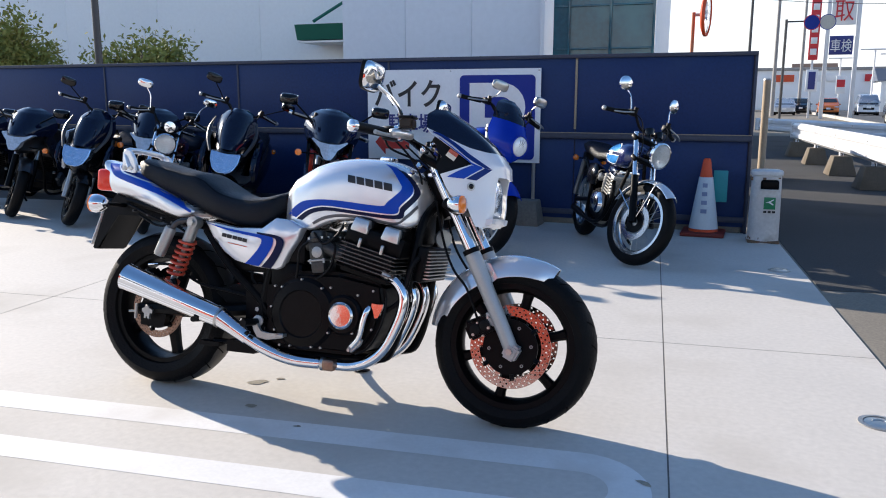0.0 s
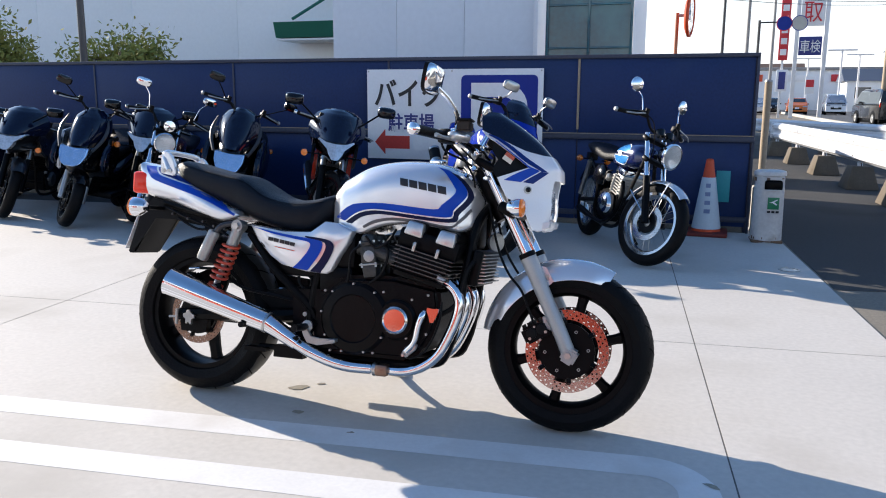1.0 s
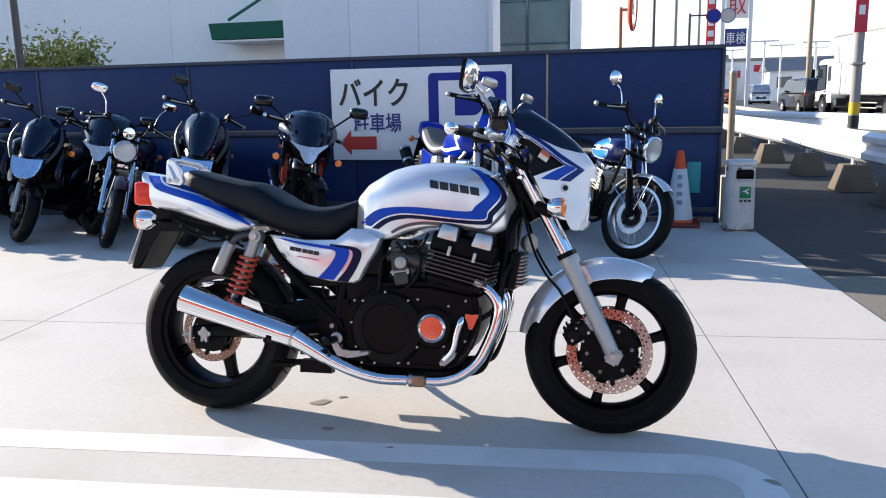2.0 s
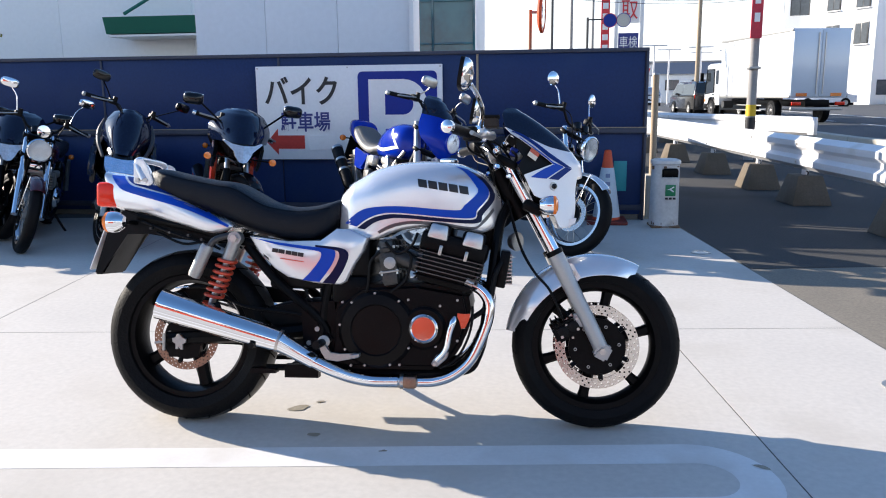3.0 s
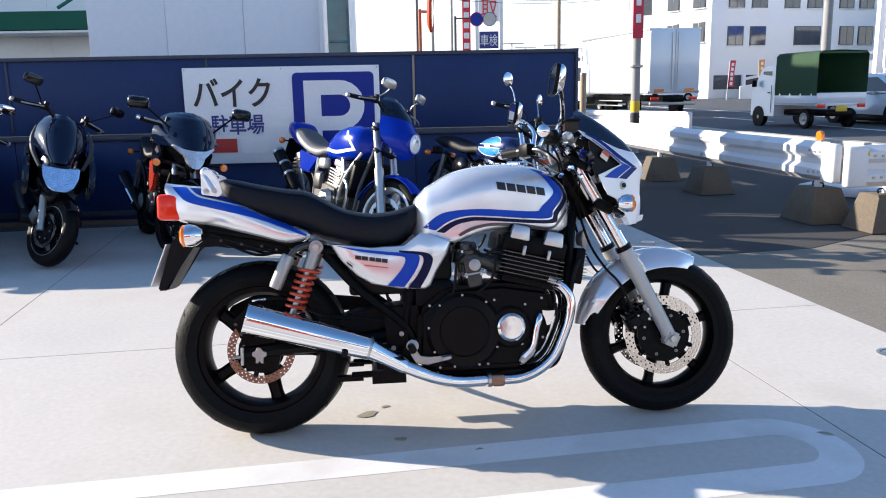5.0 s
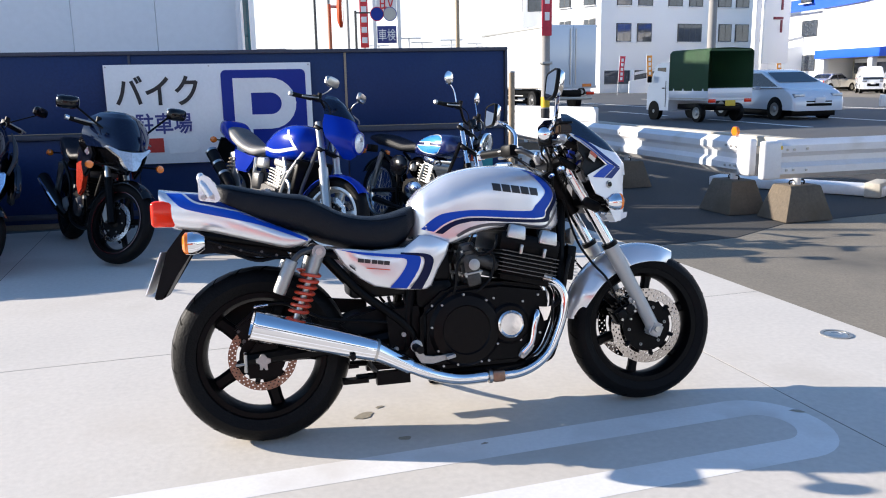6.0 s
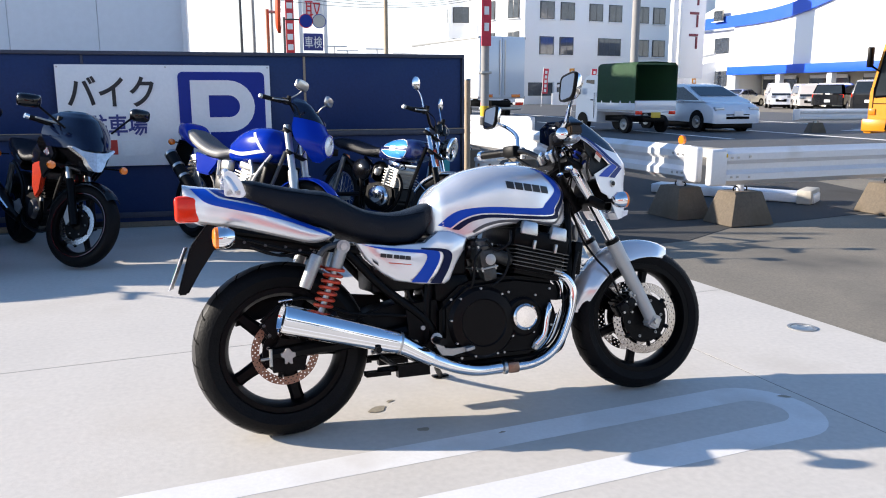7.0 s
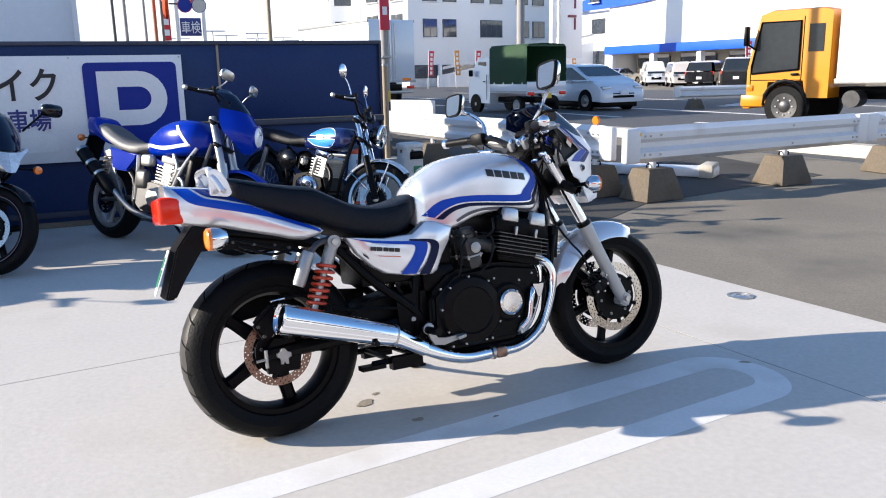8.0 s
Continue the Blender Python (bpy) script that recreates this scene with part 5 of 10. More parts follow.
        lathe(bm, [(0.036, 0.0), (0.038, 0.012), (0.031, 0.016), (0.029, 0.034), (0.022, 0.041), (0.0, 0.042)], C2 @ Vector((0, 0, 0.036)), C2.to_3x3() @ Vector((0, 0, 1)), 16)
        part("carburettor_top", bm, CARB, carb)
        for dx, dy in ((-0.027, -0.027), (0.027, -0.027), (-0.027, 0.027), (0.027, 0.027)):
            for z0, z1 in ((-0.045, -0.028), (0.045, 0.054)):
                bm = bmesh.new()
                rod(bm, C2 @ Vector((dx, dy, z0)), C2 @ Vector((dx, dy, z1)), 0.0045, n=6)
                part("screw", bm, STEEL, carb)
        bm = bmesh.new()
        pipe(bm, [C2 @ Vector((0.0, 0.0, -0.08)), (0.76, y * 1.05, 0.49), (0.73, y, 0.42)], 0.004, 6, 3)
        part("drain_hose", bm, PLASTIC, carb)
    for s in (-1, 1):
        bm = bmesh.new()
        lathe(bm, [(0.0, 0.0), (0.019, 0.002), (0.021, 0.008), (0.0, 0.012)], (0.765, 0.182 * s, 0.597), (0, s, 0), 14)
        part("choke_cap", bm, ALLOY, b)
        for pts in ([(0.73, 0.19 * s, 0.635), (0.70, 0.2 * s, 0.60), (0.69, 0.19 * s, 0.52), (0.67, 0.17 * s, 0.46)], [(0.80, 0.18 * s, 0.65), (0.84, 0.19 * s, 0.62), (0.82, 0.19 * s, 0.54), (0.76, 0.18 * s, 0.49)], [(0.86, 0.17 * s, 0.70), (0.84, 0.2 * s, 0.655), (0.79, 0.19 * s, 0.63), (0.75, 0.19 * s, 0.67)]):
            bm = bmesh.new()
            pipe(bm, pts, 0.005, 7, 4)
            part("hose", bm, PLASTIC, b)
    part("air_box", box_mesh((0.62, 0, 0.615), (0.14, 0.27, 0.15), 0.02), PLASTIC, b)
    part("inner_cover", box_mesh((0.60, 0, 0.535), (0.14, 0.22, 0.08), 0.02), BLACK, b)
    part("frame_gusset", box_mesh((1.09, 0, 0.72), (0.12, 0.1, 0.16), 0.02), BLACK, b)
    part("battery_box", box_mesh((0.44, 0, 0.585), (0.24, 0.24, 0.17), 0.015), PLASTIC, b)
    part("starter_cover", box_mesh((0.62, 0, 0.50), (0.14, 0.3, 0.1), 0.02), BLACK, engine)
    # oil cooler
    cooler = part("oil_cooler", box_mesh((1.155, 0, 0.575), (0.035, 0.28, 0.13), 0.006, Matrix.Translation((1.155, 0, 0.575)) @ Matrix.Rotation(radians(10), 4, "Y") @ Matrix.Translation((-1.155, 0, -0.575))), BLACK, b, "black finned oil cooler")
    for k in range(9):
        part("cooler_fin", box_mesh((1.172, 0, 0.524 + 0.0125 * k), (0.03, 0.25, 0.004)), STEEL, cooler)
    bm = bmesh.new()
    pipe(bm, [(1.15, -0.145, 0.60), (1.13, -0.16, 0.56), (1.10, -0.16, 0.45), (1.04, -0.15, 0.40)], 0.009, 8)
    part("oil_hose", bm, PLASTIC, b)
    bm = bmesh.new()
    lathe(bm, [(0.026, -0.018), (0.034, 0.0), (0.034, 0.01), (0.0, 0.014)], (1.2, -0.03, 0.672), (0.75, -0.6, 0), 20)
    part("horn", bm, ALLOY, b, "round bare metal horn")
    # exhaust
    for i, y in enumerate((-0.16, -0.06, 0.06, 0.16)):
        bm = bmesh.new()
        pipe(bm, [(1.035, y, 0.53), (1.083, y * 1.02, 0.502), (1.108, y * 1.03, 0.458), (1.104, y * 1.03, 0.401), (1.077, y * 1.03, 0.326), (1.041, y * 1.03, 0.258), (0.99, y * 1.03, 0.213), (0.93, y * 1.02, 0.188), (0.866, y, 0.182), (0.74, y * 0.9, 0.184)], 0.0195, 14, 5)
        part("header_pipe", bm, CHROME, b, "chrome header pipe")
        bm = bmesh.new()
        rod(bm, (1.03, y, 0.535), (1.055, y * 1.01, 0.522), 0.029, n=14)
        part("header_clamp", bm, STEEL, b)
    part("collector_box", box_mesh((0.73, 0, 0.185), (0.16, 0.30, 0.05), 0.02), STEEL, b)
    for s in (-1, 1):
        bm = bmesh.new()
        pipe(bm, [(0.79, 0.165 * s, 0.184), (0.70, 0.175 * s, 0.186), (0.63, 0.187 * s, 0.201), (0.56, 0.2 * s, 0.228), (0.49, 0.208 * s, 0.262)], 0.0235, 16, 6)
        part("exhaust_pipe", bm, CHROME, b, "chrome exhaust pipe")
        part("pipe_clamp", box_mesh((0.835, 0.17 * s, 0.184), (0.05, 0.052, 0.044), 0.01), BROWN_STEEL, b, "browned exhaust clamp")
        bm = bmesh.new()
        rod(bm, (0.8, 0.166 * s, 0.184), (0.812, 0.166 * s, 0.184), 0.027, n=16)
        part("pipe_ring", bm, STEEL, b)
        p0, p1, p2 = Vector((0.505, 0.205 * s, 0.255)), Vector((0.385, 0.218 * s, 0.325)), Vector((-0.022, 0.25 * s, 0.452))
        ax = (p2 - p1).normalized()
        bm = bmesh.new()
        pipe(bm, [p0, p0 + (p1 - p0) * 0.6, p1], [0.028, 0.032, 0.0375], 28, 3)
        pipe(bm, [p1, p1 + (p2 - p1) * 0.04, p1 + (p2 - p1) * 0.5, p2], [0.0375, 0.041, 0.047, 0.053], 36, 4, caps=(True, False))
        lathe(bm, [(0.053, -0.002), (0.054, 0.004), (0.048, 0.006), (0.04, -0.02), (0.04, -0.2)], p2, ax, 36)
        muf = part("muffler", bm, CHROME, b, "polished chrome megaphone muffler", 50)
        bm = bmesh.new()
        lathe(bm, [(0.0, -0.01), (0.039, -0.01), (0.039, 0.0)], p2 + ax * -0.02, ax, 24)
        lathe(bm, [(0.021, 0.0), (0.021, 0.012), (0.016, 0.012), (0.016, 0.0)], p2 + ax * -0.022, ax, 20, loop=True)
        part("muffler_end", bm, BLACK, muf, "dark muffler outlet")
        bm = bmesh.new()
        rod(bm, p1 - ax * 0.004, p1 + ax * 0.006, 0.0405, n=28)
        part("muffler_band", bm, STEEL, muf)
        part("muffler_hanger", box_mesh((0, 0, 0), (0.05, 0.012, 0.11), 0.004, pose(0.16, 0.205 * s, 0.40, 0, -18, 0)), BLACK, b)
        bm = bmesh.new()
        rod(bm, (0.142, 0.2 * s, 0.435), (0.142, 0.225 * s, 0.435), 0.016, n=12)
        part("bolt", bm, ALLOY, b)
        # foot rests and brake pedal plate
        bm = bmesh.new()
        slab(bm, [(0.36, 0.29), (0.50, 0.255), (0.565, 0.33), (0.54, 0.35), (0.50, 0.30), (0.40, 0.315)], 0.165 * s, 0.175 * s)
        part("foot_bracket", bm, BLACK, b)
        bm = bmesh.new()
        rod(bm, (0.53, 0.17 * s, 0.318), (0.53, 0.29 * s, 0.322), 0.014, n=12)
        part("foot_peg", bm, PLASTIC, b, "black rubber foot peg")
        bm = bmesh.new()
        slab(bm, [(0.518, 0.318), (0.53, 0.288), (0.545, 0.262), (0.585, 0.256), (0.65, 0.268), (0.667, 0.279), (0.65, 0.287), (0.592, 0.28), (0.56, 0.285), (0.538, 0.322)], 0.198 * s, 0.212 * s)
        slab(bm, [(0.635, 0.269), (0.668, 0.276), (0.667, 0.288), (0.633, 0.282)], 0.2 * s, 0.235 * s)
        bmesh.ops.bevel(bm, geom=bm.edges[:], offset=0.002, segments=1, affect="EDGES")
        part("pedal", bm, ALLOY, b, "bare alloy pedal")
        bm = bmesh.new()
        rod(bm, (0.30, 0.17 * s, 0.31), (0.30, 0.27 * s, 0.315), 0.011, n=10)
        part("passenger_peg", bm, PLASTIC, b)
        bm = bmesh.new()
        lathe(bm, [(0.0, -0.01), (0.02, -0.008), (0.022, 0.004), (0.0, 0.01)], (0.535, 0.19 * s, 0.322), (0, s, 0), 14)
        part("peg_boss", bm, ALLOY, b)
    # side stand and centre stand
    bm = bmesh.new()
    pipe(bm, [(0.62, 0.14, 0.21), (0.67, 0.26, 0.13), (0.72, 0.37, 0.075)], 0.012, 10, 3)
    part("side_stand", bm, BLACK, b, "black side stand")
    part("stand_foot", box_mesh((0.72, 0.38, 0.073), (0.07, 0.04, 0.01), 0.003, ), BLACK, b)
    bm = bmesh.new()
    for s in (-1, 1):
        pipe(bm, [(0.55, 0.12 * s, 0.225), (0.44, 0.135 * s, 0.222), (0.32, 0.15 * s, 0.222)], 0.012, 8, 3)
        hexa(bm, (0.315, 0.155 * s, 0.214), (0.09, 0.05, 0.016))
        hexa(bm, (0.45, 0.15 * s, 0.213), (0.12, 0.04, 0.045))
    pipe(bm, [(0.40, -0.14, 0.222), (0.40, 0.14, 0.222)], 0.01, 8, 2)
    pipe(bm, [(0.50, -0.14, 0.222), (0.50, 0.14, 0.222)], 0.01, 8, 2)
    part("centre_stand", bm, BLACK, b)
    bm = bmesh.new()
    pipe(bm, [(0.36, 0.13, 0.245), (0.43, 0.13, 0.255), (0.5, 0.13, 0.25)], 0.008, 8, 3)
    part("stand_spring", bm, STEEL, b)
    bm = bmesh.new()
    pipe(bm, [(0.99, -0.195, 0.412), (0.985, -0.205, 0.395), (0.974, -0.207, 0.36), (0.96, -0.205, 0.30), (0.93, -0.195, 0.264)], [0.009, 0.0125, 0.0115, 0.0105, 0.012], 12, 5)
    part("oil_pipe", bm, CHROME, b, "chrome oil pipe")
    bm = bmesh.new()
    slab(bm, [(0.91, 0.25), (0.93, 0.24), (0.965, 0.27), (0.972, 0.292), (0.95, 0.296), (0.925, 0.278)], -0.2, -0.186)
    bmesh.ops.bevel(bm, geom=bm.edges[:], offset=0.003, segments=1, affect="EDGES")
    part("pipe_flange", bm, ALLOY, b, "bare alloy pipe flange")
    for x, z in ((0.921, 0.25), (0.963, 0.287)):
        bm = bmesh.new()
        rod(bm, (x, -0.198, z), (x, -0.208, z), 0.006, n=6)
        part("bolt", bm, STEEL, b)
    bm = bmesh.new()
    slab(bm, [(0.999, 0.429), (1.023, 0.422), (1.047, 0.428), (1.045, 0.412), (1.034, 0.395), (1.028, 0.374), (1.012, 0.372), (1.01, 0.398), (0.998, 0.414)], -0.2, -0.19)
    bmesh.ops.bevel(bm, geom=bm.edges[:], offset=0.002, segments=1, affect="EDGES")
    part("oil_cap_plate", bm, SIDE_CAP, b, "small polished three-armed plate")
    bm = bmesh.new()
    pipe(bm, [(1.052, -0.188, 0.45), (1.05, -0.195, 0.39), (1.028, -0.195, 0.32), (0.99, -0.19, 0.262), (0.94, -0.185, 0.235)], 0.0045, 7, 4)
    part("hose", bm, PLASTIC, b)
    # handlebar, grips, levers, mirrors
    bm = bmesh.new()
    pipe(bm, [(1.02, -0.26, 1.035), (1.08, -0.16, 1.03), (1.115, -0.10, 1.0), (1.13, -0.05, 0.985), (1.13, 0.05, 0.985), (1.115, 0.10, 1.0), (1.08, 0.16, 1.03), (1.02, 0.26, 1.035)], 0.012, 10, 5)
    part("handlebar", bm, GLOSS_BLACK, b, "black handlebar")
    for s in (-1, 1):
        bm = bmesh.new()
        rod(bm, (0.985, 0.385 * s, 1.037), (1.035, 0.25 * s, 1.035), 0.0175, n=14)
        part("grip", bm, PLASTIC, b, "black rubber grip")
        bm = bmesh.new()
        lathe(bm, [(0.015, -0.004), (0.021, 0.0), (0.021, 0.018), (0.012, 0.024), (0.0, 0.024)], (0.984, 0.388 * s, 1.037), (-0.35, s * 0.94, 0), 16)
        part("bar_end", bm, CHROME, b, "chrome bar end")
        bm = bmesh.new()
        pipe(bm, [(1.075, 0.20 * s, 1.03), (1.085, 0.25 * s, 1.022), (1.07, 0.33 * s, 1.018), (1.055, 0.38 * s, 1.02)], [0.008, 0.008, 0.006, 0.008], 8, 4)
        part("lever", bm, ALLOY, b, "bare alloy lever")
        part("switch_box", box_mesh((0, 0, 0), (0.05, 0.07, 0.05), 0.01, pose(1.05, 0.215 * s, 1.035, 0, 0, 20 * s)), PLASTIC, b)
        bm = bmesh.new()
        pipe(bm, [(1.07, 0.19 * s, 1.05), (1.085, 0.235 * s, 1.105), (1.07, 0.3 * s, 1.15), (1.048, 0.368 * s, 1.178)], [0.009, 0.0085, 0.008, 0.0085], 10, 4)
        mir = part("mirror", bm, CHROME, b, "chrome rear-view mirror")
        mm = pose(1.038, 0.378 * s, 1.203, 0, 10, 3 * s)
        bm = bmesh.new()
        rings = []
        for x, k in ((0.022, 0.25), (0.019, 0.55), (0.013, 0.84), (0.003, 0.96), (-0.01, 0.99), (-0.0145, 0.97)):
            r = []
            for i in range(24):
                t = 2 * math.pi * i / 24
                cs, sn = math.cos(t), math.sin(t)
                r.append(bm.verts.new(mm @ Vector((x, 0.064 * k * math.copysign(abs(cs) ** 0.45, cs) * (1 + 0.12 * sn), 0.049 * k * math.copysign(abs(sn) ** 0.45, sn)))))
            rings.append(r)
        skin(bm, rings)
        part("shell", bm, CHROME, mir, "chrome mirror shell")
        bm = bmesh.new()
        r = []
        for i in range(24):
            t = 2 * math.pi * i / 24
            cs, sn = math.cos(t), math.sin(t)
            r.append(bm.verts.new(mm @ Vector((-0.0172, 0.058 * math.copysign(abs(cs) ** 0.45, cs) * (1 + 0.12 * sn), 0.043 * math.copysign(abs(sn) ** 0.45, sn)))))
        bm.faces.new(r)
        part("glass", bm, MIRROR, mir, "mirror glass")
        bm = bmesh.new()
        rings = []
        for x, k in ((-0.006, 1.02), (-0.019, 1.02), (-0.019, 0.93), (-0.0165, 0.92)):
            r = []
            for i in range(24):
                t = 2 * math.pi * i / 24
                cs, sn = math.cos(t), math.sin(t)
                r.append(bm.verts.new(mm @ Vector((x, 0.063 * k * math.copysign(abs(cs) ** 0.45, cs) * (1 + 0.12 * sn), 0.049 * k * math.copysign(abs(sn) ** 0.45, sn)))))
            rings.append(r)
        skin(bm, rings, caps=(False, False))
        part("rim", bm, PLASTIC, mir, "black mirror rim")
    bm = bmesh.new()
    hexa(bm, (1.115, -0.235, 1.068), (0.052, 0.048, 0.036), None, 0.94)
    bmesh.ops.bevel(bm, geom=bm.edges[:], offset=0.006, segments=2, affect="EDGES")
    part("fluid_reservoir", bm, RESERVOIR, b, "box-shaped dark brown brake fluid reservoir")
    # small bright fittings round the steering head
    for c, ax, r, ln in (((1.128, 0.0, 0.985), (-0.45, 0, 0.89), 0.022, 0.03), ((1.135, -0.1, 0.985), (-0.45, 0, 0.89), 0.018, 0.022), ((1.135, 0.1, 0.985), (-0.45, 0, 0.89), 0.018, 0.022), ((1.105, -0.05, 0.995), (0.5, 0, 0.87), 0.012, 0.02), ((1.105, 0.05, 0.995), (0.5, 0, 0.87), 0.012, 0.02), ((1.062, -0.205, 1.05), (0.3, -0.9, 0.1), 0.015, 0.035), ((1.09, -0.225, 1.015), (0.1, -1, 0), 0.012, 0.03), ((1.062, 0.205, 1.05), (0.3, 0.9, 0.1), 0.015, 0.035), ((1.13, -0.13, 0.93), (0.2, -1, 0.1), 0.014, 0.03), ((1.10, -0.115, 0.905), (0.1, -1, 0.2), 0.01, 0.028), ((1.17, -0.12, 0.9), (0.3, -1, 0), 0.012, 0.02)):
        bm = bmesh.new()
        r *= 0.8
        lathe(bm, [(r * 0.9, 0.0), (r, ln * 0.2), (r, ln * 0.75), (r * 0.6, ln), (0.0, ln)], c, ax, 14)
        part("fitting", bm, CHROME, b, "small chrome fitting")
    for y in (-0.055, 0.055):
        part("bar_clamp", box_mesh((0, 0, 0), (0.045, 0.028, 0.04), 0.008, pose(1.122, y, 0.985, 0, -25, 0)), ALLOY, b)
    part("brake_master", box_mesh((0, 0, 0), (0.035, 0.11, 0.03), 0.012, pose(1.1, -0.25, 1.03, 0, 0, -18), seg=3), CAM_CAP, b, "bare alloy brake master cylinder")
    part("clutch_perch", box_mesh((0, 0, 0), (0.03, 0.05, 0.03), 0.008, pose(1.08, 0.195, 1.035, 0, 0, 18)), ALLOY, b)
    bm = bmesh.new()
    hexa(bm, (1.115, -0.235, 1.09), (0.056, 0.052, 0.009))
    bmesh.ops.bevel(bm, geom=bm.edges[:], offset=0.003, segments=1, affect="EDGES")
    part("reservoir_cap", bm, PLASTIC, b, "black reservoir lid")
    for k, pts in enumerate(([(1.07, 0.21, 1.01), (1.14, 0.2, 0.96), (1.16, 0.15, 0.88), (1.13, 0.08, 0.8)], [(1.09, -0.17, 1.03), (1.16, -0.12, 0.99), (1.19, -0.06, 0.92), (1.19, -0.03, 0.84)], [(1.03, -0.24, 1.02), (1.04, -0.2, 0.985), (1.09, -0.12, 0.96), (1.12, -0.03, 0.93)], [(1.03, 0.24, 1.02), (1.05, 0.18, 0.98), (1.1, 0.1, 0.955), (1.14, 0.02, 0.92)])):
        bm = bmesh.new()
        pipe(bm, pts, 0.003 + 0.0006 * (k % 3), 7)
        part("cable", bm, PLASTIC if k % 4 else DARK_ALLOY, b)
    # instruments
    part("instrument_panel", box_mesh((0, 0, 0), (0.07, 0.22, 0.035), 0.012, pose(1.195, 0, 1.02, 0, 35, 0)), PLASTIC, b)
    for y in (-0.06, 0.06):
        bm = bmesh.new()
        c, ax = (1.19, y, 1.03), (-0.62, 0, 0.78)
        lathe(bm, [(0.03, -0.05), (0.044, -0.03), (0.047, 0.012), (0.043, 0.015), (0.041, 0.008), (0.0, 0.008)], c, ax, 28)
        met = part("instrument", bm, GLOSS_BLACK, b, "round black instrument with pale dial")
        bm = bmesh.new()
        lathe(bm, [(0.0485, 0.0), (0.0485, 0.016), (0.044, 0.017), (0.044, 0.0)], c, ax, 28, loop=True)
        part("bezel", bm, CHROME, met, "chrome bezel")
    # fairing and windscreen: one rounded U-shaped skin, open to the rear and round the headlight
    hull = [(0.722, 1.352, 1.392, 0.182), (0.74, 1.342, 1.41, 0.182), (0.785, 1.322, 1.419, 0.181), (0.817, 1.296, 1.422, 0.18), (0.831, 1.262, 1.423, 0.18), (0.865, 1.243, 1.427, 0.18), (0.901, 1.226, 1.436, 0.18), (0.943, 1.328, 1.432, 0.178), (0.985, 1.27, 1.403, 0.17), (1.028, 1.209, 1.365, 0.157), (1.056, 1.163, 1.333, 0.142), (1.09, 1.156, 1.288, 0.122), (1.12, 1.15, 1.243, 0.1), (1.142, 1.165, 1.208, 0.066)]

    def hull_at(t, z):
        """A wedge in plan: a blunt nose and straight sides that widen to the rear."""
        rear, nose, wide = between(hull, z)[:3]
        tip = Vector((nose, 0))
        corner = Vector((nose - 0.004, wide - 0.45 * (nose - 1.226)))
        end = Vector((rear, wide - 0.45 * (rear - 1.226)))
        a, c, k = tip.lerp(corner, 0.55), corner.lerp(end, 0.35), abs(t)
        if k < 0.3:
            q = tip.lerp(a, k / 0.3)
        elif k < 0.6:
            k = (k - 0.3) / 0.3
            q = a * (1 - k) ** 2 + corner * (2 * k * (1 - k)) + c * k * k
        else:
            q = c.lerp(end, (k - 0.6) / 0.4)
        return Vector((q.x, math.copysign(q.y, t), z))

    def hull_side(x, z):
        a, c = 0.0, 1.0
        for _ in range(24):
            k = (a + c) / 2
            if hull_at(k, z).x > x:
                a = k
            else:
                c = k
        return hull_at(a, z).y

    def screen_foot(t):
        """Height at which the screen meets the painted shell."""
        z = 1.0
        for _ in range(30):
            x = hull_at(t, z).x
            z = 0.5 * z + 0.5 * (1.071 - (x - 1.15) * 0.435 if x < 1.31 else max(0.988, 1.0014 - (x - 1.31) * 0.22))
        return z

    def hull_mesh(heights, thick, gap=None, n=40):
        bm = bmesh.new()
        cols = []
        for i in range(n + 1):
            t = -1 + 2 * i / n
            cols.append([bm.verts.new(hull_at(t, z)) for z in heights(t)])
        for i in range(n):
            for j in range(len(cols[0]) - 1):
                if gap and gap(-1 + 2 * (i + 0.5) / n, j):
                    continue
                bm.faces.new((cols[i][j], cols[i + 1][j], cols[i + 1][j + 1], cols[i][j + 1]))
        loose = [v for v in bm.verts if not v.link_faces]
        bmesh.ops.delete(bm, geom=loose, context="VERTS")
        bmesh.ops.recalc_face_normals(bm, faces=bm.faces[:])
        bmesh.ops.solidify(bm, geom=bm.faces[:], thickness=thick)
        return bm

    low = [0.722, 0.73, 0.74, 0.755, 0.77, 0.785, 0.801, 0.817, 0.824, 0.831, 0.848, 0.865, 0.883, 0.901, 0.911, 0.922, 0.932, 0.943]
    part("fairing", hull_mesh(lambda t: low + [0.943 + (screen_foot(t) - 0.943) * k / 6 for k in range(1, 7)], 0.004, lambda t, j: abs(t) < 0.45 and 2 < j < 13), WHITE_PAINT, b, "white bikini fairing with blue chevrons", 50)
    part("windscreen", hull_mesh(lambda t: [screen_foot(t) + 0.001 + (1.142 - screen_foot(t)) * k / 12 for k in range(13)], 0.003), SMOKE, b, "dark navy smoked windscreen", 60)
    for s in (-1, 1):
        def stripe(upper, lower, material, label):
            bm = ribbon(upper, lower, hull_side, 0.002, 40, 4)
            if s > 0:
                for v in bm.verts:
                    v.co.y = -v.co.y
            part("stripe", bm, material, b, label)
        stripe([(1.185, 1.054), (1.217, 1.044), (1.265, 1.016), (1.32, 0.976), (1.394, 0.928)], [(1.183, 1.05), (1.213, 1.036), (1.261, 1.004), (1.313, 0.963), (1.369, 0.931)], NAVY_SOFT, "deep blue stripe")
        stripe([(1.37, 0.931), (1.338, 0.909), (1.311, 0.8895)], [(1.394, 0.9265), (1.368, 0.905), (1.345, 0.886)], NAVY_SOFT, "deep blue stripe")
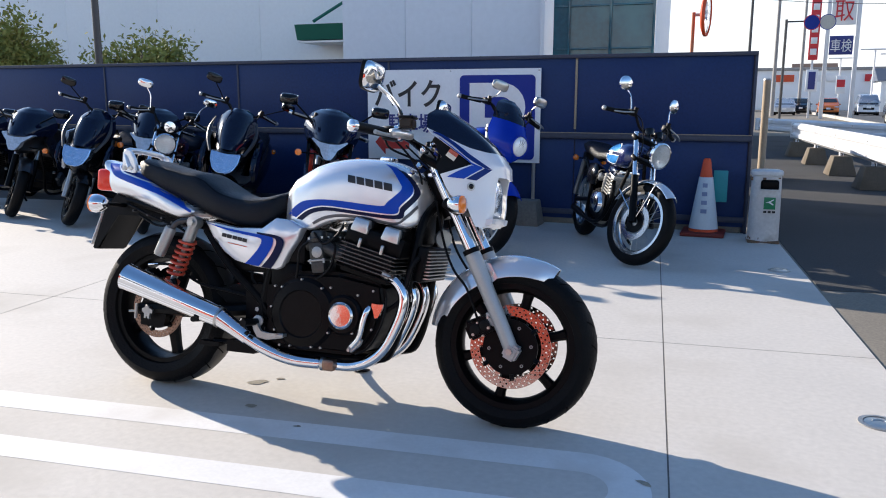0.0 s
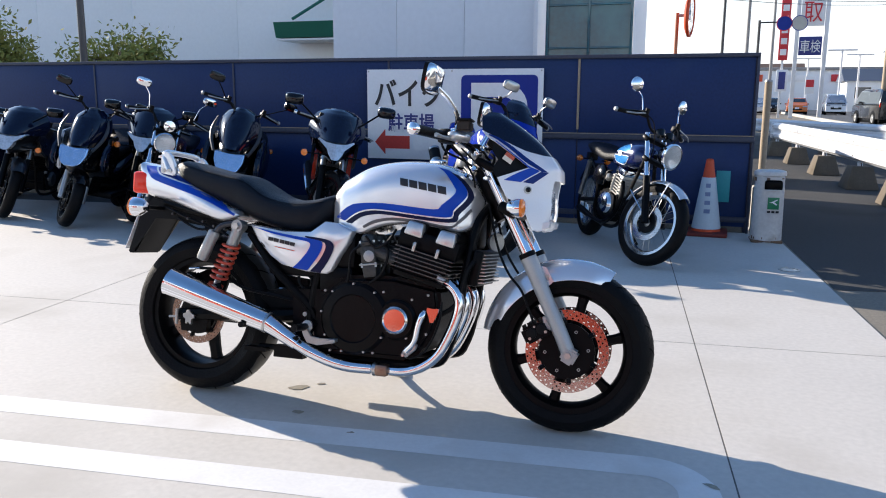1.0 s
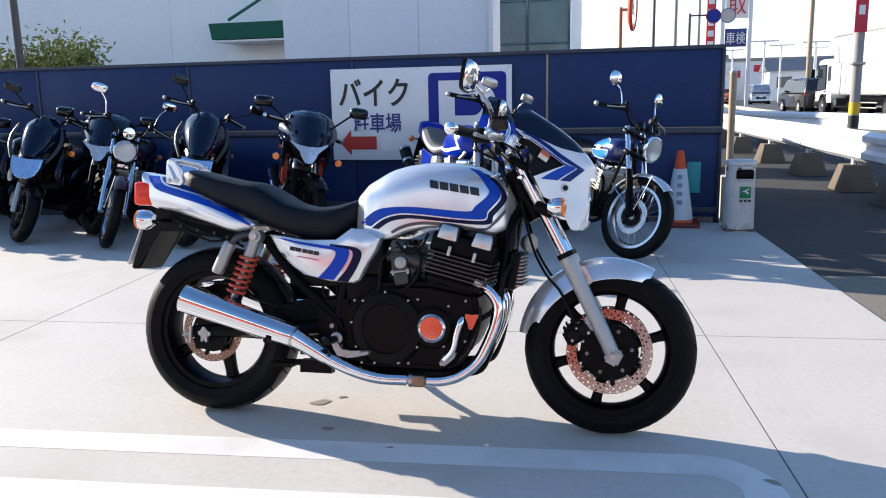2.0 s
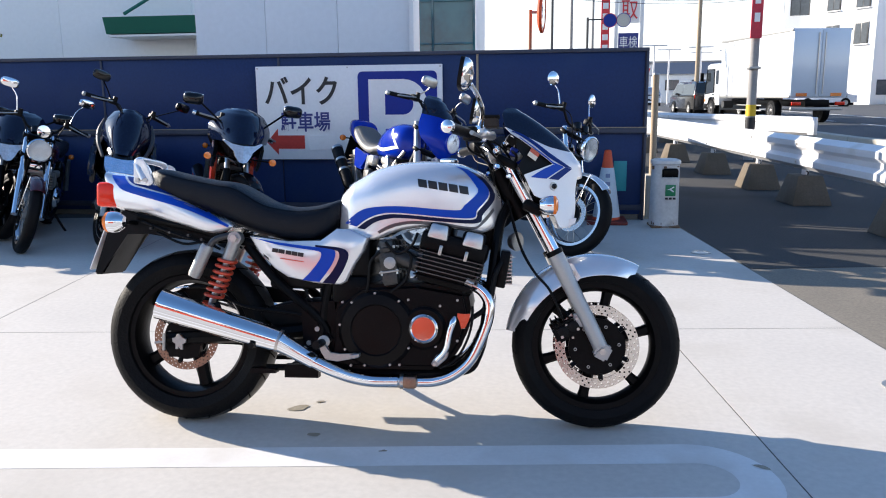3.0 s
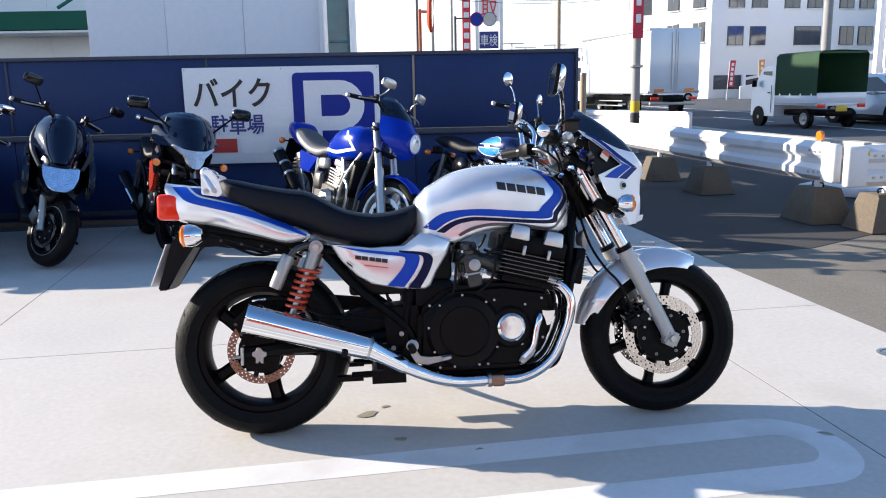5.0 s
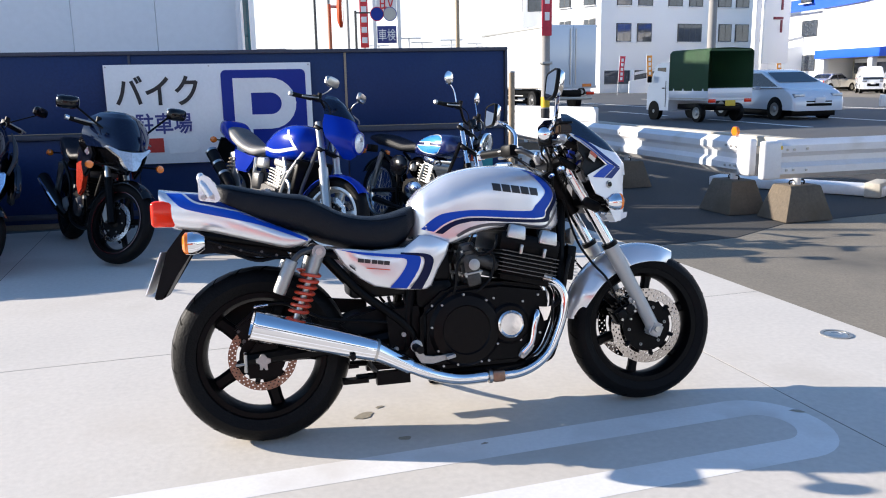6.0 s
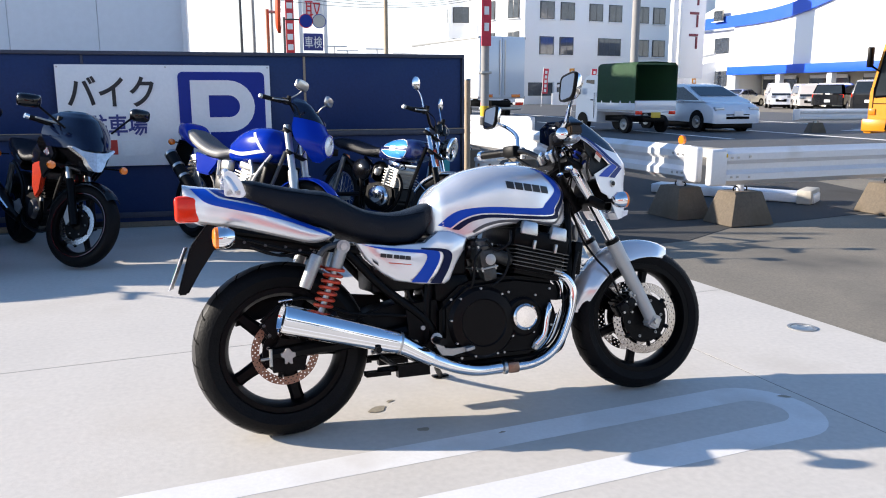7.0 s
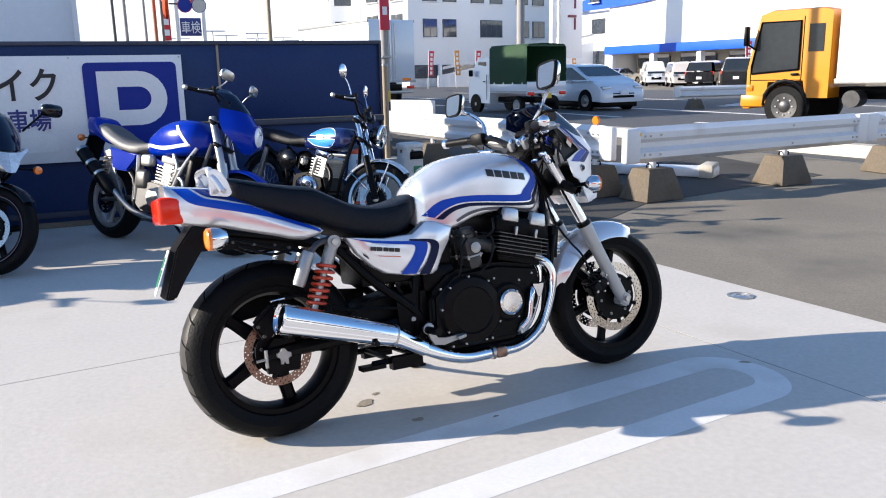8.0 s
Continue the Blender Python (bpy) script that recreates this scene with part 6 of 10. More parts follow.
        stripe([(1.21, 1.032), (1.258, 0.999), (1.308, 0.963), (1.327, 0.948), (1.362, 0.934)], [(1.21, 1.029), (1.258, 0.995), (1.309, 0.956), (1.328, 0.941), (1.356, 0.928)], BLUE, "bright blue stripe")
        stripe([(1.327, 0.939), (1.288, 0.919), (1.248, 0.893)], [(1.364, 0.931), (1.331, 0.909), (1.304, 0.8895)], BLUE, "bright blue stripe")
        # dark bracket with its label inside the opening
        bm = bmesh.new()
        inner = [(1.2, 1.028), (1.235, 1.006), (1.3, 0.962), (1.33, 0.938), (1.28, 0.912), (1.225, 0.893), (1.205, 0.93), (1.222, 0.965), (1.2, 0.995)]
        rings = [[bm.verts.new((x, s * (0.18 - 0.45 * (x - 1.226) - max(z - 0.96, 0) * 0.3 - d), z)) for x, z in inner] for d in (0.016, 0.024)]
        skin(bm, rings)
        bracket = part("inner_panel", bm, PLASTIC, b, "black inner fairing panel", 20)
        turned = pose(1.258, 0.156 * s, 0.972, 0, 32, -24 * s)
        part("warning_label", box_mesh((0, 0, 0), (0.036, 0.002, 0.03), 0, turned), LABEL_PALE, bracket, "cream warning label with a red head")
        part("label_head", box_mesh((0, 0, 0.008), (0.036, 0.0035, 0.014), 0, turned), LABEL, bracket, "faded red label head")
        o = Vector((1.328, -hull_side(1.328, 0.864), 0.864))
        o.y *= -s
        bm = bmesh.new()
        lathe(bm, [(0.015, 0.001), (0.0135, 0.005), (0.0, 0.005)], o, (0.45, s, 0), 18)
        bolt = part("fairing_bolt", bm, STEEL, b, "washer ring of the fairing bolt")
        bm = bmesh.new()
        lathe(bm, [(0.0095, 0.004), (0.0095, 0.008), (0.004, 0.009), (0.0, 0.006)], o, (0.45, s, 0), 14)
        part("bolt_head", bm, GLOSS_BLACK, bolt, "black bolt head")
        bm = bmesh.new()
        slab(bm, [(1.345, 0.745), (1.41, 0.755), (1.405, 0.735), (1.36, 0.718)], 0.05 * s, 0.11 * s)
        part("air_scoop", bm, WHITE_PAINT, b, "white lower lip")
        # stay, wiring and small fittings behind the fairing opening
        for p, q, r in (((1.16, 0.085, 0.93), (1.29, 0.1, 0.985), 0.008), ((1.175, 0.09, 0.995), (1.215, 0.1, 0.925), 0.011), ((1.19, 0.1, 1.01), (1.25, 0.09, 0.99), 0.009), ((1.2, 0.11, 0.965), (1.226, 0.112, 0.985), 0.013)):
            bm = bmesh.new()
            rod(bm, (p[0], p[1] * s, p[2]), (q[0], q[1] * s, q[2]), r, r * 0.8, 10)
            part("fairing_stay", bm, ALLOY, b, "bare alloy fairing stay")
        for k, pts in enumerate(([(1.17, 0.1, 1.0), (1.2, 0.125, 0.97), (1.19, 0.12, 0.93), (1.22, 0.1, 0.89)], [(1.2, 0.09, 1.02), (1.235, 0.115, 0.985), (1.23, 0.11, 0.93), (1.25, 0.09, 0.88)], [(1.16, 0.11, 0.96), (1.2, 0.12, 0.945), (1.23, 0.1, 0.96), (1.27, 0.08, 0.93)])):
            bm = bmesh.new()
            pipe(bm, [(x, y * s, z) for x, y, z in pts], 0.005, 7, 4)
            part("wire", bm, (PLASTIC, DARK_ALLOY, SIGN_BLUE)[k], b)
        part("connector", box_mesh((0, 0, 0), (0.028, 0.02, 0.03), 0.004, pose(1.19, 0.105 * s, 0.985, 0, 20, 0)), SIGN_BLUE, b, "blue wiring connector")
    # headlight: a recessed rounded glass between the two sides
    bm = bmesh.new()
    rings = []
    for x, k in ((1.37, 1.0), (1.385, 0.97), (1.397, 0.8), (1.403, 0.5), (1.405, 0.15)):
        r = []
        for i in range(32):
            a = 2 * math.pi * i / 32
            cs, sn = math.cos(a), math.sin(a)
            r.append(bm.verts.new((x - 0.08 * (k * 0.075 * sn if sn < 0 else 0), 0.078 * k * math.copysign(abs(cs) ** 0.55, cs), 0.826 + 0.074 * k * math.copysign(abs(sn) ** 0.55, sn))))
        rings.append(r)
    skin(bm, rings)
    hl = part("headlight", bm, SKY_LAMP, b, "broad headlight recessed in the fairing", 60)
    bm = bmesh.new()
    rings = []
    for x, k in ((1.355, 1.0), (1.387, 1.0), (1.387, 1.05), (1.355, 1.05)):
        r = []
        for i in range(32):
            a = 2 * math.pi * i / 32
            cs, sn = math.cos(a), math.sin(a)
            r.append(bm.verts.new((x, 0.078 * k * math.copysign(abs(cs) ** 0.55, cs), 0.826 + 0.075 * k * math.copysign(abs(sn) ** 0.55, sn))))
        rings.append(r)
    skin(bm, rings, loop=True)
    part("bezel", bm, CHROME, hl, "thin chrome headlight ring")
    bm = bmesh.new()
    rod(bm, (1.25, 0, 0.83), (1.375, 0, 0.83), 0.05, 0.074, 20)
    part("headlight_shell", bm, BLACK, b)
    for k, pts in enumerate(([(1.05, -0.2, 1.02), (1.10, -0.13, 0.95), (1.12, -0.07, 0.86), (1.05, -0.05, 0.74)], [(1.05, 0.2, 1.02), (1.12, 0.12, 0.93), (1.1, 0.06, 0.84), (0.98, 0.05, 0.72)], [(1.09, -0.18, 1.0), (1.16, -0.12, 0.93), (1.18, -0.06, 0.9), (1.16, 0.0, 0.8)])):
        bm = bmesh.new()
        pipe(bm, pts, 0.004 if k < 2 else 0.0032, 8)
        part("cable", bm, PLASTIC, b)
    return b


big_motorcycle()

# ---- the row of parked motorcycles along the fence ----
MAROON = stuff_of("maroon_paint", (0.06, 0.006, 0.008), 0.25, 0.2, 0.08, 5, 200, 0.01, coat=0.7)
VIVID_BLUE = stuff_of("vivid_blue_paint", (0.0003, 0.022, 0.32), 0.2, 0.0, 0.08, 5, 200, 0.01, coat=0.1, spec=0.22)
DEEP_BLUE = stuff_of("deep_blue_paint", (0.006, 0.014, 0.09), 0.22, 0.2, 0.08, 5, 200, 0.01, coat=0.8)
SKY_BLUE = stuff_of("light_blue_panel", (0.05, 0.3, 0.75), 0.25, 0.2, 0.08, 5, 200, 0.01, coat=0.8)
ORANGE_RED = stuff_of("orange_red_panel", (0.42, 0.028, 0.006), 0.25, 0.1, 0.08, 5, 200, 0.01, coat=0.5)
DARK_GREY = stuff_of("dark_grey_paint", (0.012, 0.012, 0.014), 0.3, 0.2, 0.1, 5, 200, 0.01, coat=0.6)
PARKED = "motorcycles parked along the fence"


def stand_at(fx, fy, heading, wheelbase, lean=9):
    """The pose of a bike whose front tyre touches the ground at (fx, fy)."""
    h = radians(heading)
    return pose(fx - wheelbase * math.cos(h), fy - wheelbase * math.sin(h), 0, 0, 0, heading) @ pose(0, 0, 0, -lean)


FRONT_END = ("front_wheel", "fork_tube", "fork_slider", "fork_yoke", "front_mudguard", "rim_stripe_front")
LAMPS = ("headlight", "headlight_shell", "headlight_rim", "cowl", "screen")
BARS = ("headlight", "headlight_shell", "headlight_rim", "instrument", "handlebar", "grip", "lever", "switch_box", "bar_end", "reservoir", "cable", "mirror", "cowl", "screen")


def steer(b, wb, angle, names):
    """Turns the front end of a bike about its steering axis."""
    p, axis = Vector((wb - 0.2, 0, 0.75)), Vector((-0.41, 0, 0.91))
    m = Matrix.Translation(p) @ Matrix.Rotation(radians(angle), 4, axis) @ Matrix.Translation(-p)
    for o in b.children:
        if o.name.split(".")[0] in names:
            o.matrix_basis = m


RIM = stuff_of("chrome_rim", (0.5, 0.5, 0.5), 0.16, 1, 0.1, 8, 90, 0.03)


def wire_wheel(parent, name, c, r, w, rim_r, disc=True):
    bm = rim_mesh(c, rim_r, w * 0.8, 40)
    wheel = part(name, bm, RIM, parent, "chrome wire-spoked wheel")
    part("tyre", tyre_mesh(c, r, w, rim_r + 0.006, 48), RUBBER, wheel, "black tyre")
    bm = bmesh.new()
    lathe(bm, [(0.02, -0.06), (0.035, -0.05), (0.04, 0), (0.035, 0.05), (0.02, 0.06)], c, (0, 1, 0), 18)
    part("hub", bm, ALLOY, wheel)
    for k in range(24):
        a = 2 * math.pi * k / 24
        o = a + (0.5 if k % 2 else -0.5)
        bm = bmesh.new()
        rod(bm, (c[0] + 0.035 * math.cos(o), c[1] + (0.03 if k % 4 < 2 else -0.03), c[2] + 0.035 * math.sin(o)), (c[0] + (rim_r - 0.02) * math.cos(a), c[1], c[2] + (rim_r - 0.02) * math.sin(a)), 0.0018, n=4)
        part("spoke", bm, STEEL, wheel, smooth=0)
    if disc:
        cc = (c[0], c[1] - 0.06, c[2])
        part("brake_disc", disc_mesh(cc, 0.092, 0.13, 0.005, 30, 3), DISC, wheel, "drilled brake disc", smooth=0)
        bm = bmesh.new()
        lathe(bm, [(0.03, -0.005), (0.078, -0.003), (0.078, 0.003), (0.03, 0.005)], cc, (0, 1, 0), 20, loop=True)
        part("disc_carrier", bm, BLACK, wheel)
    return wheel


def arch(parent, c, r, w, a0, a1, material, name="front_mudguard", label=""):
    bm = bmesh.new()
    rings = []
    for i in range(15):
        a = radians(a0 + (a1 - a0) * i / 14)
        line = []
        for d in (0.0, -0.004):
            row = []
            for k in range(7):
                t = -1 + k / 3
                rr = r - 0.03 * abs(t) ** 2.2 + d
                row.append((c[0] + rr * math.cos(a), w * t, c[2] + rr * math.sin(a)))
            line += row if d == 0 else row[::-1]
        rings.append([bm.verts.new(p) for p in line])
    skin(bm, rings)
    return part(name, bm, material, parent, label)


def bar_and_mirrors(b, x, z, span, mirror, bar_mat=BLACK, shell=CHROME, round_glass=False, stem=True, rise=0.06):
    mx, my, mz = mirror
    bm = bmesh.new()
    pipe(bm, [(x - 0.10, -span, z + rise * 0.6), (x - 0.03, -span * 0.55, z + rise), (x, -0.09, z), (x, 0.09, z), (x - 0.03, span * 0.55, z + rise), (x - 0.10, span, z + rise * 0.6)], 0.011, 8, 5)
    part("handlebar", bm, bar_mat, b)
    for s in (-1, 1):
        bm = bmesh.new()
        rod(bm, (x - 0.115, (span + 0.03) * s, z + rise * 0.55), (x - 0.06, (span - 0.12) * s, z + rise * 0.8), 0.017, n=10)
        part("grip", bm, PLASTIC, b)
        bm = bmesh.new()
        lathe(bm, [(0.012, 0.0), (0.018, 0.004), (0.018, 0.02), (0.01, 0.026), (0.0, 0.026)], (x - 0.116, (span + 0.032) * s, z + rise * 0.55), (-0.33, 0.94 * s, -0.1), 12)
        part("bar_end", bm, ALLOY, b, "bare alloy bar end")
        bm = bmesh.new()
        rod(bm, (x - 0.02, (span - 0.16) * s, z + rise), (x - 0.02, (span - 0.16) * s, z + rise + 0.04), 0.018, n=10)
        part("reservoir", bm, PLASTIC, b)
        bm = bmesh.new()
        pipe(bm, [(x - 0.02, (span - 0.17) * s, z + rise), (x + 0.05, (span - 0.2) * s, z + rise * 0.4), (x + 0.07, 0.08 * s, z - 0.12), (x + 0.04, 0.04 * s, z - 0.28)], 0.0045, 6, 4)
        part("cable", bm, PLASTIC, b)
        bm = bmesh.new()
        pipe(bm, [(x - 0.01, (span - 0.14) * s, z + rise), (x + 0.005, (span - 0.05) * s, z + rise * 0.7), (x - 0.03, (span + 0.02) * s, z + rise * 0.5)], 0.006, 6, 3)
        part("lever", bm, ALLOY, b)
        part("switch_box", box_mesh((x - 0.035, (span - 0.15) * s, z + rise * 0.95), (0.05, 0.06, 0.045), 0.008), PLASTIC, b)
        bm = bmesh.new()
        pipe(bm, [(x - 0.035, (span - 0.14) * s, z + rise), ((x - 0.035) * 0.45 + mx * 0.55, (span * 0.4 - 0.056 + my * 0.6 - 0.03) * s, z * 0.4 + rise + mz * 0.6 - 0.06), (mx, (my - 0.02) * s, mz - 0.03)], 0.005, 8, 4)
        mir = part("mirror", bm, shell if stem else BLACK, b, "rear-view mirror")
        bm = bmesh.new()
        if round_glass:
            lathe(bm, [(0.0, 0.02), (0.03, 0.018), (0.052, 0.006), (0.054, -0.004), (0.05, -0.006)], (mx, my * s, mz), (1, 0.15 * s, 0.1), 20)
        else:
            m = pose(mx, my * s, mz, 0, 6, 10 * s)
            rings = []
            for d, k in ((0.022, 0.4), (0.014, 0.85), (0.0, 1.0), (-0.012, 0.97)):
                r = []
                for i in range(16):
                    t = 2 * math.pi * i / 16
                    cs, sn = math.cos(t), math.sin(t)
                    r.append(bm.verts.new(m @ Vector((d, 0.068 * k * math.copysign(abs(cs) ** 0.6, cs), 0.038 * k * math.copysign(abs(sn) ** 0.6, sn)))))
                rings.append(r)
            skin(bm, rings)
        part("shell", bm, shell, mir)
        bm = bmesh.new()
        lathe(bm, [(0.0, 0.0), (0.042, 0.0), (0.042, 0.001), (0.0, 0.001)], (mx - (0.0075 if round_glass else 0.014), my * s, mz), (-1, -0.15 * s, -0.1), 16)
        if not round_glass:
            for v in bm.verts:
                v.co.z = mz + (v.co.z - mz) * 0.72
                v.co.y = my * s + (v.co.y - my * s) * 1.35
        part("glass", bm, MIRROR, mir, "mirror glass")


def fork_pair(b, wb, top, low, tube, slider, r=0.02):
    for s in (-1, 1):
        y = 0.095 * s
        mid = Vector(top) * 0.48 + Vector(low) * 0.52
        bm = bmesh.new()
        rod(bm, (top[0], y, top[2]), (mid.x, y, mid.z), r, n=12)
        part("fork_tube", bm, tube, b)
        bm = bmesh.new()
        rod(bm, (mid.x - 0.005, y, mid.z + 0.015), (low[0], y, low[2] - 0.01), r * 1.35, n=12)
        part("fork_slider", bm, slider, b)
    for k in (0.06, 0.3):
        p = Vector(top) + (Vector(low) - Vector(top)) * k
        part("fork_yoke", box_mesh((0, 0, 0), (0.06, 0.25, 0.035), 0.01, pose(p.x, 0, p.z, 0, 26, 0)), BLACK, b)


def signals(b, front, rear):
    for (x, y, z), way in [p for p in ((front, 1), (rear, -1)) if p[0]]:
        for s in (-1, 1):
            bm = bmesh.new()
            lathe(bm, [(0.0, -0.03), (0.024, -0.02), (0.03, 0.0), (0.026, 0.016), (0.0, 0.022)], (x, y * s, z), (way, 0, 0), 14)
            part("turn_signal", bm, AMBER, b, "amber turn signal")
            bm = bmesh.new()
            rod(bm, (x - 0.01 * way, y * s, z), (x - 0.03 * way, 0.07 * s, z + 0.005), 0.007, n=6)
            part("signal_stem", bm, BLACK, b)


def motor(b, x, z, fins=BLACK, case=BLACK, shine=ALLOY, w=0.17):
    bm = bmesh.new()
    slab(bm, [(x - 0.24, z - 0.12), (x - 0.16, z - 0.17), (x + 0.12, z - 0.17), (x + 0.18, z - 0.08), (x + 0.14, z + 0.05), (x - 0.05, z + 0.08), (x - 0.22, z + 0.05)], -w * 0.75, w * 0.75)
    bmesh.ops.bevel(bm, geom=bm.edges[:], offset=0.018, segments=2, affect="EDGES")
    e = part("engine", bm, case, b, "finned engine")
    for s in (-1, 1):
        bm = bmesh.new()
        lathe(bm, [(0.08, w * 0.55), (0.08, w * 0.78), (0.065, w * 0.92), (0.0, w * 0.94)], (x + 0.02, 0, z - 0.05), (0, s, 0), 24)
        part("side_cover", bm, shine, e, "bright round engine cover")
    T = pose(x + 0.06, 0, z + 0.05, 0, 10, 0)
    part("cylinder", box_mesh((0, 0, 0.08), (0.13, w * 1.1, 0.16), 0.01, T), fins, e)
    for k in range(6):
        part("cooling_fin", box_mesh((0, 0, 0.012 + 0.024 * k), (0.17, w * 1.4, 0.008), 0.0, T), fins, e)
    part("cylinder_head", box_mesh((0, 0, 0.185), (0.16, w * 1.25, 0.06), 0.016, T), shine, e)
    return e


def frame_lines(b, wb, material=BLACK):
    for s in (-1, 1):
        bm = bmesh.new()
        pipe(bm, [(wb - 0.27, 0.03 * s, 0.80), (wb - 0.33, 0.09 * s, 0.5), (wb - 0.42, 0.11 * s, 0.22), (0.45, 0.12 * s, 0.22), (0.38, 0.12 * s, 0.5), (0.1, 0.12 * s, 0.68)], 0.015, 8, 5)
        part("frame_tube", bm, material, b)
        bm = bmesh.new()
        rod(bm, (0.0, 0.11 * s, 0.31), (0.45, 0.1 * s, 0.36), 0.02, n=8)
        part("swing_arm", bm, material, b)
        bm = bmesh.new()
        rod(bm, (0.03, 0.14 * s, 0.36), (0.14, 0.14 * s, 0.66), 0.024, n=10)
        part("rear_shock", bm, STEEL, b)


def stand_leg(b):
    bm = bmesh.new()
    pipe(bm, [(0.55, 0.12, 0.2), (0.57, 0.2, 0.1), (0.58, 0.245, 0.045)], 0.011, 8, 3)
    part("side_stand", bm, BLACK, b)


def classic(m, label, paint, flash, wb=1.37, mirror=(1.0, 0.27, 1.235), round_glass=True, tank_flash=True, rake=0.0, turn=27):
    """An upright motorcycle with a round headlight and wire wheels."""
    b = thing("motorcycle", label, "motorcycle", m, PARKED)
    fx = wb + rake
    wire_wheel(b, "front_wheel", (fx, 0, 0.305), 0.305, 0.095, 0.228)
    wire_wheel(b, "rear_wheel", (0, 0, 0.305), 0.305, 0.12, 0.22, False)
    top, low = (wb - 0.27, 0, 0.93), (fx + 0.01, 0, 0.31)
    fork_pair(b, wb, top, low, CHROME, CHROME if rake else BLACK)
    arch(b, (fx, 0, 0.305), 0.33, 0.055, 158, 48, paint if rake else SILVER, label="front mudguard")
    for s in (-1, 1):
        for tip in ((-0.27, 0.5), (0.06, 0.62)):
            bm = bmesh.new()
            rod(bm, (fx, 0.075 * s, 0.32), (fx + tip[0], 0.056 * s, tip[1]), 0.005, n=6)
            part("mudguard_stay", bm, CHROME, b)
    arch(b, (0, 0, 0.305), 0.34, 0.075, 150, 20, GLOSS_BLACK, "rear_mudguard")
    bm = bmesh.new()
    c = (wb - 0.06, 0, 0.81)
    lathe(bm, [(0.03, -0.1), (0.05, -0.09), (0.08, -0.04), (0.088, 0.0), (0.088, 0.01), (0.086, 0.01), (0.086, 0.0), (0.077, -0.038), (0.048, -0.085), (0.03, -0.09)], c, (1, 0, -0.05), 28, loop=True)
    hl = part("headlight_shell", bm, GLOSS_BLACK, b, "round black headlight shell")
    lamp(b, (c[0] + 0.01, 0, c[2]), 0.086, (1, 0, -0.05))
    bm = bmesh.new()
    lathe(bm, [(0.096, -0.004), (0.097, 0.012), (0.088, 0.018), (0.086, 0.008)], c, (1, 0, -0.05), 28, loop=True)
    part("rim", bm, CHROME, hl, "chrome rim")
    for s in (-1, 1):
        bm = bmesh.new()
        lathe(bm, [(0.03, -0.04), (0.038, 0.0), (0.036, 0.008), (0.0, 0.01)], (wb - 0.2, 0.05 * s, 0.965), (-0.5, 0, 0.85), 18)
        part("instrument", bm, GLOSS_BLACK, b, "small black instrument")
    bar_and_mirrors(b, wb - 0.25, 0.96, 0.34, mirror, round_glass=round_glass, rise=0.09)
    rows = rounded([(0.52, 0.06, 0.68, 0.76), (0.58, 0.1, 0.665, 0.80), (0.72, 0.125, 0.66, 0.845), (0.9, 0.13, 0.665, 0.865), (1.02, 0.105, 0.69, 0.85), (1.08, 0.05, 0.73, 0.80)], 4)
    tank = part("fuel_tank", tank_shape(rows, 28, 2.4, 4), paint, b, "glossy fuel tank", 60)
    surf = lambda x, z: side_of(rows, 2.4, x, z, 4)
    if tank_flash:
        for e0, e1, c0, c1 in (([(0.64, 0.79), (0.72, 0.83), (0.84, 0.845), (0.93, 0.83), (0.965, 0.79)], [(0.64, 0.783), (0.72, 0.783), (0.84, 0.785), (0.93, 0.785), (0.965, 0.785)], 0.006, -0.005), ([(0.62, 0.75), (0.72, 0.752), (0.84, 0.754), (0.93, 0.754), (0.96, 0.752)], [(0.62, 0.745), (0.72, 0.705), (0.84, 0.692), (0.92, 0.7), (0.96, 0.745)], 0.005, -0.006)):
            pair("flash_edge", ribbon([(x, z + c0) for x, z in e0], [(x, z + c1) for x, z in e1], surf, 0.0016, 24, 3), SIGN_WHITE, tank, "white outline")
            pair("flash", ribbon(e0, e1, surf, 0.0026, 24, 3), flash, tank, "light blue half panel")
        pair("flash_centre", ribbon([(0.745, 0.787), (0.83, 0.789)], [(0.745, 0.748), (0.83, 0.75)], surf, 0.0034, 8, 2), SIGN_WHITE, tank, "white centre of the badge")
    srows = rounded([(-0.16, 0.09, 0.76, 0.81), (0.0, 0.12, 0.72, 0.83), (0.2, 0.125, 0.70, 0.80), (0.4, 0.12, 0.68, 0.765), (0.55, 0.08, 0.69, 0.775)], 4)
    part("seat", tank_shape(srows, 24, 3.2), SEAT, b, "black seat", 60)
    holder = part("tail_light", box_mesh((-0.25, 0, 0.69), (0.07, 0.09, 0.07), 0.012), PLASTIC, b, "black tail light holder")
    part("lens", box_mesh((-0.29, 0, 0.69), (0.012, 0.08, 0.06), 0.004), RED_LENS, holder, "red lens")
    pair("seat_strip", ribbon([(0.0, 0.735), (0.2, 0.715), (0.4, 0.695), (0.52, 0.705)], [(0.0, 0.725), (0.2, 0.705), (0.4, 0.685), (0.52, 0.695)], lambda x, z: side_of(srows, 3.2, x, z), 0.004, 20, 1), CHROME, b, "bright strip along the seat")
    for s in (-1, 1):
        bm = bmesh.new()
        ball(bm, (0.36, 0.105 * s, 0.56), (0.13, 0.045, 0.1), 20, 10)
        part("side_panel", bm, GLOSS_BLACK, b, "round glossy black side panel", 60)
    motor(b, 0.70, 0.40, ALLOY, BLACK, CHROME)
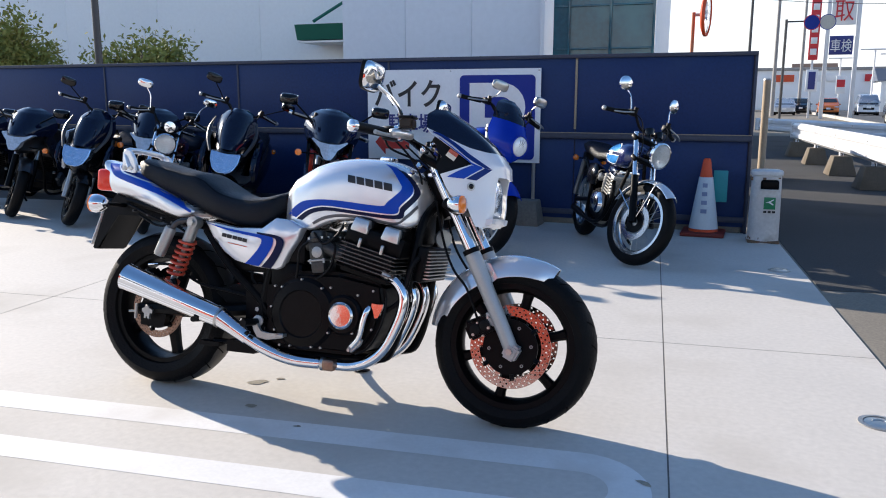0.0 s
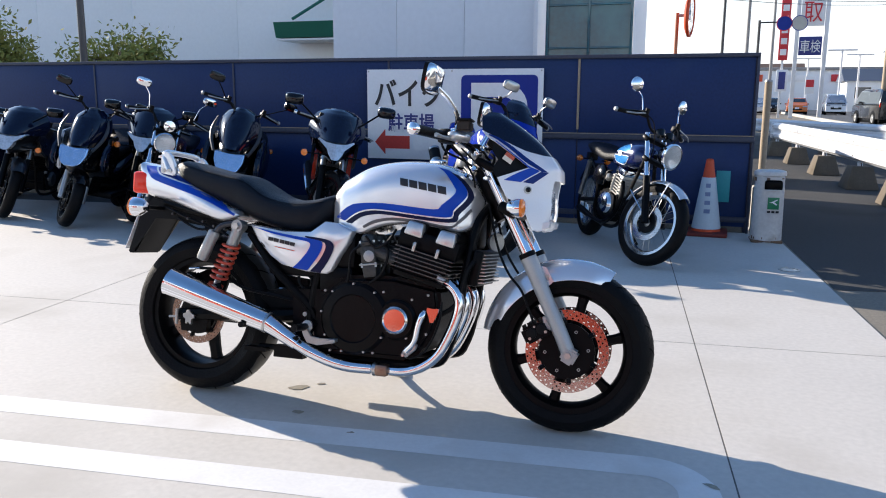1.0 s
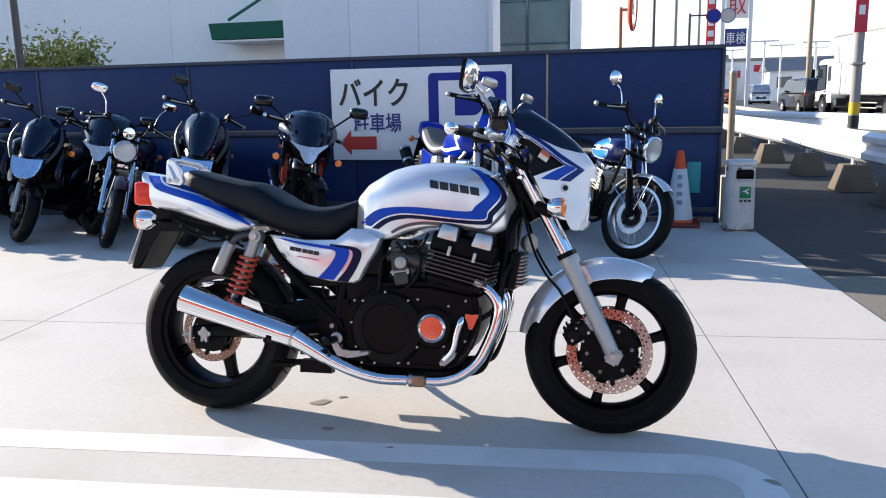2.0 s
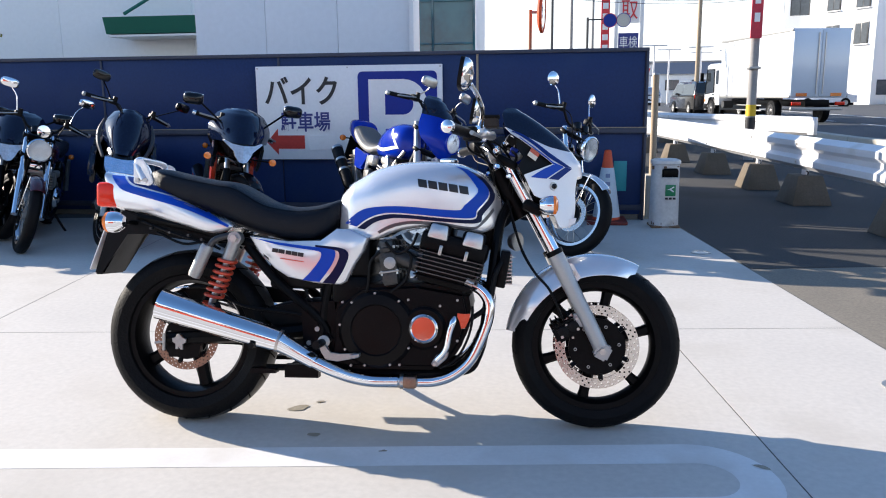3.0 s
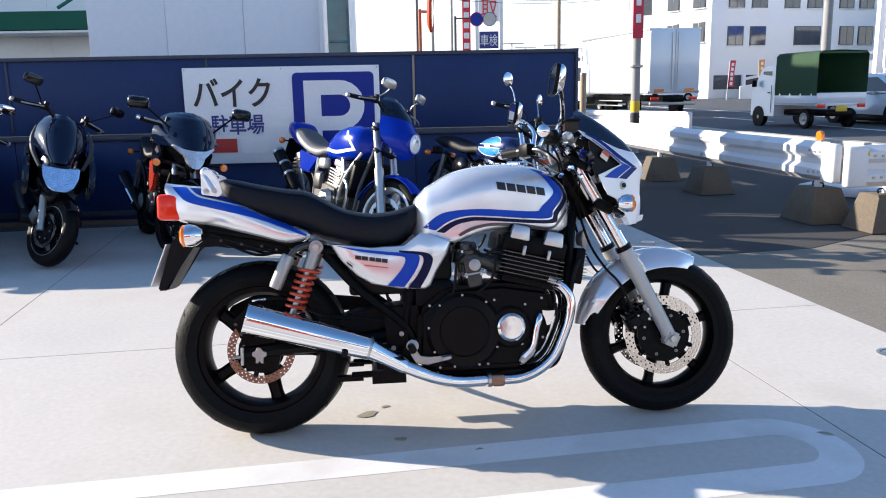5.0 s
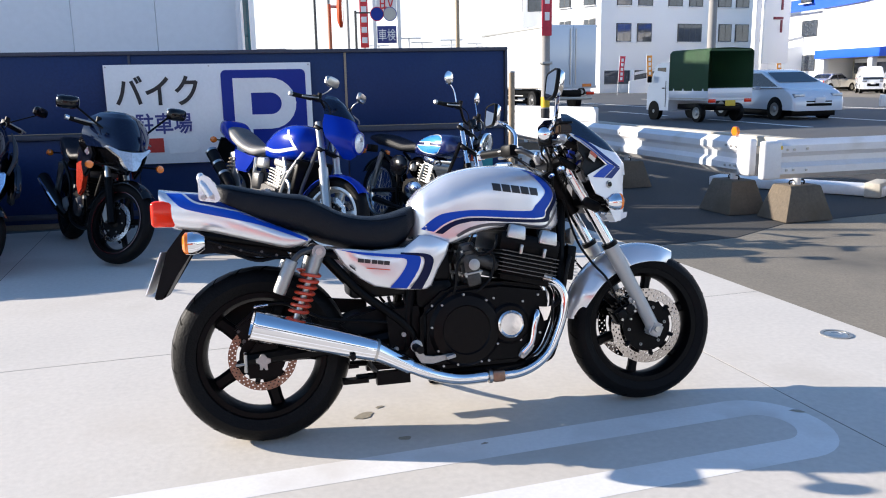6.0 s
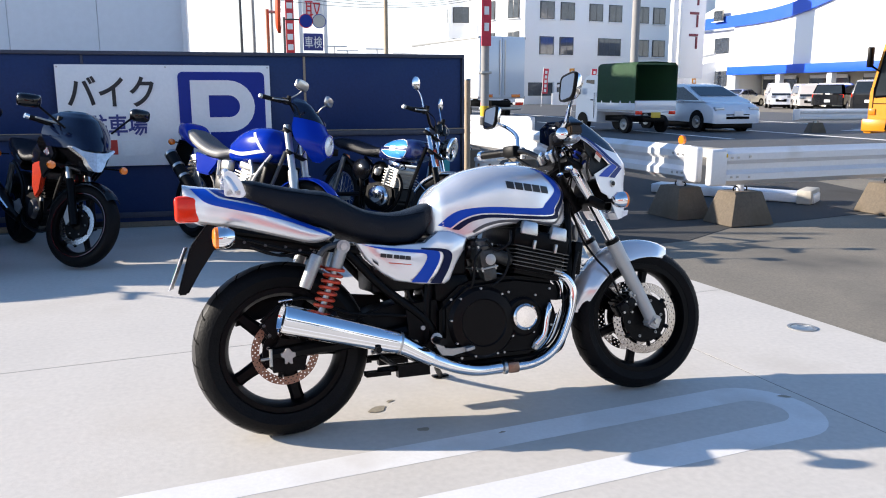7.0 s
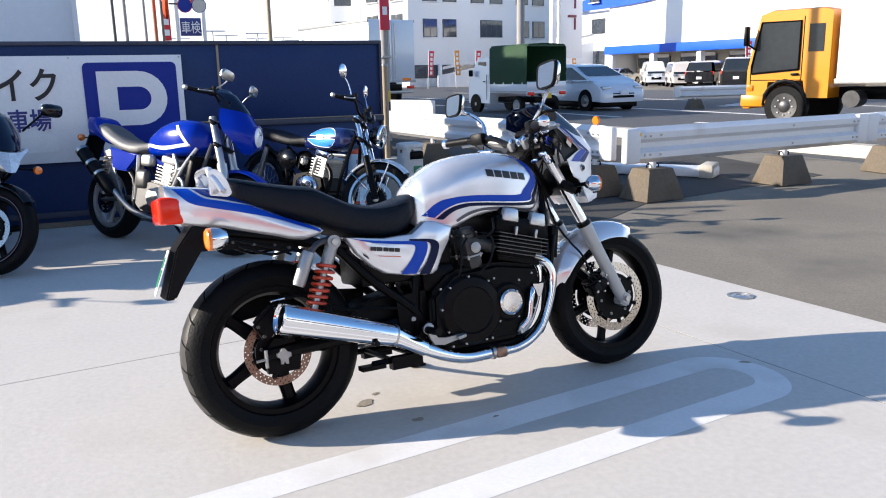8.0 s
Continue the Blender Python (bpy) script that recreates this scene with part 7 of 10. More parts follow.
    for s in (-1, 1):
        bm = bmesh.new()
        ball(bm, (0.66, 0.125 * s, 0.37), (0.13, 0.05, 0.085), 20, 10)
        part("crank_cover", bm, CHROME, b, "polished oval crankcase cover", 60)
        bm = bmesh.new()
        pipe(bm, [(0.70, 0.1 * s, 0.44), (0.735, 0.115 * s, 0.52), (0.76, 0.11 * s, 0.6)], [0.02, 0.018, 0.02], 10, 3)
        part("push_rod_tube", bm, ALLOY, b, "bright engine tube")
    for s in (-1, 1):
        bm = bmesh.new()
        lathe(bm, [(0.03, 0.0), (0.034, 0.03), (0.022, 0.045), (0.0, 0.046)], (0.60, 0.09 * s, 0.56), (-0.2, s, 0.1), 16)
        part("carburettor", bm, ALLOY, b, "bright carburettor cap")
        bm = bmesh.new()
        pipe(bm, [(0.62, 0.1 * s, 0.62), (0.58, 0.13 * s, 0.6), (0.55, 0.13 * s, 0.5)], 0.006, 6, 3)
        part("hose", bm, PLASTIC, b)
    frame_lines(b, wb)
    bm = bmesh.new()
    pipe(bm, [(0.84, -0.08, 0.55), (0.92, -0.1, 0.46), (0.88, -0.12, 0.3), (0.7, -0.135, 0.205), (0.4, -0.155, 0.215)], 0.017, 10, 5)
    part("exhaust_pipe", bm, BLACK, b, "black exhaust pipe")
    bm = bmesh.new()
    pipe(bm, [(0.42, -0.15, 0.215), (0.3, -0.15, 0.225), (0.1, -0.15, 0.245)], [0.02, 0.027, 0.028], 14, 4)
    part("muffler", bm, BLACK, b, "black muffler")
    signals(b, None, (-0.2, 0.13, 0.66))
    if rake:
        bm = bmesh.new()
        lathe(bm, [(0.0, -0.05), (0.03, -0.045), (0.048, -0.01), (0.05, 0.0), (0.0, 0.006)], (wb - 0.1, 0, 0.965), (1, 0, 0.1), 20)
        part("cowl", bm, CHROME, b, "small chrome instrument above the headlight")
    stand_leg(b)
    steer(b, wb, turn, FRONT_END + BARS + ("mudguard_stay",))
    return b


def hood(slices, n=24, expo=2.4, bend=0.85, thick=0.005, per=4):
    """A shell open to the rear: slices of (height, rear, nose, half width) from below to above."""
    bm = bmesh.new()
    rings = []
    for w, rear, nose, hw in rounded(slices, per):
        line = []
        for d in (0, thick):
            row = [(rear + (nose - d - rear) * (1 - abs(t) ** expo), (hw - d) * math.copysign(abs(t) ** bend, t), w) for t in [-1 + 2 * i / n for i in range(n + 1)]]
            line += row if d == 0 else row[::-1]
        rings.append([bm.verts.new(p) for p in line])
    skin(bm, rings)
    return bm


GREY_SEAT = stuff_of("sunlit_grey_seat_vinyl", (0.22, 0.215, 0.205), 0.45, 0, 0.12, 6, 350, 0.25)
ROADSTER_LAMP = stuff_of("pale_lamp_reflector", (0.8, 0.82, 0.84), 0.22, 0.25, 0.2, 26, 90, 0.2, coat=0.5)
GREY_TOP = stuff_of("dull_grey_seat_vinyl", (0.12, 0.115, 0.105), 0.5, 0, 0.15, 6, 350, 0.25)
SATIN_ALLOY = stuff_of("satin_cast_alloy", (0.48, 0.48, 0.465), 0.34, 0.75, 0.12, 10, 140, 0.08)


def blue_roadster(m):
    """A blue naked motorcycle with a tall headlight cowl."""
    wb = 1.42
    b = thing("motorcycle", "vivid blue naked motorcycle with headlight cowl and high muffler", "motorcycle", m, PARKED)
    cast_wheel(b, "front_wheel", (wb, 0, 0.3), 0.3, 0.12, 0.222, 0.09, 6, 20, (-1, 1), 0.145, tread=False, rim_mat=SATIN_ALLOY)
    cast_wheel(b, "rear_wheel", (0, 0, 0.31), 0.31, 0.16, 0.222, 0.12, 6, 10, (-1,), 0.11, tread=False, disc_y=0.09, rim_mat=SATIN_ALLOY)
    fork_pair(b, wb, (wb - 0.26, 0, 0.98), (wb + 0.01, 0, 0.3), SATIN_ALLOY, SATIN_ALLOY, 0.027)
    arch(b, (wb, 0, 0.3), 0.33, 0.075, 165, 42, VIVID_BLUE, label="blue front mudguard")
    part("cowl", hood([(0.745, wb - 0.02, wb + 0.035, 0.02), (0.775, wb - 0.04, wb + 0.065, 0.06), (0.815, wb - 0.06, wb + 0.085, 0.11), (0.87, wb - 0.12, wb + 0.088, 0.158), (0.95, wb - 0.16, wb + 0.058, 0.168), (1.04, wb - 0.18, wb - 0.01, 0.15)]), VIVID_BLUE, b, "vivid blue headlight cowl", 60)
    part("screen", hood([(1.038, wb - 0.18, wb - 0.008, 0.149), (1.1, wb - 0.21, wb - 0.06, 0.132), (1.17, wb - 0.25, wb - 0.14, 0.1), (1.205, wb - 0.27, wb - 0.2, 0.055)]), SMOKE, b, "smoked blue screen", 60)
    bm = bmesh.new()
    lathe(bm, [(0.071, -0.03), (0.074, 0.006), (0.067, 0.008), (0.064, -0.03)], (wb + 0.078, 0, 0.878), (1, 0, 0.1), 28, loop=True)
    for v in bm.verts:
        v.co.z += (v.co.z - 0.878) * 0.15
    part("headlight_rim", bm, VIVID_BLUE, b, "blue headlight surround")
    bm = bmesh.new()
    lathe(bm, [(0.066, -0.004), (0.062, 0.006), (0.045, 0.014), (0.022, 0.018), (0.0, 0.019)], (wb + 0.08, 0, 0.879), (1, 0, 0.1), 28)
    for v in bm.verts:
        v.co.z += (v.co.z - 0.879) * 0.15
    hl = part("headlight", bm, ROADSTER_LAMP, b, "clear oval headlight with a faceted reflector", 60)
    for k in range(7):
        a = radians(30 * k)
        bm = bmesh.new()
        rod(bm, (wb + 0.093 - 0.01 * abs(math.cos(a)), 0.052 * math.cos(a), 0.879 + 0.058 * math.sin(a)), (wb + 0.0995, 0.014 * math.cos(a), 0.879 + 0.016 * math.sin(a)), 0.002, n=5)
        part("lamp_rib", bm, DARK_ALLOY, hl)
    bar_and_mirrors(b, wb - 0.2, 1.07, 0.36, (wb - 0.13, 0.2, 1.27), shell=STEEL, rise=0.07)
    rows = rounded([(0.46, 0.06, 0.72, 0.8), (0.53, 0.115, 0.69, 0.86), (0.68, 0.15, 0.68, 0.94), (0.86, 0.16, 0.69, 0.975), (1.02, 0.135, 0.71, 0.955), (1.12, 0.05, 0.77, 0.88)], 4)
    tank = part("fuel_tank", tank_shape(rows, 28, 2.5, 4.5), VIVID_BLUE, b, "vivid blue fuel tank with white chevron", 60)
    surf = lambda x, z: side_of(rows, 2.5, x, z, 4.5)
    pair("stripe", ribbon([(0.49, 0.755), (0.56, 0.775), (0.7, 0.762), (0.82, 0.765), (0.99, 0.79)], [(0.49, 0.73), (0.56, 0.75), (0.7, 0.735), (0.82, 0.737), (1.03, 0.772)], surf, 0.002, 30, 3), SIGN_WHITE, tank, "white stripe")
    pair("stripe", ribbon([(0.985, 0.793), (0.93, 0.85), (0.87, 0.92)], [(1.03, 0.774), (0.96, 0.853), (0.895, 0.924)], surf, 0.0024, 20, 3), SIGN_WHITE, tank, "white stripe")
    # scooped seat: dull grey top; sunlight on the sides put into paler grey
    srows = rounded([(-0.17, 0.11, 0.87, 0.935), (-0.05, 0.13, 0.80, 0.90), (0.1, 0.14, 0.74, 0.835), (0.26, 0.14, 0.70, 0.785), (0.4, 0.13, 0.69, 0.775), (0.5, 0.09, 0.72, 0.79)], 4)
    seat = part("seat", tank_shape(srows, 24, 3), GREY_SEAT, b, "grey seat with sunlight put into its paler sides", 60)
    part("seat_top", tank_shape([(x, w * 0.8, hi - 0.04, hi + 0.005) for x, w, lo, hi in srows], 20, 3), GREY_TOP, seat, "dull grey seat top", 60)
    trows = rounded([(-0.36, 0.06, 0.92, 0.975), (-0.3, 0.1, 0.86, 0.985), (-0.18, 0.125, 0.82, 0.975), (-0.1, 0.125, 0.79, 0.9), (0.0, 0.12, 0.76, 0.82), (0.06, 0.1, 0.76, 0.79)], 4)
    part("tail_cowl", tank_shape(trows, 24, 3.4, 4), VIVID_BLUE, b, "raised vivid blue tail cowl", 60)
    part("tail_light", box_mesh((-0.355, 0, 0.935), (0.04, 0.1, 0.045), 0.012), RED_LENS, b)
    for s in (-1, 1):
        bm = bmesh.new()
        slab(bm, [(0.1, 0.735), (0.34, 0.695), (0.46, 0.69), (0.44, 0.64), (0.34, 0.55), (0.16, 0.56)], 0.13 * s, 0.165 * s)
        bmesh.ops.bevel(bm, geom=bm.edges[:], offset=0.012, segments=2, affect="EDGES")
        part("side_panel", bm, VIVID_BLUE, b, "blue side panel")
    e = motor(b, 0.72, 0.42, ALLOY, DARK_ALLOY, SATIN_ALLOY, 0.24)
    for s in (-1, 1):
        part("generator_cover", box_mesh((0.56, 0.17 * s, 0.5), (0.14, 0.06, 0.15), 0.03, seg=3), DARK_ALLOY, e, "dark cast cover")
        part("carburettor_cap", box_mesh((0.6, 0.16 * s, 0.645), (0.12, 0.06, 0.09), 0.02, seg=3), SATIN_ALLOY, e, "bright carburettor")
        for pts in ([(0.48, 0.16 * s, 0.68), (0.5, 0.175 * s, 0.52), (0.47, 0.16 * s, 0.34)], [(1.06, 0.09 * s, 0.76), (0.98, 0.15 * s, 0.6), (0.9, 0.16 * s, 0.44), (0.86, 0.15 * s, 0.3)], [(0.88, 0.15 * s, 0.7), (0.94, 0.16 * s, 0.6), (0.9, 0.165 * s, 0.5)], [(0.98, 0.15 * s, 0.6), (0.88, 0.165 * s, 0.56)]):
            bm = bmesh.new()
            pipe(bm, pts, 0.015, 8, 3)
            part("frame_tube", bm, SATIN_ALLOY, b, "bright frame tube")
        bm = bmesh.new()
        slab(bm, [(0.02, 0.7), (0.12, 0.72), (0.16, 0.6), (0.24, 0.42), (0.34, 0.3), (0.27, 0.28), (0.12, 0.44)], 0.14 * s, 0.155 * s)
        bmesh.ops.bevel(bm, geom=bm.edges[:], offset=0.004, segments=1, affect="EDGES")
        part("foot_hanger", bm, SATIN_ALLOY, b, "bright alloy hanger plate")
        bm = bmesh.new()
        coil = [Vector((0.02 + 0.09 * k / 72, 0.165 * s, 0.4 + 0.26 * k / 72)) + Vector((0.03 * math.cos(k * 0.7), 0.03 * math.sin(k * 0.7), 0)) for k in range(73)]
        pipe(bm, coil, 0.006, 6, 1)
        part("shock_spring", bm, RUSTY, b, "brown shock spring")
    part("radiator", box_mesh((1.06, 0, 0.55), (0.05, 0.32, 0.3), 0.01, Matrix.Translation((1.06, 0, 0.55)) @ Matrix.Rotation(radians(12), 4, "Y") @ Matrix.Translation((-1.06, 0, -0.55))), BLACK, b, "black radiator")
    frame_lines(b, wb, DARK_ALLOY)
    for y in (-0.15, -0.05, 0.05, 0.15):
        bm = bmesh.new()
        pipe(bm, [(0.88, y, 0.56), (1.0, y, 0.5), (1.01, y, 0.38), (0.93, y * 0.9, 0.25), (0.7, y * 0.6, 0.2)], 0.018, 10, 4)
        part("header_pipe", bm, STEEL, b, "steel header pipe")
    bm = bmesh.new()
    pipe(bm, [(0.62, -0.1, 0.2), (0.42, -0.16, 0.26), (0.2, -0.2, 0.42)], 0.022, 10, 4)
    part("exhaust_pipe", bm, STEEL, b)
    bm = bmesh.new()
    pipe(bm, [(0.24, -0.2, 0.36), (0.18, -0.205, 0.42), (-0.13, -0.245, 0.69)], [0.03, 0.05, 0.052], 20, 3)
    muf = part("muffler", bm, PLASTIC, b, "black high muffler")
    for k in (0.32, 0.62, 0.98):
        o = Vector((0.18, -0.205, 0.42)).lerp(Vector((-0.13, -0.245, 0.69)), k)
        d = Vector((-0.31, -0.04, 0.27)).normalized()
        bm = bmesh.new()
        rod(bm, o - d * 0.012, o + d * 0.012, 0.0535, n=20)
        part("muffler_band", bm, STEEL, muf, "steel band")
    part("plate_holder", box_mesh((0, 0, 0), (0.02, 0.16, 0.24), 0.004, pose(-0.35, 0, 0.72, 0, 25, 0)), PLASTIC, b)
    signals(b, None, (-0.3, 0.15, 0.8))
    stand_leg(b)
    steer(b, wb, 20, FRONT_END + BARS)
    return b


WHITE_FLASH = stuff_of("white_and_red_decal", (0.7, 0.66, 0.64), 0.3, 0, 0.2, 30, 120, 0.0, tint=(0.5, 0.03, 0.03), tint_at=(0.5, 0.62))


def sport(m, label, paint, panel, panel_label, wb=1.38, screen_top=1.11, mirror=(1.285, 0.385, 1.14), rim_line=True):
    """A half-faired sports motorcycle with a wide screen and a V-shaped headlight."""
    b = thing("motorcycle", label, "motorcycle", m, PARKED)
    cast_wheel(b, "front_wheel", (wb, 0, 0.3), 0.3, 0.11, 0.222, 0.085, 5, 15, (-1,), 0.148, tread=False)
    cast_wheel(b, "rear_wheel", (0, 0, 0.3), 0.3, 0.14, 0.222, 0.11, 5, 10, (-1,), 0.11, tread=False, disc_y=0.085)
    if rim_line:
        for x in (0, wb):
            bm = bmesh.new()
            lathe(bm, [(0.226, -0.052), (0.232, -0.052), (0.232, -0.049), (0.226, -0.049)], (x, 0, 0.3), (0, 1, 0), 40, loop=True)
            part("rim_stripe_front" if x else "rim_stripe", bm, MAROON, b, "thin dark red rim stripe")
    fork_pair(b, wb, (wb - 0.28, 0, 0.9), (wb + 0.01, 0, 0.3), STEEL, BLACK, 0.022)
    arch(b, (wb, 0, 0.3), 0.328, 0.066, 170, 45, paint, label="front mudguard")
    bm = bmesh.new()
    skin(bm, [[bm.verts.new((wb + x, -0.075 - 0.03 * k, z)) for x, z in ((-0.09, 0.33), (-0.05, 0.28), (-0.015, 0.33), (-0.04, 0.42), (-0.085, 0.42))] for k in (0, 1)])
    part("fork_slider", bm, ALLOY, b, "bare alloy brake caliper")
    # chin, shoulders and screen
    part("fairing", hood([(0.66, wb - 0.2, wb + 0.08, 0.05), (0.70, wb - 0.26, wb + 0.12, 0.11), (0.77, wb - 0.34, wb + 0.15, 0.185), (0.85, wb - 0.36, wb + 0.14, 0.23), (0.9, wb - 0.32, wb + 0.1, 0.235), (0.935, wb - 0.26, wb + 0.05, 0.215)], 30, 1.9, 0.95), paint, b, "front fairing", 60)
    part("screen", hood([(0.845, wb - 0.2, wb + 0.145, 0.22), (0.92, wb - 0.24, wb + 0.085, 0.245), (0.99, wb - 0.25, wb + 0.01, 0.23), (1.06, wb - 0.26, wb - 0.065, 0.185), (screen_top - 0.015, wb - 0.26, wb - 0.13, 0.12), (screen_top, wb - 0.26, wb - 0.17, 0.07)], 30, 2.0, 0.95), SMOKE, b, "dark smoked windscreen", 60)
    # headlight: a bright V with two side wings
    for s in (-1, 1):
        bm = bmesh.new()
        outl = ((0.0, 0.70), (0.028, 0.705), (0.056, 0.745), (0.072, 0.785), (0.115, 0.822), (0.15, 0.852), (0.14, 0.862), (0.085, 0.838), (0.045, 0.833), (0.0, 0.83))
        skin(bm, [[bm.verts.new((wb + x - 2.1 * y * y - 0.35 * (z - 0.7), y * s, z)) for y, z in outl] for x in (0.1, 0.198)])
        part("headlight", bm, SPORT_LAMP, b, "clear V-shaped headlight", 30)
        bm = bmesh.new()
        slab(bm, [(wb - 0.66, 0.70), (wb - 0.46, 0.73), (wb - 0.4, 0.66), (wb - 0.46, 0.5), (wb - 0.55, 0.44), (wb - 0.63, 0.52)], 0.135 * s, 0.17 * s)
        bmesh.ops.bevel(bm, geom=bm.edges[:], offset=0.012, segments=2, affect="EDGES")
        part("side_fairing", bm, panel, b, panel_label)
        bm = bmesh.new()
        slab(bm, [(wb - 0.4, 0.86), (wb - 0.2, 0.88), (wb - 0.1, 0.8), (wb - 0.2, 0.68), (wb - 0.34, 0.6), (wb - 0.42, 0.7)], 0.165 * s, 0.195 * s)
        bmesh.ops.bevel(bm, geom=bm.edges[:], offset=0.012, segments=2, affect="EDGES")
        part("side_shoulder", bm, paint, b, "glossy side shoulder")
        bm = bmesh.new()
        slab(bm, [(wb - 0.38, 0.845), (wb - 0.27, 0.85), (wb - 0.2, 0.79), (wb - 0.25, 0.775), (wb - 0.33, 0.8)], 0.196 * s, 0.199 * s)
        part("decal", bm, WHITE_FLASH if rim_line else panel, b, "white and red decal" if rim_line else "")
        bm = bmesh.new()
        rod(bm, (wb - 0.02, 0.16 * s, 0.98), (mirror[0], (mirror[1] - 0.05) * s, mirror[2] - 0.02), 0.008, n=8)
        part("mirror_stalk", bm, BLACK, b)
        mm = pose(mirror[0], mirror[1] * s, mirror[2], 0, 4, 14 * s)
        bm = bmesh.new()
        rings = []
        for d, k in ((0.06, 0.3), (0.05, 0.7), (0.025, 0.95), (0.0, 1.0), (-0.012, 0.96)):
            r = []
            for i in range(18):
                t = 2 * math.pi * i / 18
                cs, sn = math.cos(t), math.sin(t)
                r.append(bm.verts.new(mm @ Vector((d, 0.078 * k * math.copysign(abs(cs) ** 0.55, cs), 0.047 * k * math.copysign(abs(sn) ** 0.55, sn)))))
            rings.append(r)
        skin(bm, rings)
        mir = part("mirror", bm, GLOSS_BLACK, b, "black rear-view mirror", 60)
        part("glass", box_mesh((-0.0145, 0, 0), (0.003, 0.14, 0.08), 0.001, mm), MIRROR, mir, "mirror glass")
    x, z = wb - 0.27, 0.93
    for s in (-1, 1):
        bm = bmesh.new()
        pipe(bm, [(x + 0.02, 0.1 * s, z), (x - 0.02, 0.2 * s, z + 0.02), (x - 0.08, 0.36 * s, z + 0.02)], 0.013, 8, 3)
        part("handlebar", bm, BLACK, b)
        bm = bmesh.new()
        rod(bm, (x - 0.035, 0.25 * s, z + 0.02), (x - 0.085, 0.375 * s, z + 0.02), 0.018, n=10)
        part("grip", bm, PLASTIC, b)
        bm = bmesh.new()
        rod(bm, (x - 0.085, 0.375 * s, z + 0.02), (x - 0.095, 0.4 * s, z + 0.02), 0.019, n=12)
        part("bar_end", bm, CHROME, b, "bright bar end")
        bm = bmesh.new()
        pipe(bm, [(x + 0.03, 0.2 * s, z + 0.03), (x + 0.035, 0.27 * s, z + 0.03), (x - 0.02, 0.38 * s, z + 0.025)], 0.007, 8, 3)
        part("lever", bm, ALLOY, b, "bare alloy lever")
        part("switch_box", box_mesh((x - 0.01, 0.19 * s, z + 0.03), (0.05, 0.07, 0.05), 0.01), PLASTIC, b)
        bm = bmesh.new()
        rod(bm, (x + 0.01, 0.2 * s, z + 0.05), (x + 0.01, 0.2 * s, z + 0.09), 0.02, n=12)
        part("reservoir", bm, PLASTIC, b)
    rows = rounded([(0.45, 0.06, 0.7, 0.76), (0.52, 0.12, 0.67, 0.83), (0.7, 0.15, 0.66, 0.9), (0.86, 0.155, 0.68, 0.93), (1.0, 0.12, 0.7, 0.9), (1.06, 0.06, 0.76, 0.85)], 4)
    part("fuel_tank", tank_shape(rows, 26, 2.5, 4.5), paint, b, "glossy fuel tank", 60)
    srows = rounded([(-0.2, 0.08, 0.83, 0.87), (0.0, 0.12, 0.78, 0.86), (0.2, 0.13, 0.72, 0.8), (0.35, 0.13, 0.69, 0.76), (0.48, 0.09, 0.7, 0.78)], 4)
    part("seat", tank_shape(srows, 22, 3), SEAT, b, "black seat", 60)
    trows = rounded([(-0.3, 0.05, 0.82, 0.87), (-0.15, 0.1, 0.76, 0.85), (0.1, 0.13, 0.68, 0.78), (0.3, 0.13, 0.62, 0.7)], 4)
    part("tail_cowl", tank_shape(trows, 22, 3, 4), paint, b, "tail cowl", 60)
    part("tail_light", box_mesh((-0.3, 0, 0.84), (0.04, 0.1, 0.04), 0.01), RED_LENS, b)
    motor(b, 0.7, 0.4, BLACK, BLACK, DARK_ALLOY)
    frame_lines(b, wb)
    for s in (-1, 1):
        bm = bmesh.new()
        slab(bm, [(0.3, 0.36), (0.42, 0.4), (0.5, 0.34), (0.44, 0.28), (0.34, 0.3)], 0.15 * s, 0.16 * s)
        part("foot_hanger", bm, ALLOY, b, "bare alloy foot hanger")
        for k, (px, pz) in enumerate(((0.86, 0.52), (0.9, 0.44), (0.82, 0.36), (0.62, 0.5))):
            bm = bmesh.new()
            rod(bm, (px, 0.13 * s, pz), (px, 0.15 * s, pz), 0.016, n=8)
            part("bolt", bm, ALLOY, b)
    bm = bmesh.new()
    pipe(bm, [(0.4, -0.14, 0.24), (0.2, -0.17, 0.32), (-0.2, -0.2, 0.5)], [0.03, 0.05, 0.05], 14, 3)
    muf = part("muffler", bm, BLACK, b, "black muffler")
    bm = bmesh.new()
    pipe(bm, [(0.3, -0.2, 0.3), (0.1, -0.225, 0.385), (-0.14, -0.25, 0.49)], [0.014, 0.02, 0.014], 8, 3)
    part("heat_shield", bm, CHROME, muf, "bright heat shield")
    signals(b, (wb + 0.02, 0.25, 0.72), (-0.25, 0.15, 0.72))
    stand_leg(b)
    steer(b, wb, 30, FRONT_END + ("handlebar", "grip", "bar_end", "lever", "switch_box", "reservoir"))
    return b


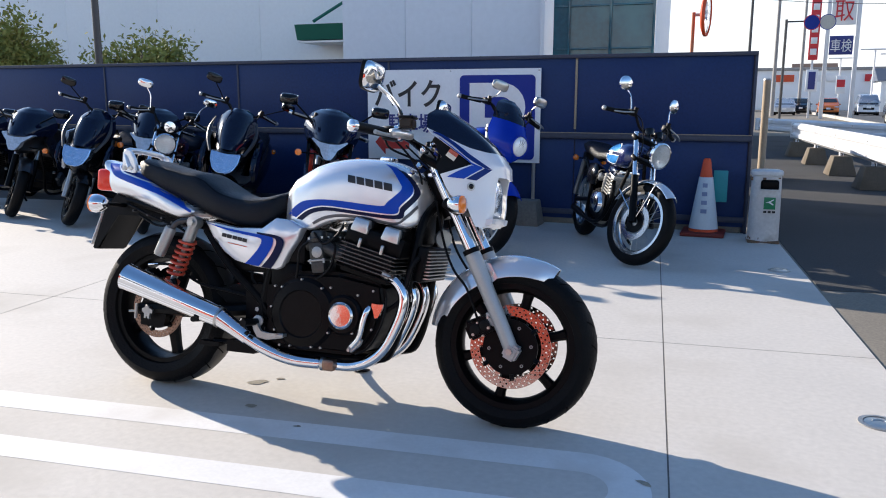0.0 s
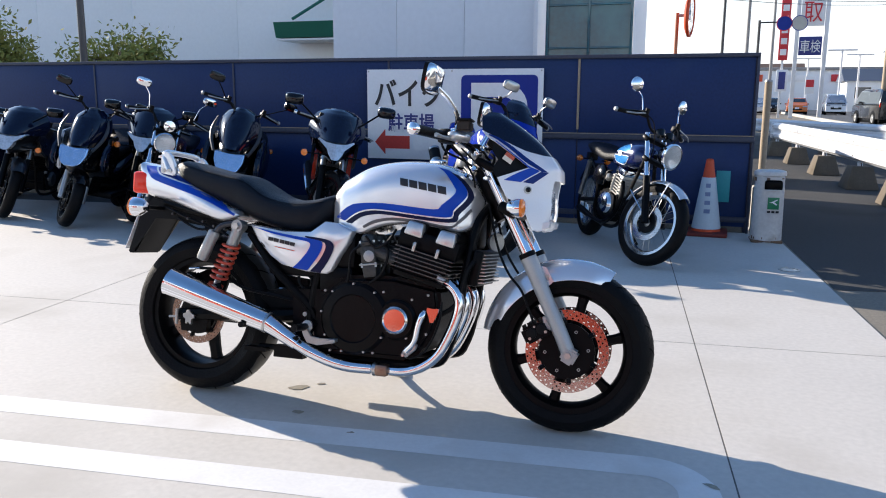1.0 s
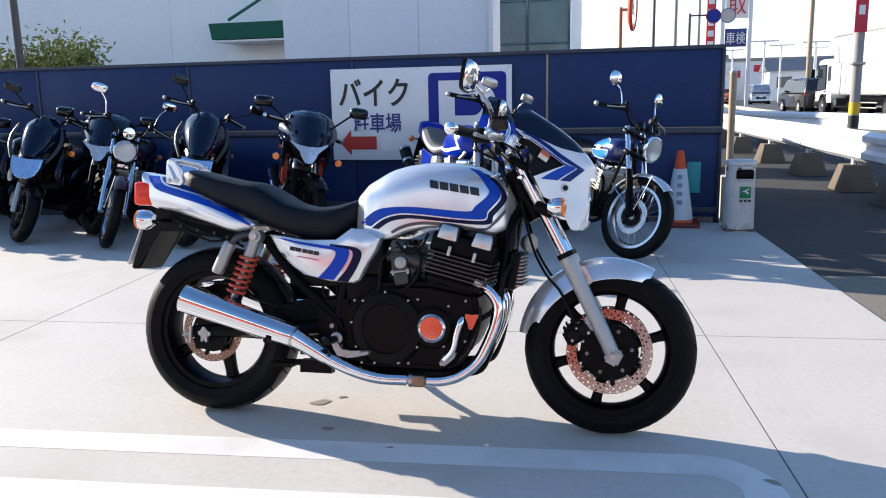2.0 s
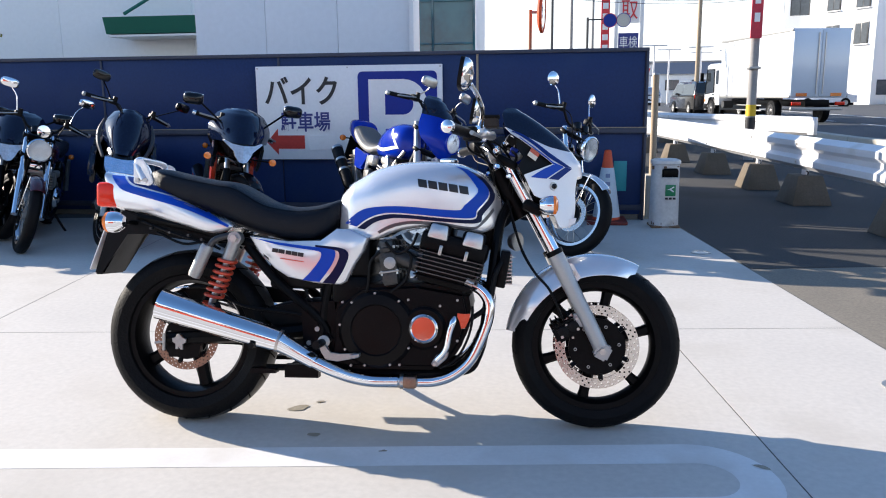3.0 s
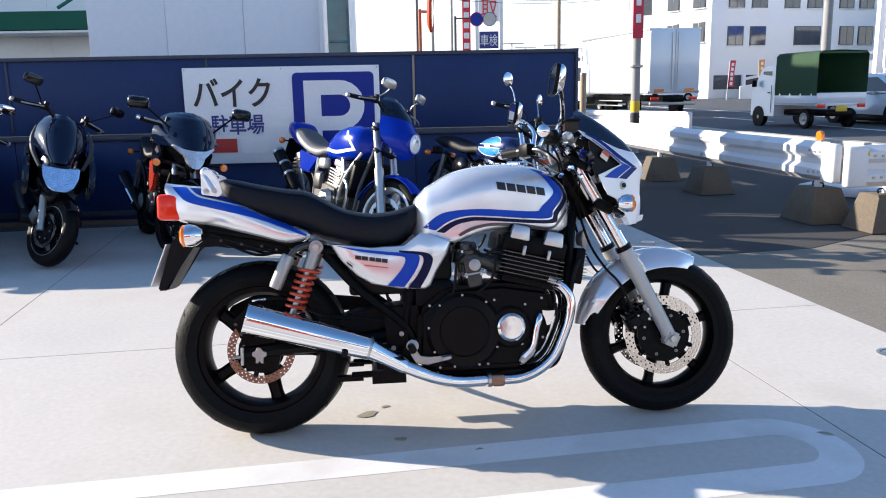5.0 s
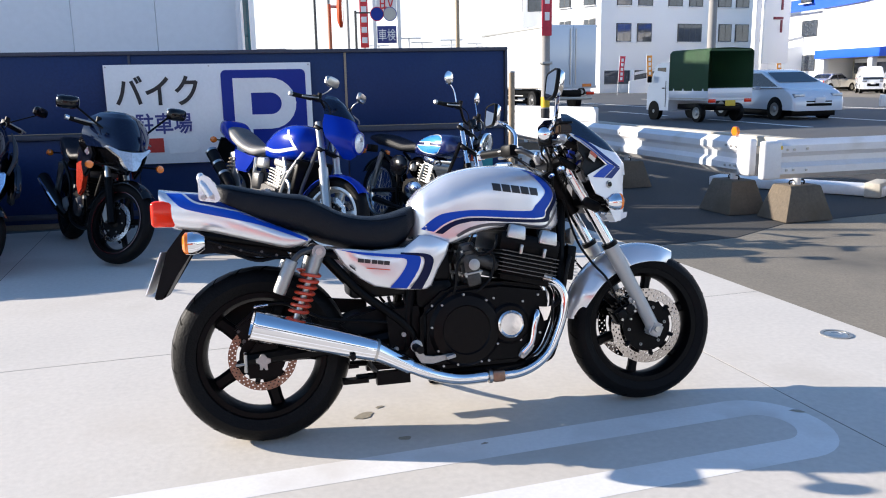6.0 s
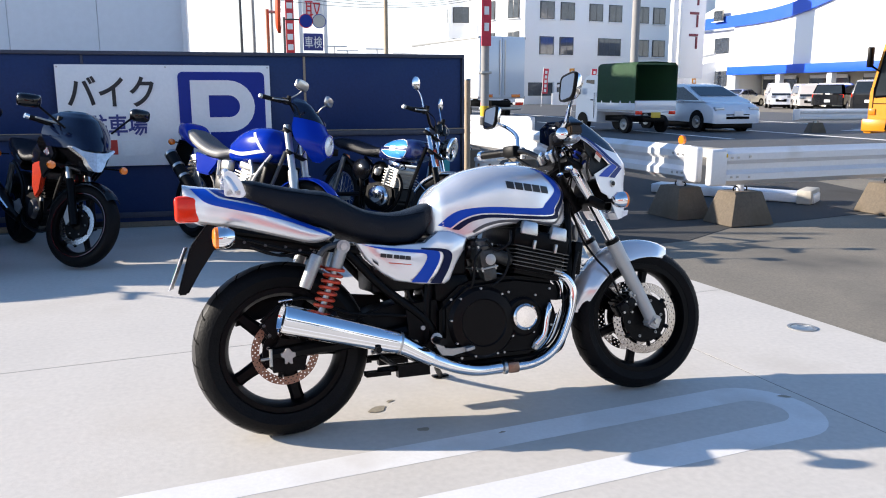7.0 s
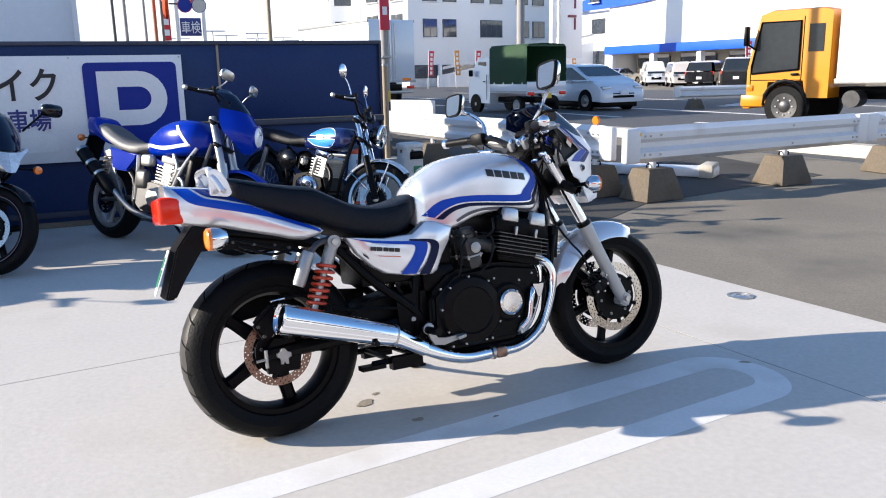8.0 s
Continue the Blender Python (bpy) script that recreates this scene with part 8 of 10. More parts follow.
def maxi_scooter(m, label, paint, lamp_z=0.655, screen_top=1.12, mirror=(1.2, 0.36, 1.285), side=None):
    """A large touring scooter with a tall screen between bright trims."""
    wb = 1.45
    b = thing("scooter", label, "scooter", m, PARKED)
    cast_wheel(b, "front_wheel", (wb, 0, 0.26), 0.26, 0.115, 0.178, 0.085, 5, 15, (-1,), 0.13, tread=False)
    cast_wheel(b, "rear_wheel", (0, 0, 0.26), 0.26, 0.14, 0.17, 0.11, 5, 10, (-1,), 0.1, tread=False, disc_y=0.09)
    bm = bmesh.new()
    lathe(bm, [(0.183, -0.05), (0.187, -0.05), (0.187, -0.047), (0.183, -0.047)], (wb, 0, 0.26), (0, 1, 0), 40, loop=True)
    part("rim_stripe_front", bm, ALLOY, b, "bright rim edge")
    fork_pair(b, wb, (wb - 0.2, 0, 0.72), (wb + 0.0, 0, 0.26), STEEL, ALLOY, 0.019)
    bm = bmesh.new()
    skin(bm, [[bm.verts.new((wb + x, -0.085 - 0.04 * k, z)) for x, z in ((-0.15, 0.32), (-0.08, 0.28), (-0.06, 0.36), (-0.12, 0.41))] for k in (0, 1)])
    part("fork_slider", bm, STEEL, b, "bare alloy brake caliper")
    arch(b, (wb, 0, 0.26), 0.29, 0.068, 160, 45, paint, label="front mudguard")
    part("front_shield", hood([(0.42, wb - 0.3, wb - 0.06, 0.11), (0.5, wb - 0.4, wb + 0.05, 0.18), (0.57, wb - 0.42, wb + 0.12, 0.22), (0.68, wb - 0.42, wb + 0.14, 0.235), (0.78, wb - 0.42, wb + 0.08, 0.225), (0.88, wb - 0.4, wb + 0.0, 0.195), (0.94, wb - 0.38, wb - 0.06, 0.17)], 26, 2.0, 0.9, 0.01), paint, b, "glossy front shield", 60)
    part("windscreen", hood([(0.775, wb - 0.2, wb + 0.105, 0.14), (0.84, wb - 0.25, wb + 0.06, 0.175), (0.93, wb - 0.28, wb - 0.02, 0.185), (1.02, wb - 0.31, wb - 0.1, 0.165), (screen_top - 0.035, wb - 0.33, wb - 0.17, 0.12), (screen_top, wb - 0.335, wb - 0.22, 0.06)], 26, 2.2, 0.9), SMOKE, b, "tall dark windscreen", 60)
    bm = bmesh.new()
    outl = [(-0.125, 0.1), (0.0, 0.082), (0.125, 0.1), (0.118, 0.02), (0.085, -0.05), (0.04, -0.075), (-0.04, -0.075), (-0.085, -0.05), (-0.118, 0.02)]
    skin(bm, [[bm.verts.new((x - 1.6 * y * y - 0.42 * z, y, lamp_z + z)) for y, z in outl] for x in (wb + 0.04, wb + 0.182)])
    bmesh.ops.bevel(bm, geom=bm.edges[:], offset=0.008, segments=2, affect="EDGES")
    part("headlight", bm, SKY_LAMP, b, "large clear headlight", 50)
    for s in (-1, 1):
        bm = bmesh.new()
        pipe(bm, [(wb + 0.075, 0.142 * s, 0.74), (wb - 0.02, 0.19 * s, 0.84), (wb - 0.1, 0.2 * s, 0.93), (wb - 0.17, 0.178 * s, 1.02)], [0.012, 0.017, 0.016, 0.006], 8, 4)
        part("screen_trim", bm, DARK_ALLOY, b, "dull metal trim beside the screen")
        bm = bmesh.new()
        slab(bm, [(wb - 0.14, 0.82), (wb - 0.02, 0.74), (wb + 0.02, 0.62), (wb - 0.05, 0.55), (wb - 0.12, 0.64)], 0.2 * s, 0.245 * s)
        bmesh.ops.bevel(bm, geom=bm.edges[:], offset=0.014, segments=2, affect="EDGES")
        part("turn_signal", bm, SMOKE, b, "smoked side signal lens")
        bm = bmesh.new()
        slab(bm, [(wb - 0.36, 0.88), (wb - 0.16, 0.86), (wb - 0.12, 0.7), (wb - 0.16, 0.5), (wb - 0.3, 0.5)], 0.2 * s, 0.235 * s)
        bmesh.ops.bevel(bm, geom=bm.edges[:], offset=0.01, segments=2, affect="EDGES")
        # where given, the side material paints a highlight onto the right shield only
        part("side_shield", bm, side if side and s < 0 else paint, b, "side shield")
    bar_and_mirrors(b, wb - 0.3, 1.08, 0.33, mirror, shell=GLOSS_BLACK, rise=0.05, stem=False)
    rows = rounded([(-0.42, 0.08, 0.62, 0.74), (-0.25, 0.16, 0.5, 0.78), (0.1, 0.2, 0.42, 0.74), (0.5, 0.2, 0.34, 0.62), (0.8, 0.17, 0.28, 0.52), (1.12, 0.13, 0.28, 0.66)], 4)
    part("body", tank_shape(rows, 26, 3.2), paint, b, "glossy scooter body", 60)
    srows = rounded([(-0.3, 0.1, 0.76, 0.86), (0.0, 0.15, 0.74, 0.85), (0.22, 0.16, 0.7, 0.78), (0.45, 0.15, 0.64, 0.76), (0.62, 0.1, 0.58, 0.7)], 4)
    part("seat", tank_shape(srows, 24, 3), SEAT, b, "black seat", 60)
    part("floor_board", box_mesh((0.78, 0, 0.28), (0.55, 0.44, 0.06), 0.02), PLASTIC, b)
    part("steering_column", box_mesh((wb - 0.3, 0, 0.98), (0.1, 0.12, 0.26), 0.03), PLASTIC, b)
    bm = bmesh.new()
    pipe(bm, [(0.35, -0.16, 0.25), (0.1, -0.19, 0.3), (-0.3, -0.21, 0.42)], [0.03, 0.055, 0.055], 14, 3)
    part("muffler", bm, DARK_ALLOY, b, "dark muffler")
    part("tail_light", box_mesh((-0.42, 0, 0.7), (0.05, 0.2, 0.06), 0.014), RED_LENS, b)
    signals(b, None, (-0.36, 0.16, 0.66))
    stand_leg(b)
    steer(b, wb, 30, FRONT_END + tuple(n for n in BARS if n not in LAMPS))
    return b


classic(stand_at(-0.54, 5.665, -63, 1.37), "deep blue upright motorcycle with round headlight and wire wheels", DEEP_BLUE, SKY_BLUE)
blue_roadster(stand_at(-1.665, 5.58, -57, 1.42, 11))
sport(stand_at(-3.21, 5.745, -62, 1.38), "black half-faired motorcycle with orange side panels", GLOSS_BLACK, ORANGE_RED, "orange-red side panel")
maxi_scooter(stand_at(-4.137, 5.585, -64, 1.45, 11), "black touring scooter with tall dark windscreen", GLOSS_BLACK)
classic(stand_at(-4.88, 5.463, -64, 1.57, 12), "dark maroon cruiser with raked chrome fork and chrome headlight", MAROON, MAROON, mirror=(1.05, 0.3, 1.27), round_glass=False, tank_flash=False, rake=0.2, turn=16)
sport(stand_at(-5.35, 6.0, -64, 1.38), "black motorcycle with dark fairing between two others", GLOSS_BLACK, GLOSS_BLACK, "black side panel", rim_line=False, mirror=(1.26, 0.36, 1.08))
maxi_scooter(stand_at(-5.74, 5.54, -66, 1.45, 11), "black scooter with dark windscreen and one shield paled by a painted highlight", GLOSS_BLACK, 0.67, 1.1, (1.18, 0.36, 1.26), LAMP_GLASS)
sport(stand_at(-6.72, 5.75, -66, 1.38), "dark grey sports motorcycle with small windscreen", DARK_GREY, DARK_GREY, "dark grey side panel", rim_line=False, mirror=(1.3, 0.34, 1.1))
sport(stand_at(-7.6, 5.9, -66, 1.38), "black sports motorcycle at the far end of the row", GLOSS_BLACK, GLOSS_BLACK, "black side panel", rim_line=False, mirror=(1.3, 0.34, 1.1))

# ---- buildings ----
WALL = stuff_of("white_wall_panel", (0.84, 0.85, 0.86), 0.7, 0, 0.04, 0.3, 12, 0.05)
WALL_FAR = stuff_of("pale_blue_grey_wall", (0.86, 0.88, 0.9), 0.7, 0, 0.04, 0.15, 8, 0.04)
GLASS_TEAL = stuff_of("teal_glass", (0.008, 0.1, 0.14), 0.08, 0.0, 0.3, 0.4, 6, 0.0, coat=0.4, tint=(0.03, 0.17, 0.2), tint_at=(0.5, 0.65))
GLASS_DARK = stuff_of("dark_window_glass", (0.05, 0.06, 0.075), 0.1, 0.2, 0.4, 0.6, 6, 0.0, coat=1.0)
AWNING = stuff_of("green_awning", (0.01, 0.13, 0.09), 0.5, 0.1, 0.08, 2, 30, 0.02)
TRIM_BLUE = stuff_of("blue_store_band", (0.008, 0.09, 0.6), 0.4, 0, 0.05, 1, 20, 0.0)
CANVAS = stuff_of("green_canvas", (0.055, 0.12, 0.06), 0.75, 0, 0.2, 2, 40, 0.3)
POLE_GREY = stuff_of("grey_pole_concrete", (0.3, 0.29, 0.28), 0.8, 0, 0.15, 3, 40, 0.2)
PINK_RED = stuff_of("red_banner_cloth", (0.6, 0.05, 0.08), 0.8, 0, 0.15, 4, 40, 0.1)
SIGN_RED = stuff_of("sign_red", (0.62, 0.03, 0.04), 0.5, 0, 0.08, 3, 40, 0.0)


def straight(p, q):
    """The pose and length of a wall from p to q, seen from its right-hand side (-y in its own axes)."""
    d = Vector((q[0] - p[0], q[1] - p[1], 0))
    return pose(p[0], p[1], 0, 0, 0, math.degrees(math.atan2(d.y, d.x))), d.length


def window_at(parent, x, z, w, h, panes=2, frame_mat=None):
    wd = part("window", box_mesh((x, -0.02, z), (w + 0.16, 0.1, h + 0.16), 0.02), frame_mat or DARK_ALLOY, parent, "dark framed window")
    step = w / panes
    for k in range(panes):
        part("pane", box_mesh((x - w / 2 + step * (k + 0.5), -0.055, z), (step - 0.06, 0.05, h), 0.0), GLASS_DARK, wd, smooth=0)
    part("sill", box_mesh((x, -0.12, z - h / 2 - 0.12), (w + 0.3, 0.2, 0.08), 0.01), WALL, wd)


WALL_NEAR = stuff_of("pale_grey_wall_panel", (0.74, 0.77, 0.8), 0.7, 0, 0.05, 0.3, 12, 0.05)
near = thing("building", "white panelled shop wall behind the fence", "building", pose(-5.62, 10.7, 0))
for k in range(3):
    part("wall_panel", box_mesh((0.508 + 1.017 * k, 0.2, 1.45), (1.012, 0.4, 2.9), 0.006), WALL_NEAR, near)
part("corner_trim", box_mesh((3.07, 0.15, 1.46), (0.06, 0.5, 2.92), 0.01), RAIL, near, "white corner trim")

hall = thing("building", "large pale grey hall with green awning", "building", pose(-48, 24.6, 0))
for k in range(9):
    part("wall_panel", box_mesh((2.25 + 4.5 * k, 4, 4.15), (4.49, 8, 8.3), 0.01), WALL_FAR, hall)
part("plinth", box_mesh((20.25, -0.05, 0.4), (40.5, 0.2, 0.8), 0.02), KERB, hall)
bm = bmesh.new()
skin(bm, [[bm.verts.new((x, y, z)) for y, z in ((-1.6, 3.6), (0, 3.75), (0, 3.1), (-1.45, 3.12))] for x in (33.9, 40.2)])
aw = part("awning", bm, AWNING, hall, "dark green metal awning", smooth=0)
part("awning_soffit", box_mesh((37.05, -0.75, 3.06), (6.2, 1.4, 0.06), 0.0), RAIL, aw)
for k in range(3):
    bm = bmesh.new()
    rod(bm, (34.5 + 2.4 * k, -1.4, 3.7), (35.4 + 2.4 * k, -0.02, 4.7), 0.05, n=8)
    part("awning_stay", bm, AWNING, aw)

tower = thing("building", "teal glass corner tower with pale mullions", "building", pose(-12.5, 29.3, 0))
part("core", box_mesh((4.5, 2.6, 6), (9.0, 5.0, 12), 0.02), WALL_FAR, tower)
for i in range(6):
    for j in range(8):
        part("pane", box_mesh((0.76 + 1.5 * i, 0.06, 0.78 + 1.5 * j), (1.44, 0.06, 1.44), 0.0), GLASS_TEAL, tower, smooth=0)
for i in range(7):
    part("mullion", box_mesh((0.02 + 1.5 * i, -0.0, 6), (0.09, 0.16, 12), 0.01), stuff_of("teal_mullion", (0.16, 0.3, 0.3), 0.4, 0.5) if i == 0 else tower.children[-1].data.materials[0], tower)
for j in range(9):
    part("transom", box_mesh((4.52, 0.01, 0.03 + 1.5 * j), (9.05, 0.1, 0.07), 0.01), tower.children[-1].data.materials[0], tower)

# unseen front behind the camera closes the lot; red board added for reflections
shop = thing("building", "unseen front closing the lot, with a red board added for reflections", "building", pose(8.0, -9.0, 0, 0, 0, 180))
for k in range(5):
    part("wall_panel", box_mesh((2.2 + 4.4 * k, 0.2, 2.4), (4.38, 0.4, 4.8), 0.01), WALL_FAR, shop)
for k in range(6):
    part("shop_window", box_mesh((2.0 + 3.4 * k, -0.05, 2.7), (2.8, 0.08, 1.4), 0.01), GLASS_DARK, shop, smooth=0)
part("red_signboard", box_mesh((10.6, -0.1, 1.25), (6.6, 0.12, 2.1), 0.02), stuff_of("orange_red_board", (0.5, 0.055, 0.02), 0.5, 0, 0.08, 3, 40, 0.0), shop, "wide red board added for reflections")


def office(p, q, height, cols, first, step, label, floors, base=0.9, w=1.55, h=1.5, skip=()):
    m, ln = straight(p, q)
    t = thing("building", label, "building", m)
    part("wall", box_mesh((ln / 2, 4.5, height / 2), (ln, 9, height), 0.03), WALL, t)
    part("parapet", box_mesh((ln / 2, 4.5, height + 0.15), (ln + 0.3, 9.3, 0.3), 0.03), WALL, t)
    for f in floors:
        for c in range(cols):
            if (c, f) in skip:
                continue
            window_at(t, first + step * c + (0.5 if c % 2 else 0), f, w, h)
    return t


def office_block():
    """The long white office front: single and double windows in three storeys."""
    m, ln = straight((26.9, 74.9), (51.4, 80.1))
    t = thing("building", "white three-storey office block with dark framed windows", "building", m)
    part("wall", box_mesh((ln / 2, 4.5, 8.25), (ln, 9, 16.5), 0.03), WALL, t)
    part("parapet", box_mesh((ln / 2, 4.5, 16.65), (ln + 0.3, 9.3, 0.3), 0.03), WALL, t)
    for z in (9.13, 12.6):
        for x in (2.6, 5.05, 8.6, 11.1, 14.7, 17.0, 19.95, 22.4):
            window_at(t, x, z, 1.55, 1.55)
    for x, w in ((2.6, 1.55), (5.0, 1.55), (10.45, 2.8), (14.9, 1.5), (17.1, 1.6), (20.0, 1.5)):
        window_at(t, x, 5.75, w, 1.6, 2 if w < 2 else 4)
    for x in (3.5, 8.5, 13.5):
        part("porch_pillar", box_mesh((x, -0.3, 1.1), (0.35, 0.3, 2.2), 0.02), WALL, t)
    part("ground_opening", box_mesh((7.5, -0.03, 1.5), (14, 0.1, 1.3), 0.01), GLASS_DARK, t, "dark ground floor openings", smooth=0)


office_block()
office((23.9, 80.3), (26.9, 75.3), 16.5, 2, 1.5, 2.6, "white sunlit office side with narrow windows", (6.2, 9.3, 12.6), w=1.3, h=1.7)


def stair_wing():
    """The set-back stair wing beside the office."""
    m, ln = straight((21.9, 84.74), (25.3, 83.8))
    t = thing("building", "white stair wing with single dark windows", "building", m)
    part("wall", box_mesh((ln / 2, 4, 8), (ln, 8, 16), 0.03), WALL, t)
    for z in (9.3, 6.05, 12.6):
        window_at(t, 1.4, z, 1.6, 1.5)
    window_at(t, 1.4, 3.3, 1.5, 0.6)
    for z in (6.05, 9.3):
        part("side_window", box_mesh((-0.02, 1.6, z), (0.08, 1.0, 1.5), 0.01), GLASS_DARK, t, smooth=0)
    part("garden_wall", box_mesh((1.0, -6.0, 0.9), (9.0, 0.2, 1.8), 0.02), WALL_FAR, t, "pale boundary wall")


stair_wing()

ware = thing("building", "long low grey warehouse in the distance", "building", pose(-6, 118, 0))
part("wall", box_mesh((17, 6, 2.6), (38, 12, 5.2), 0.05), WALL_FAR, ware)
part("roof", box_mesh((17, 6, 5.4), (38.6, 12.6, 0.4), 0.05), POLE_GREY, ware)
for k in range(6):
    part("shop_sign", box_mesh((3 + 5.5 * k, -0.15, 4.2), (2.6, 0.2, 0.9), 0.02), (SIGN_RED, ORANGE, SIGN_WHITE)[k % 3], ware)
for x, y, w, h in ((-60, 140, 30, 6), (45, 150, 26, 5), (70, 120, 30, 6), (-28, 135, 24, 7), (95, 90, 30, 7)):
    bl = thing("building", "low pale building on the skyline", "building", pose(x, y, 0), "low buildings on the skyline")
    part("wall", box_mesh((w / 2, 5, h / 2), (w, 10, h), 0.05), WALL_FAR, bl)
    part("roof", box_mesh((w / 2, 5, h + 0.1), (w + 0.5, 10.5, 0.25), 0.05), POLE_GREY, bl)


def low_house(x, y, w, d, h, wall, roof, label):
    """A small house with a pitched roof, its ridge along x."""
    t = thing("house", label, "house", pose(x, y, 0), "low houses down the street")
    part("wall", box_mesh((w / 2, d / 2, h / 2), (w, d, h), 0.03), wall, t)
    bm = bmesh.new()
    skin(bm, [[bm.verts.new((u, v, z)) for v, z in ((-0.4, h - 0.1), (d / 2, h + d * 0.2), (d + 0.4, h - 0.1))] for u in (-0.4, w + 0.4)])
    part("roof", bm, roof, t, smooth=0)
    for k in range(max(int(w / 3.2), 1)):
        window_at(t, 1.7 + 3.2 * k, h * 0.6, 1.5, 1.1)


ROOF_BROWN = stuff_of("brown_roof_tiles", (0.13, 0.085, 0.06), 0.7, 0, 0.2, 1.5, 20, 0.2)
ROOF_BLUE = stuff_of("slate_blue_roof_tiles", (0.07, 0.09, 0.13), 0.6, 0, 0.2, 1.5, 20, 0.2)
WALL_TAN = stuff_of("tan_render_wall", (0.5, 0.4, 0.3), 0.8, 0, 0.1, 0.6, 15, 0.1)
low_house(-1.5, 128, 6, 6, 4.6, WALL_TAN, ROOF_BLUE, "tan low house with slate blue roof")
low_house(4.0, 122, 5, 6, 5.2, WALL_FAR, ROOF_BROWN, "pale low house with brown roof")
low_house(12.5, 104, 8, 7, 3.6, WALL_FAR, ROOF_BLUE, "pale low house with slate blue roof")
low_house(-11, 101, 8, 7, 4.4, WALL_FAR, ROOF_BROWN, "pale low house with brown roof")
low_house(23.5, 108, 10, 7, 4.6, WALL_TAN, ROOF_BLUE, "tan low house with slate blue roof")


def store():
    """The white store with blue bands, a dark ground floor and pillars."""
    m, ln = straight((42.3, 64.0), (44.6, 24.0))
    t = thing("building", "white store with blue bands above an open ground floor", "building", m)
    part("upper_wall", box_mesh((ln / 2, 4, 6.1), (ln, 7, 6.0), 0.05), WALL, t)
    part("ground_wall", box_mesh((ln / 2, 5.0, 1.6), (ln - 1, 3, 3.2), 0.02), KERB, t)
    part("blue_band", box_mesh((ln / 2, 0.42, 3.05), (ln + 0.3, 0.7, 0.72), 0.03), TRIM_BLUE, t, "broad blue band")
    bm = bmesh.new()
    lo, hi = [], []
    for k in range(25):
        x = -6.5 + (ln + 6.5) * k / 24
        rise = 2.2 / (1 + math.exp(-(x - 11) / 2.2))
        lo.append((x, 6.9 + rise))
        hi.append((x, 7.9 + rise * 1.15))
    slab(bm, lo + hi[::-1], 0.2, 0.55)
    part("roof_band", bm, TRIM_BLUE, t, "curving blue roof band", smooth=0)
    bm = bmesh.new()
    slab(bm, [(x, z) for x, z in hi] + [(ln, 13.5), (8, 13.5), (0, 9.6)], 0.6, 3)
    part("gable", bm, WALL, t, smooth=0)
    for k in range(9):
        x = 0.5 + 5.6 * k
        part("pillar", box_mesh((x, 0.6, 1.35), (0.5, 0.5, 2.7), 0.03), WALL, t)
    for k in range(8):
        part("shop_window", box_mesh((3.0 + 5.6 * k, 3.4, 1.9), (4.2, 0.2, 1.0), 0.02), GLASS_DARK, t, smooth=0)
        part("bright_strip", box_mesh((3.0 + 5.6 * k, 3.3, 2.45), (4.0, 0.08, 0.3), 0.01), SIGN_WHITE, t)
    for k, (x, z, w) in enumerate(((18.2, 11.2, 1.3), (19.9, 11.5, 0.9), (21.5, 11.1, 1.5), (23.6, 11.6, 1.2), (25.4, 11.2, 1.0), (27.2, 11.5, 1.4))):
        part("lettering_bar", box_mesh((x, 0.55, z), (w, 0.12, 1.1 - 0.2 * (k % 2)), 0.1), ORANGE, t, "orange lettering bar")
    part("wing", box_mesh((-3.2, 4, 3.4), (6.4, 6, 6.8), 0.03), WALL, t)
    window_at(t, -1.6, 8.0, 1.2, 0.8, 1)
    for z in (5.4, 2.4):
        part("stair_window", box_mesh((-2.2, 0.95, z), (2.0, 0.1, 1.4), 0.01), GLASS_DARK, t, smooth=0)
    return t


store()


MAROON_INK = stuff_of("maroon_lettering", (0.16, 0.012, 0.03), 0.5, 0, 0.08, 5, 50, 0.0)


def tall_sign():
    """A free-standing white sign tower with dark red lettering bars."""
    t = thing("sign_tower", "tall white sign board with dark red lettering", "sign", pose(33.7, 58, 0, 0, 0, 10))
    part("board", box_mesh((1.25, 0.2, 7.4), (2.5, 0.4, 10.2), 0.05), WALL, t)
    part("post", box_mesh((-0.6, 0.2, 6), (0.5, 0.4, 12), 0.03), WALL, t)
    for k in range(4):
        part("lettering_bar", box_mesh((1.3, -0.02, 10.8 - 1.7 * k), (0.95, 0.06, 0.2), 0.02), MAROON_INK, t, "dark red lettering bar")
        part("lettering_bar", box_mesh((1.62, -0.02, 10.2 - 1.7 * k), (0.2, 0.06, 0.95), 0.02), MAROON_INK, t, "dark red lettering bar")


tall_sign()

# sloping ramp wall in front of the office
ramp = thing("ramp", "white ramp wall rising beside the office", "ramp", straight((28.5, 71.5), (46, 66))[0])
bm = bmesh.new()
slab(bm, [(0, 0), (0, 1.1), (1.2, 1.3), (18.3, 4.6), (18.3, 0)], 0.0, 0.4)
part("ramp_wall", bm, WALL, ramp, smooth=0)
bm = bmesh.new()
slab(bm, [(0.5, 1.9), (18.3, 5.4), (18.3, 5.15), (0.5, 1.65)], 0.05, 0.2)
part("hand_rail", bm, RAIL, ramp, smooth=0)
part("gate_pillar", box_mesh((11.8, -0.6, 2.2), (0.7, 0.5, 4.4), 0.03), RAIL, ramp)


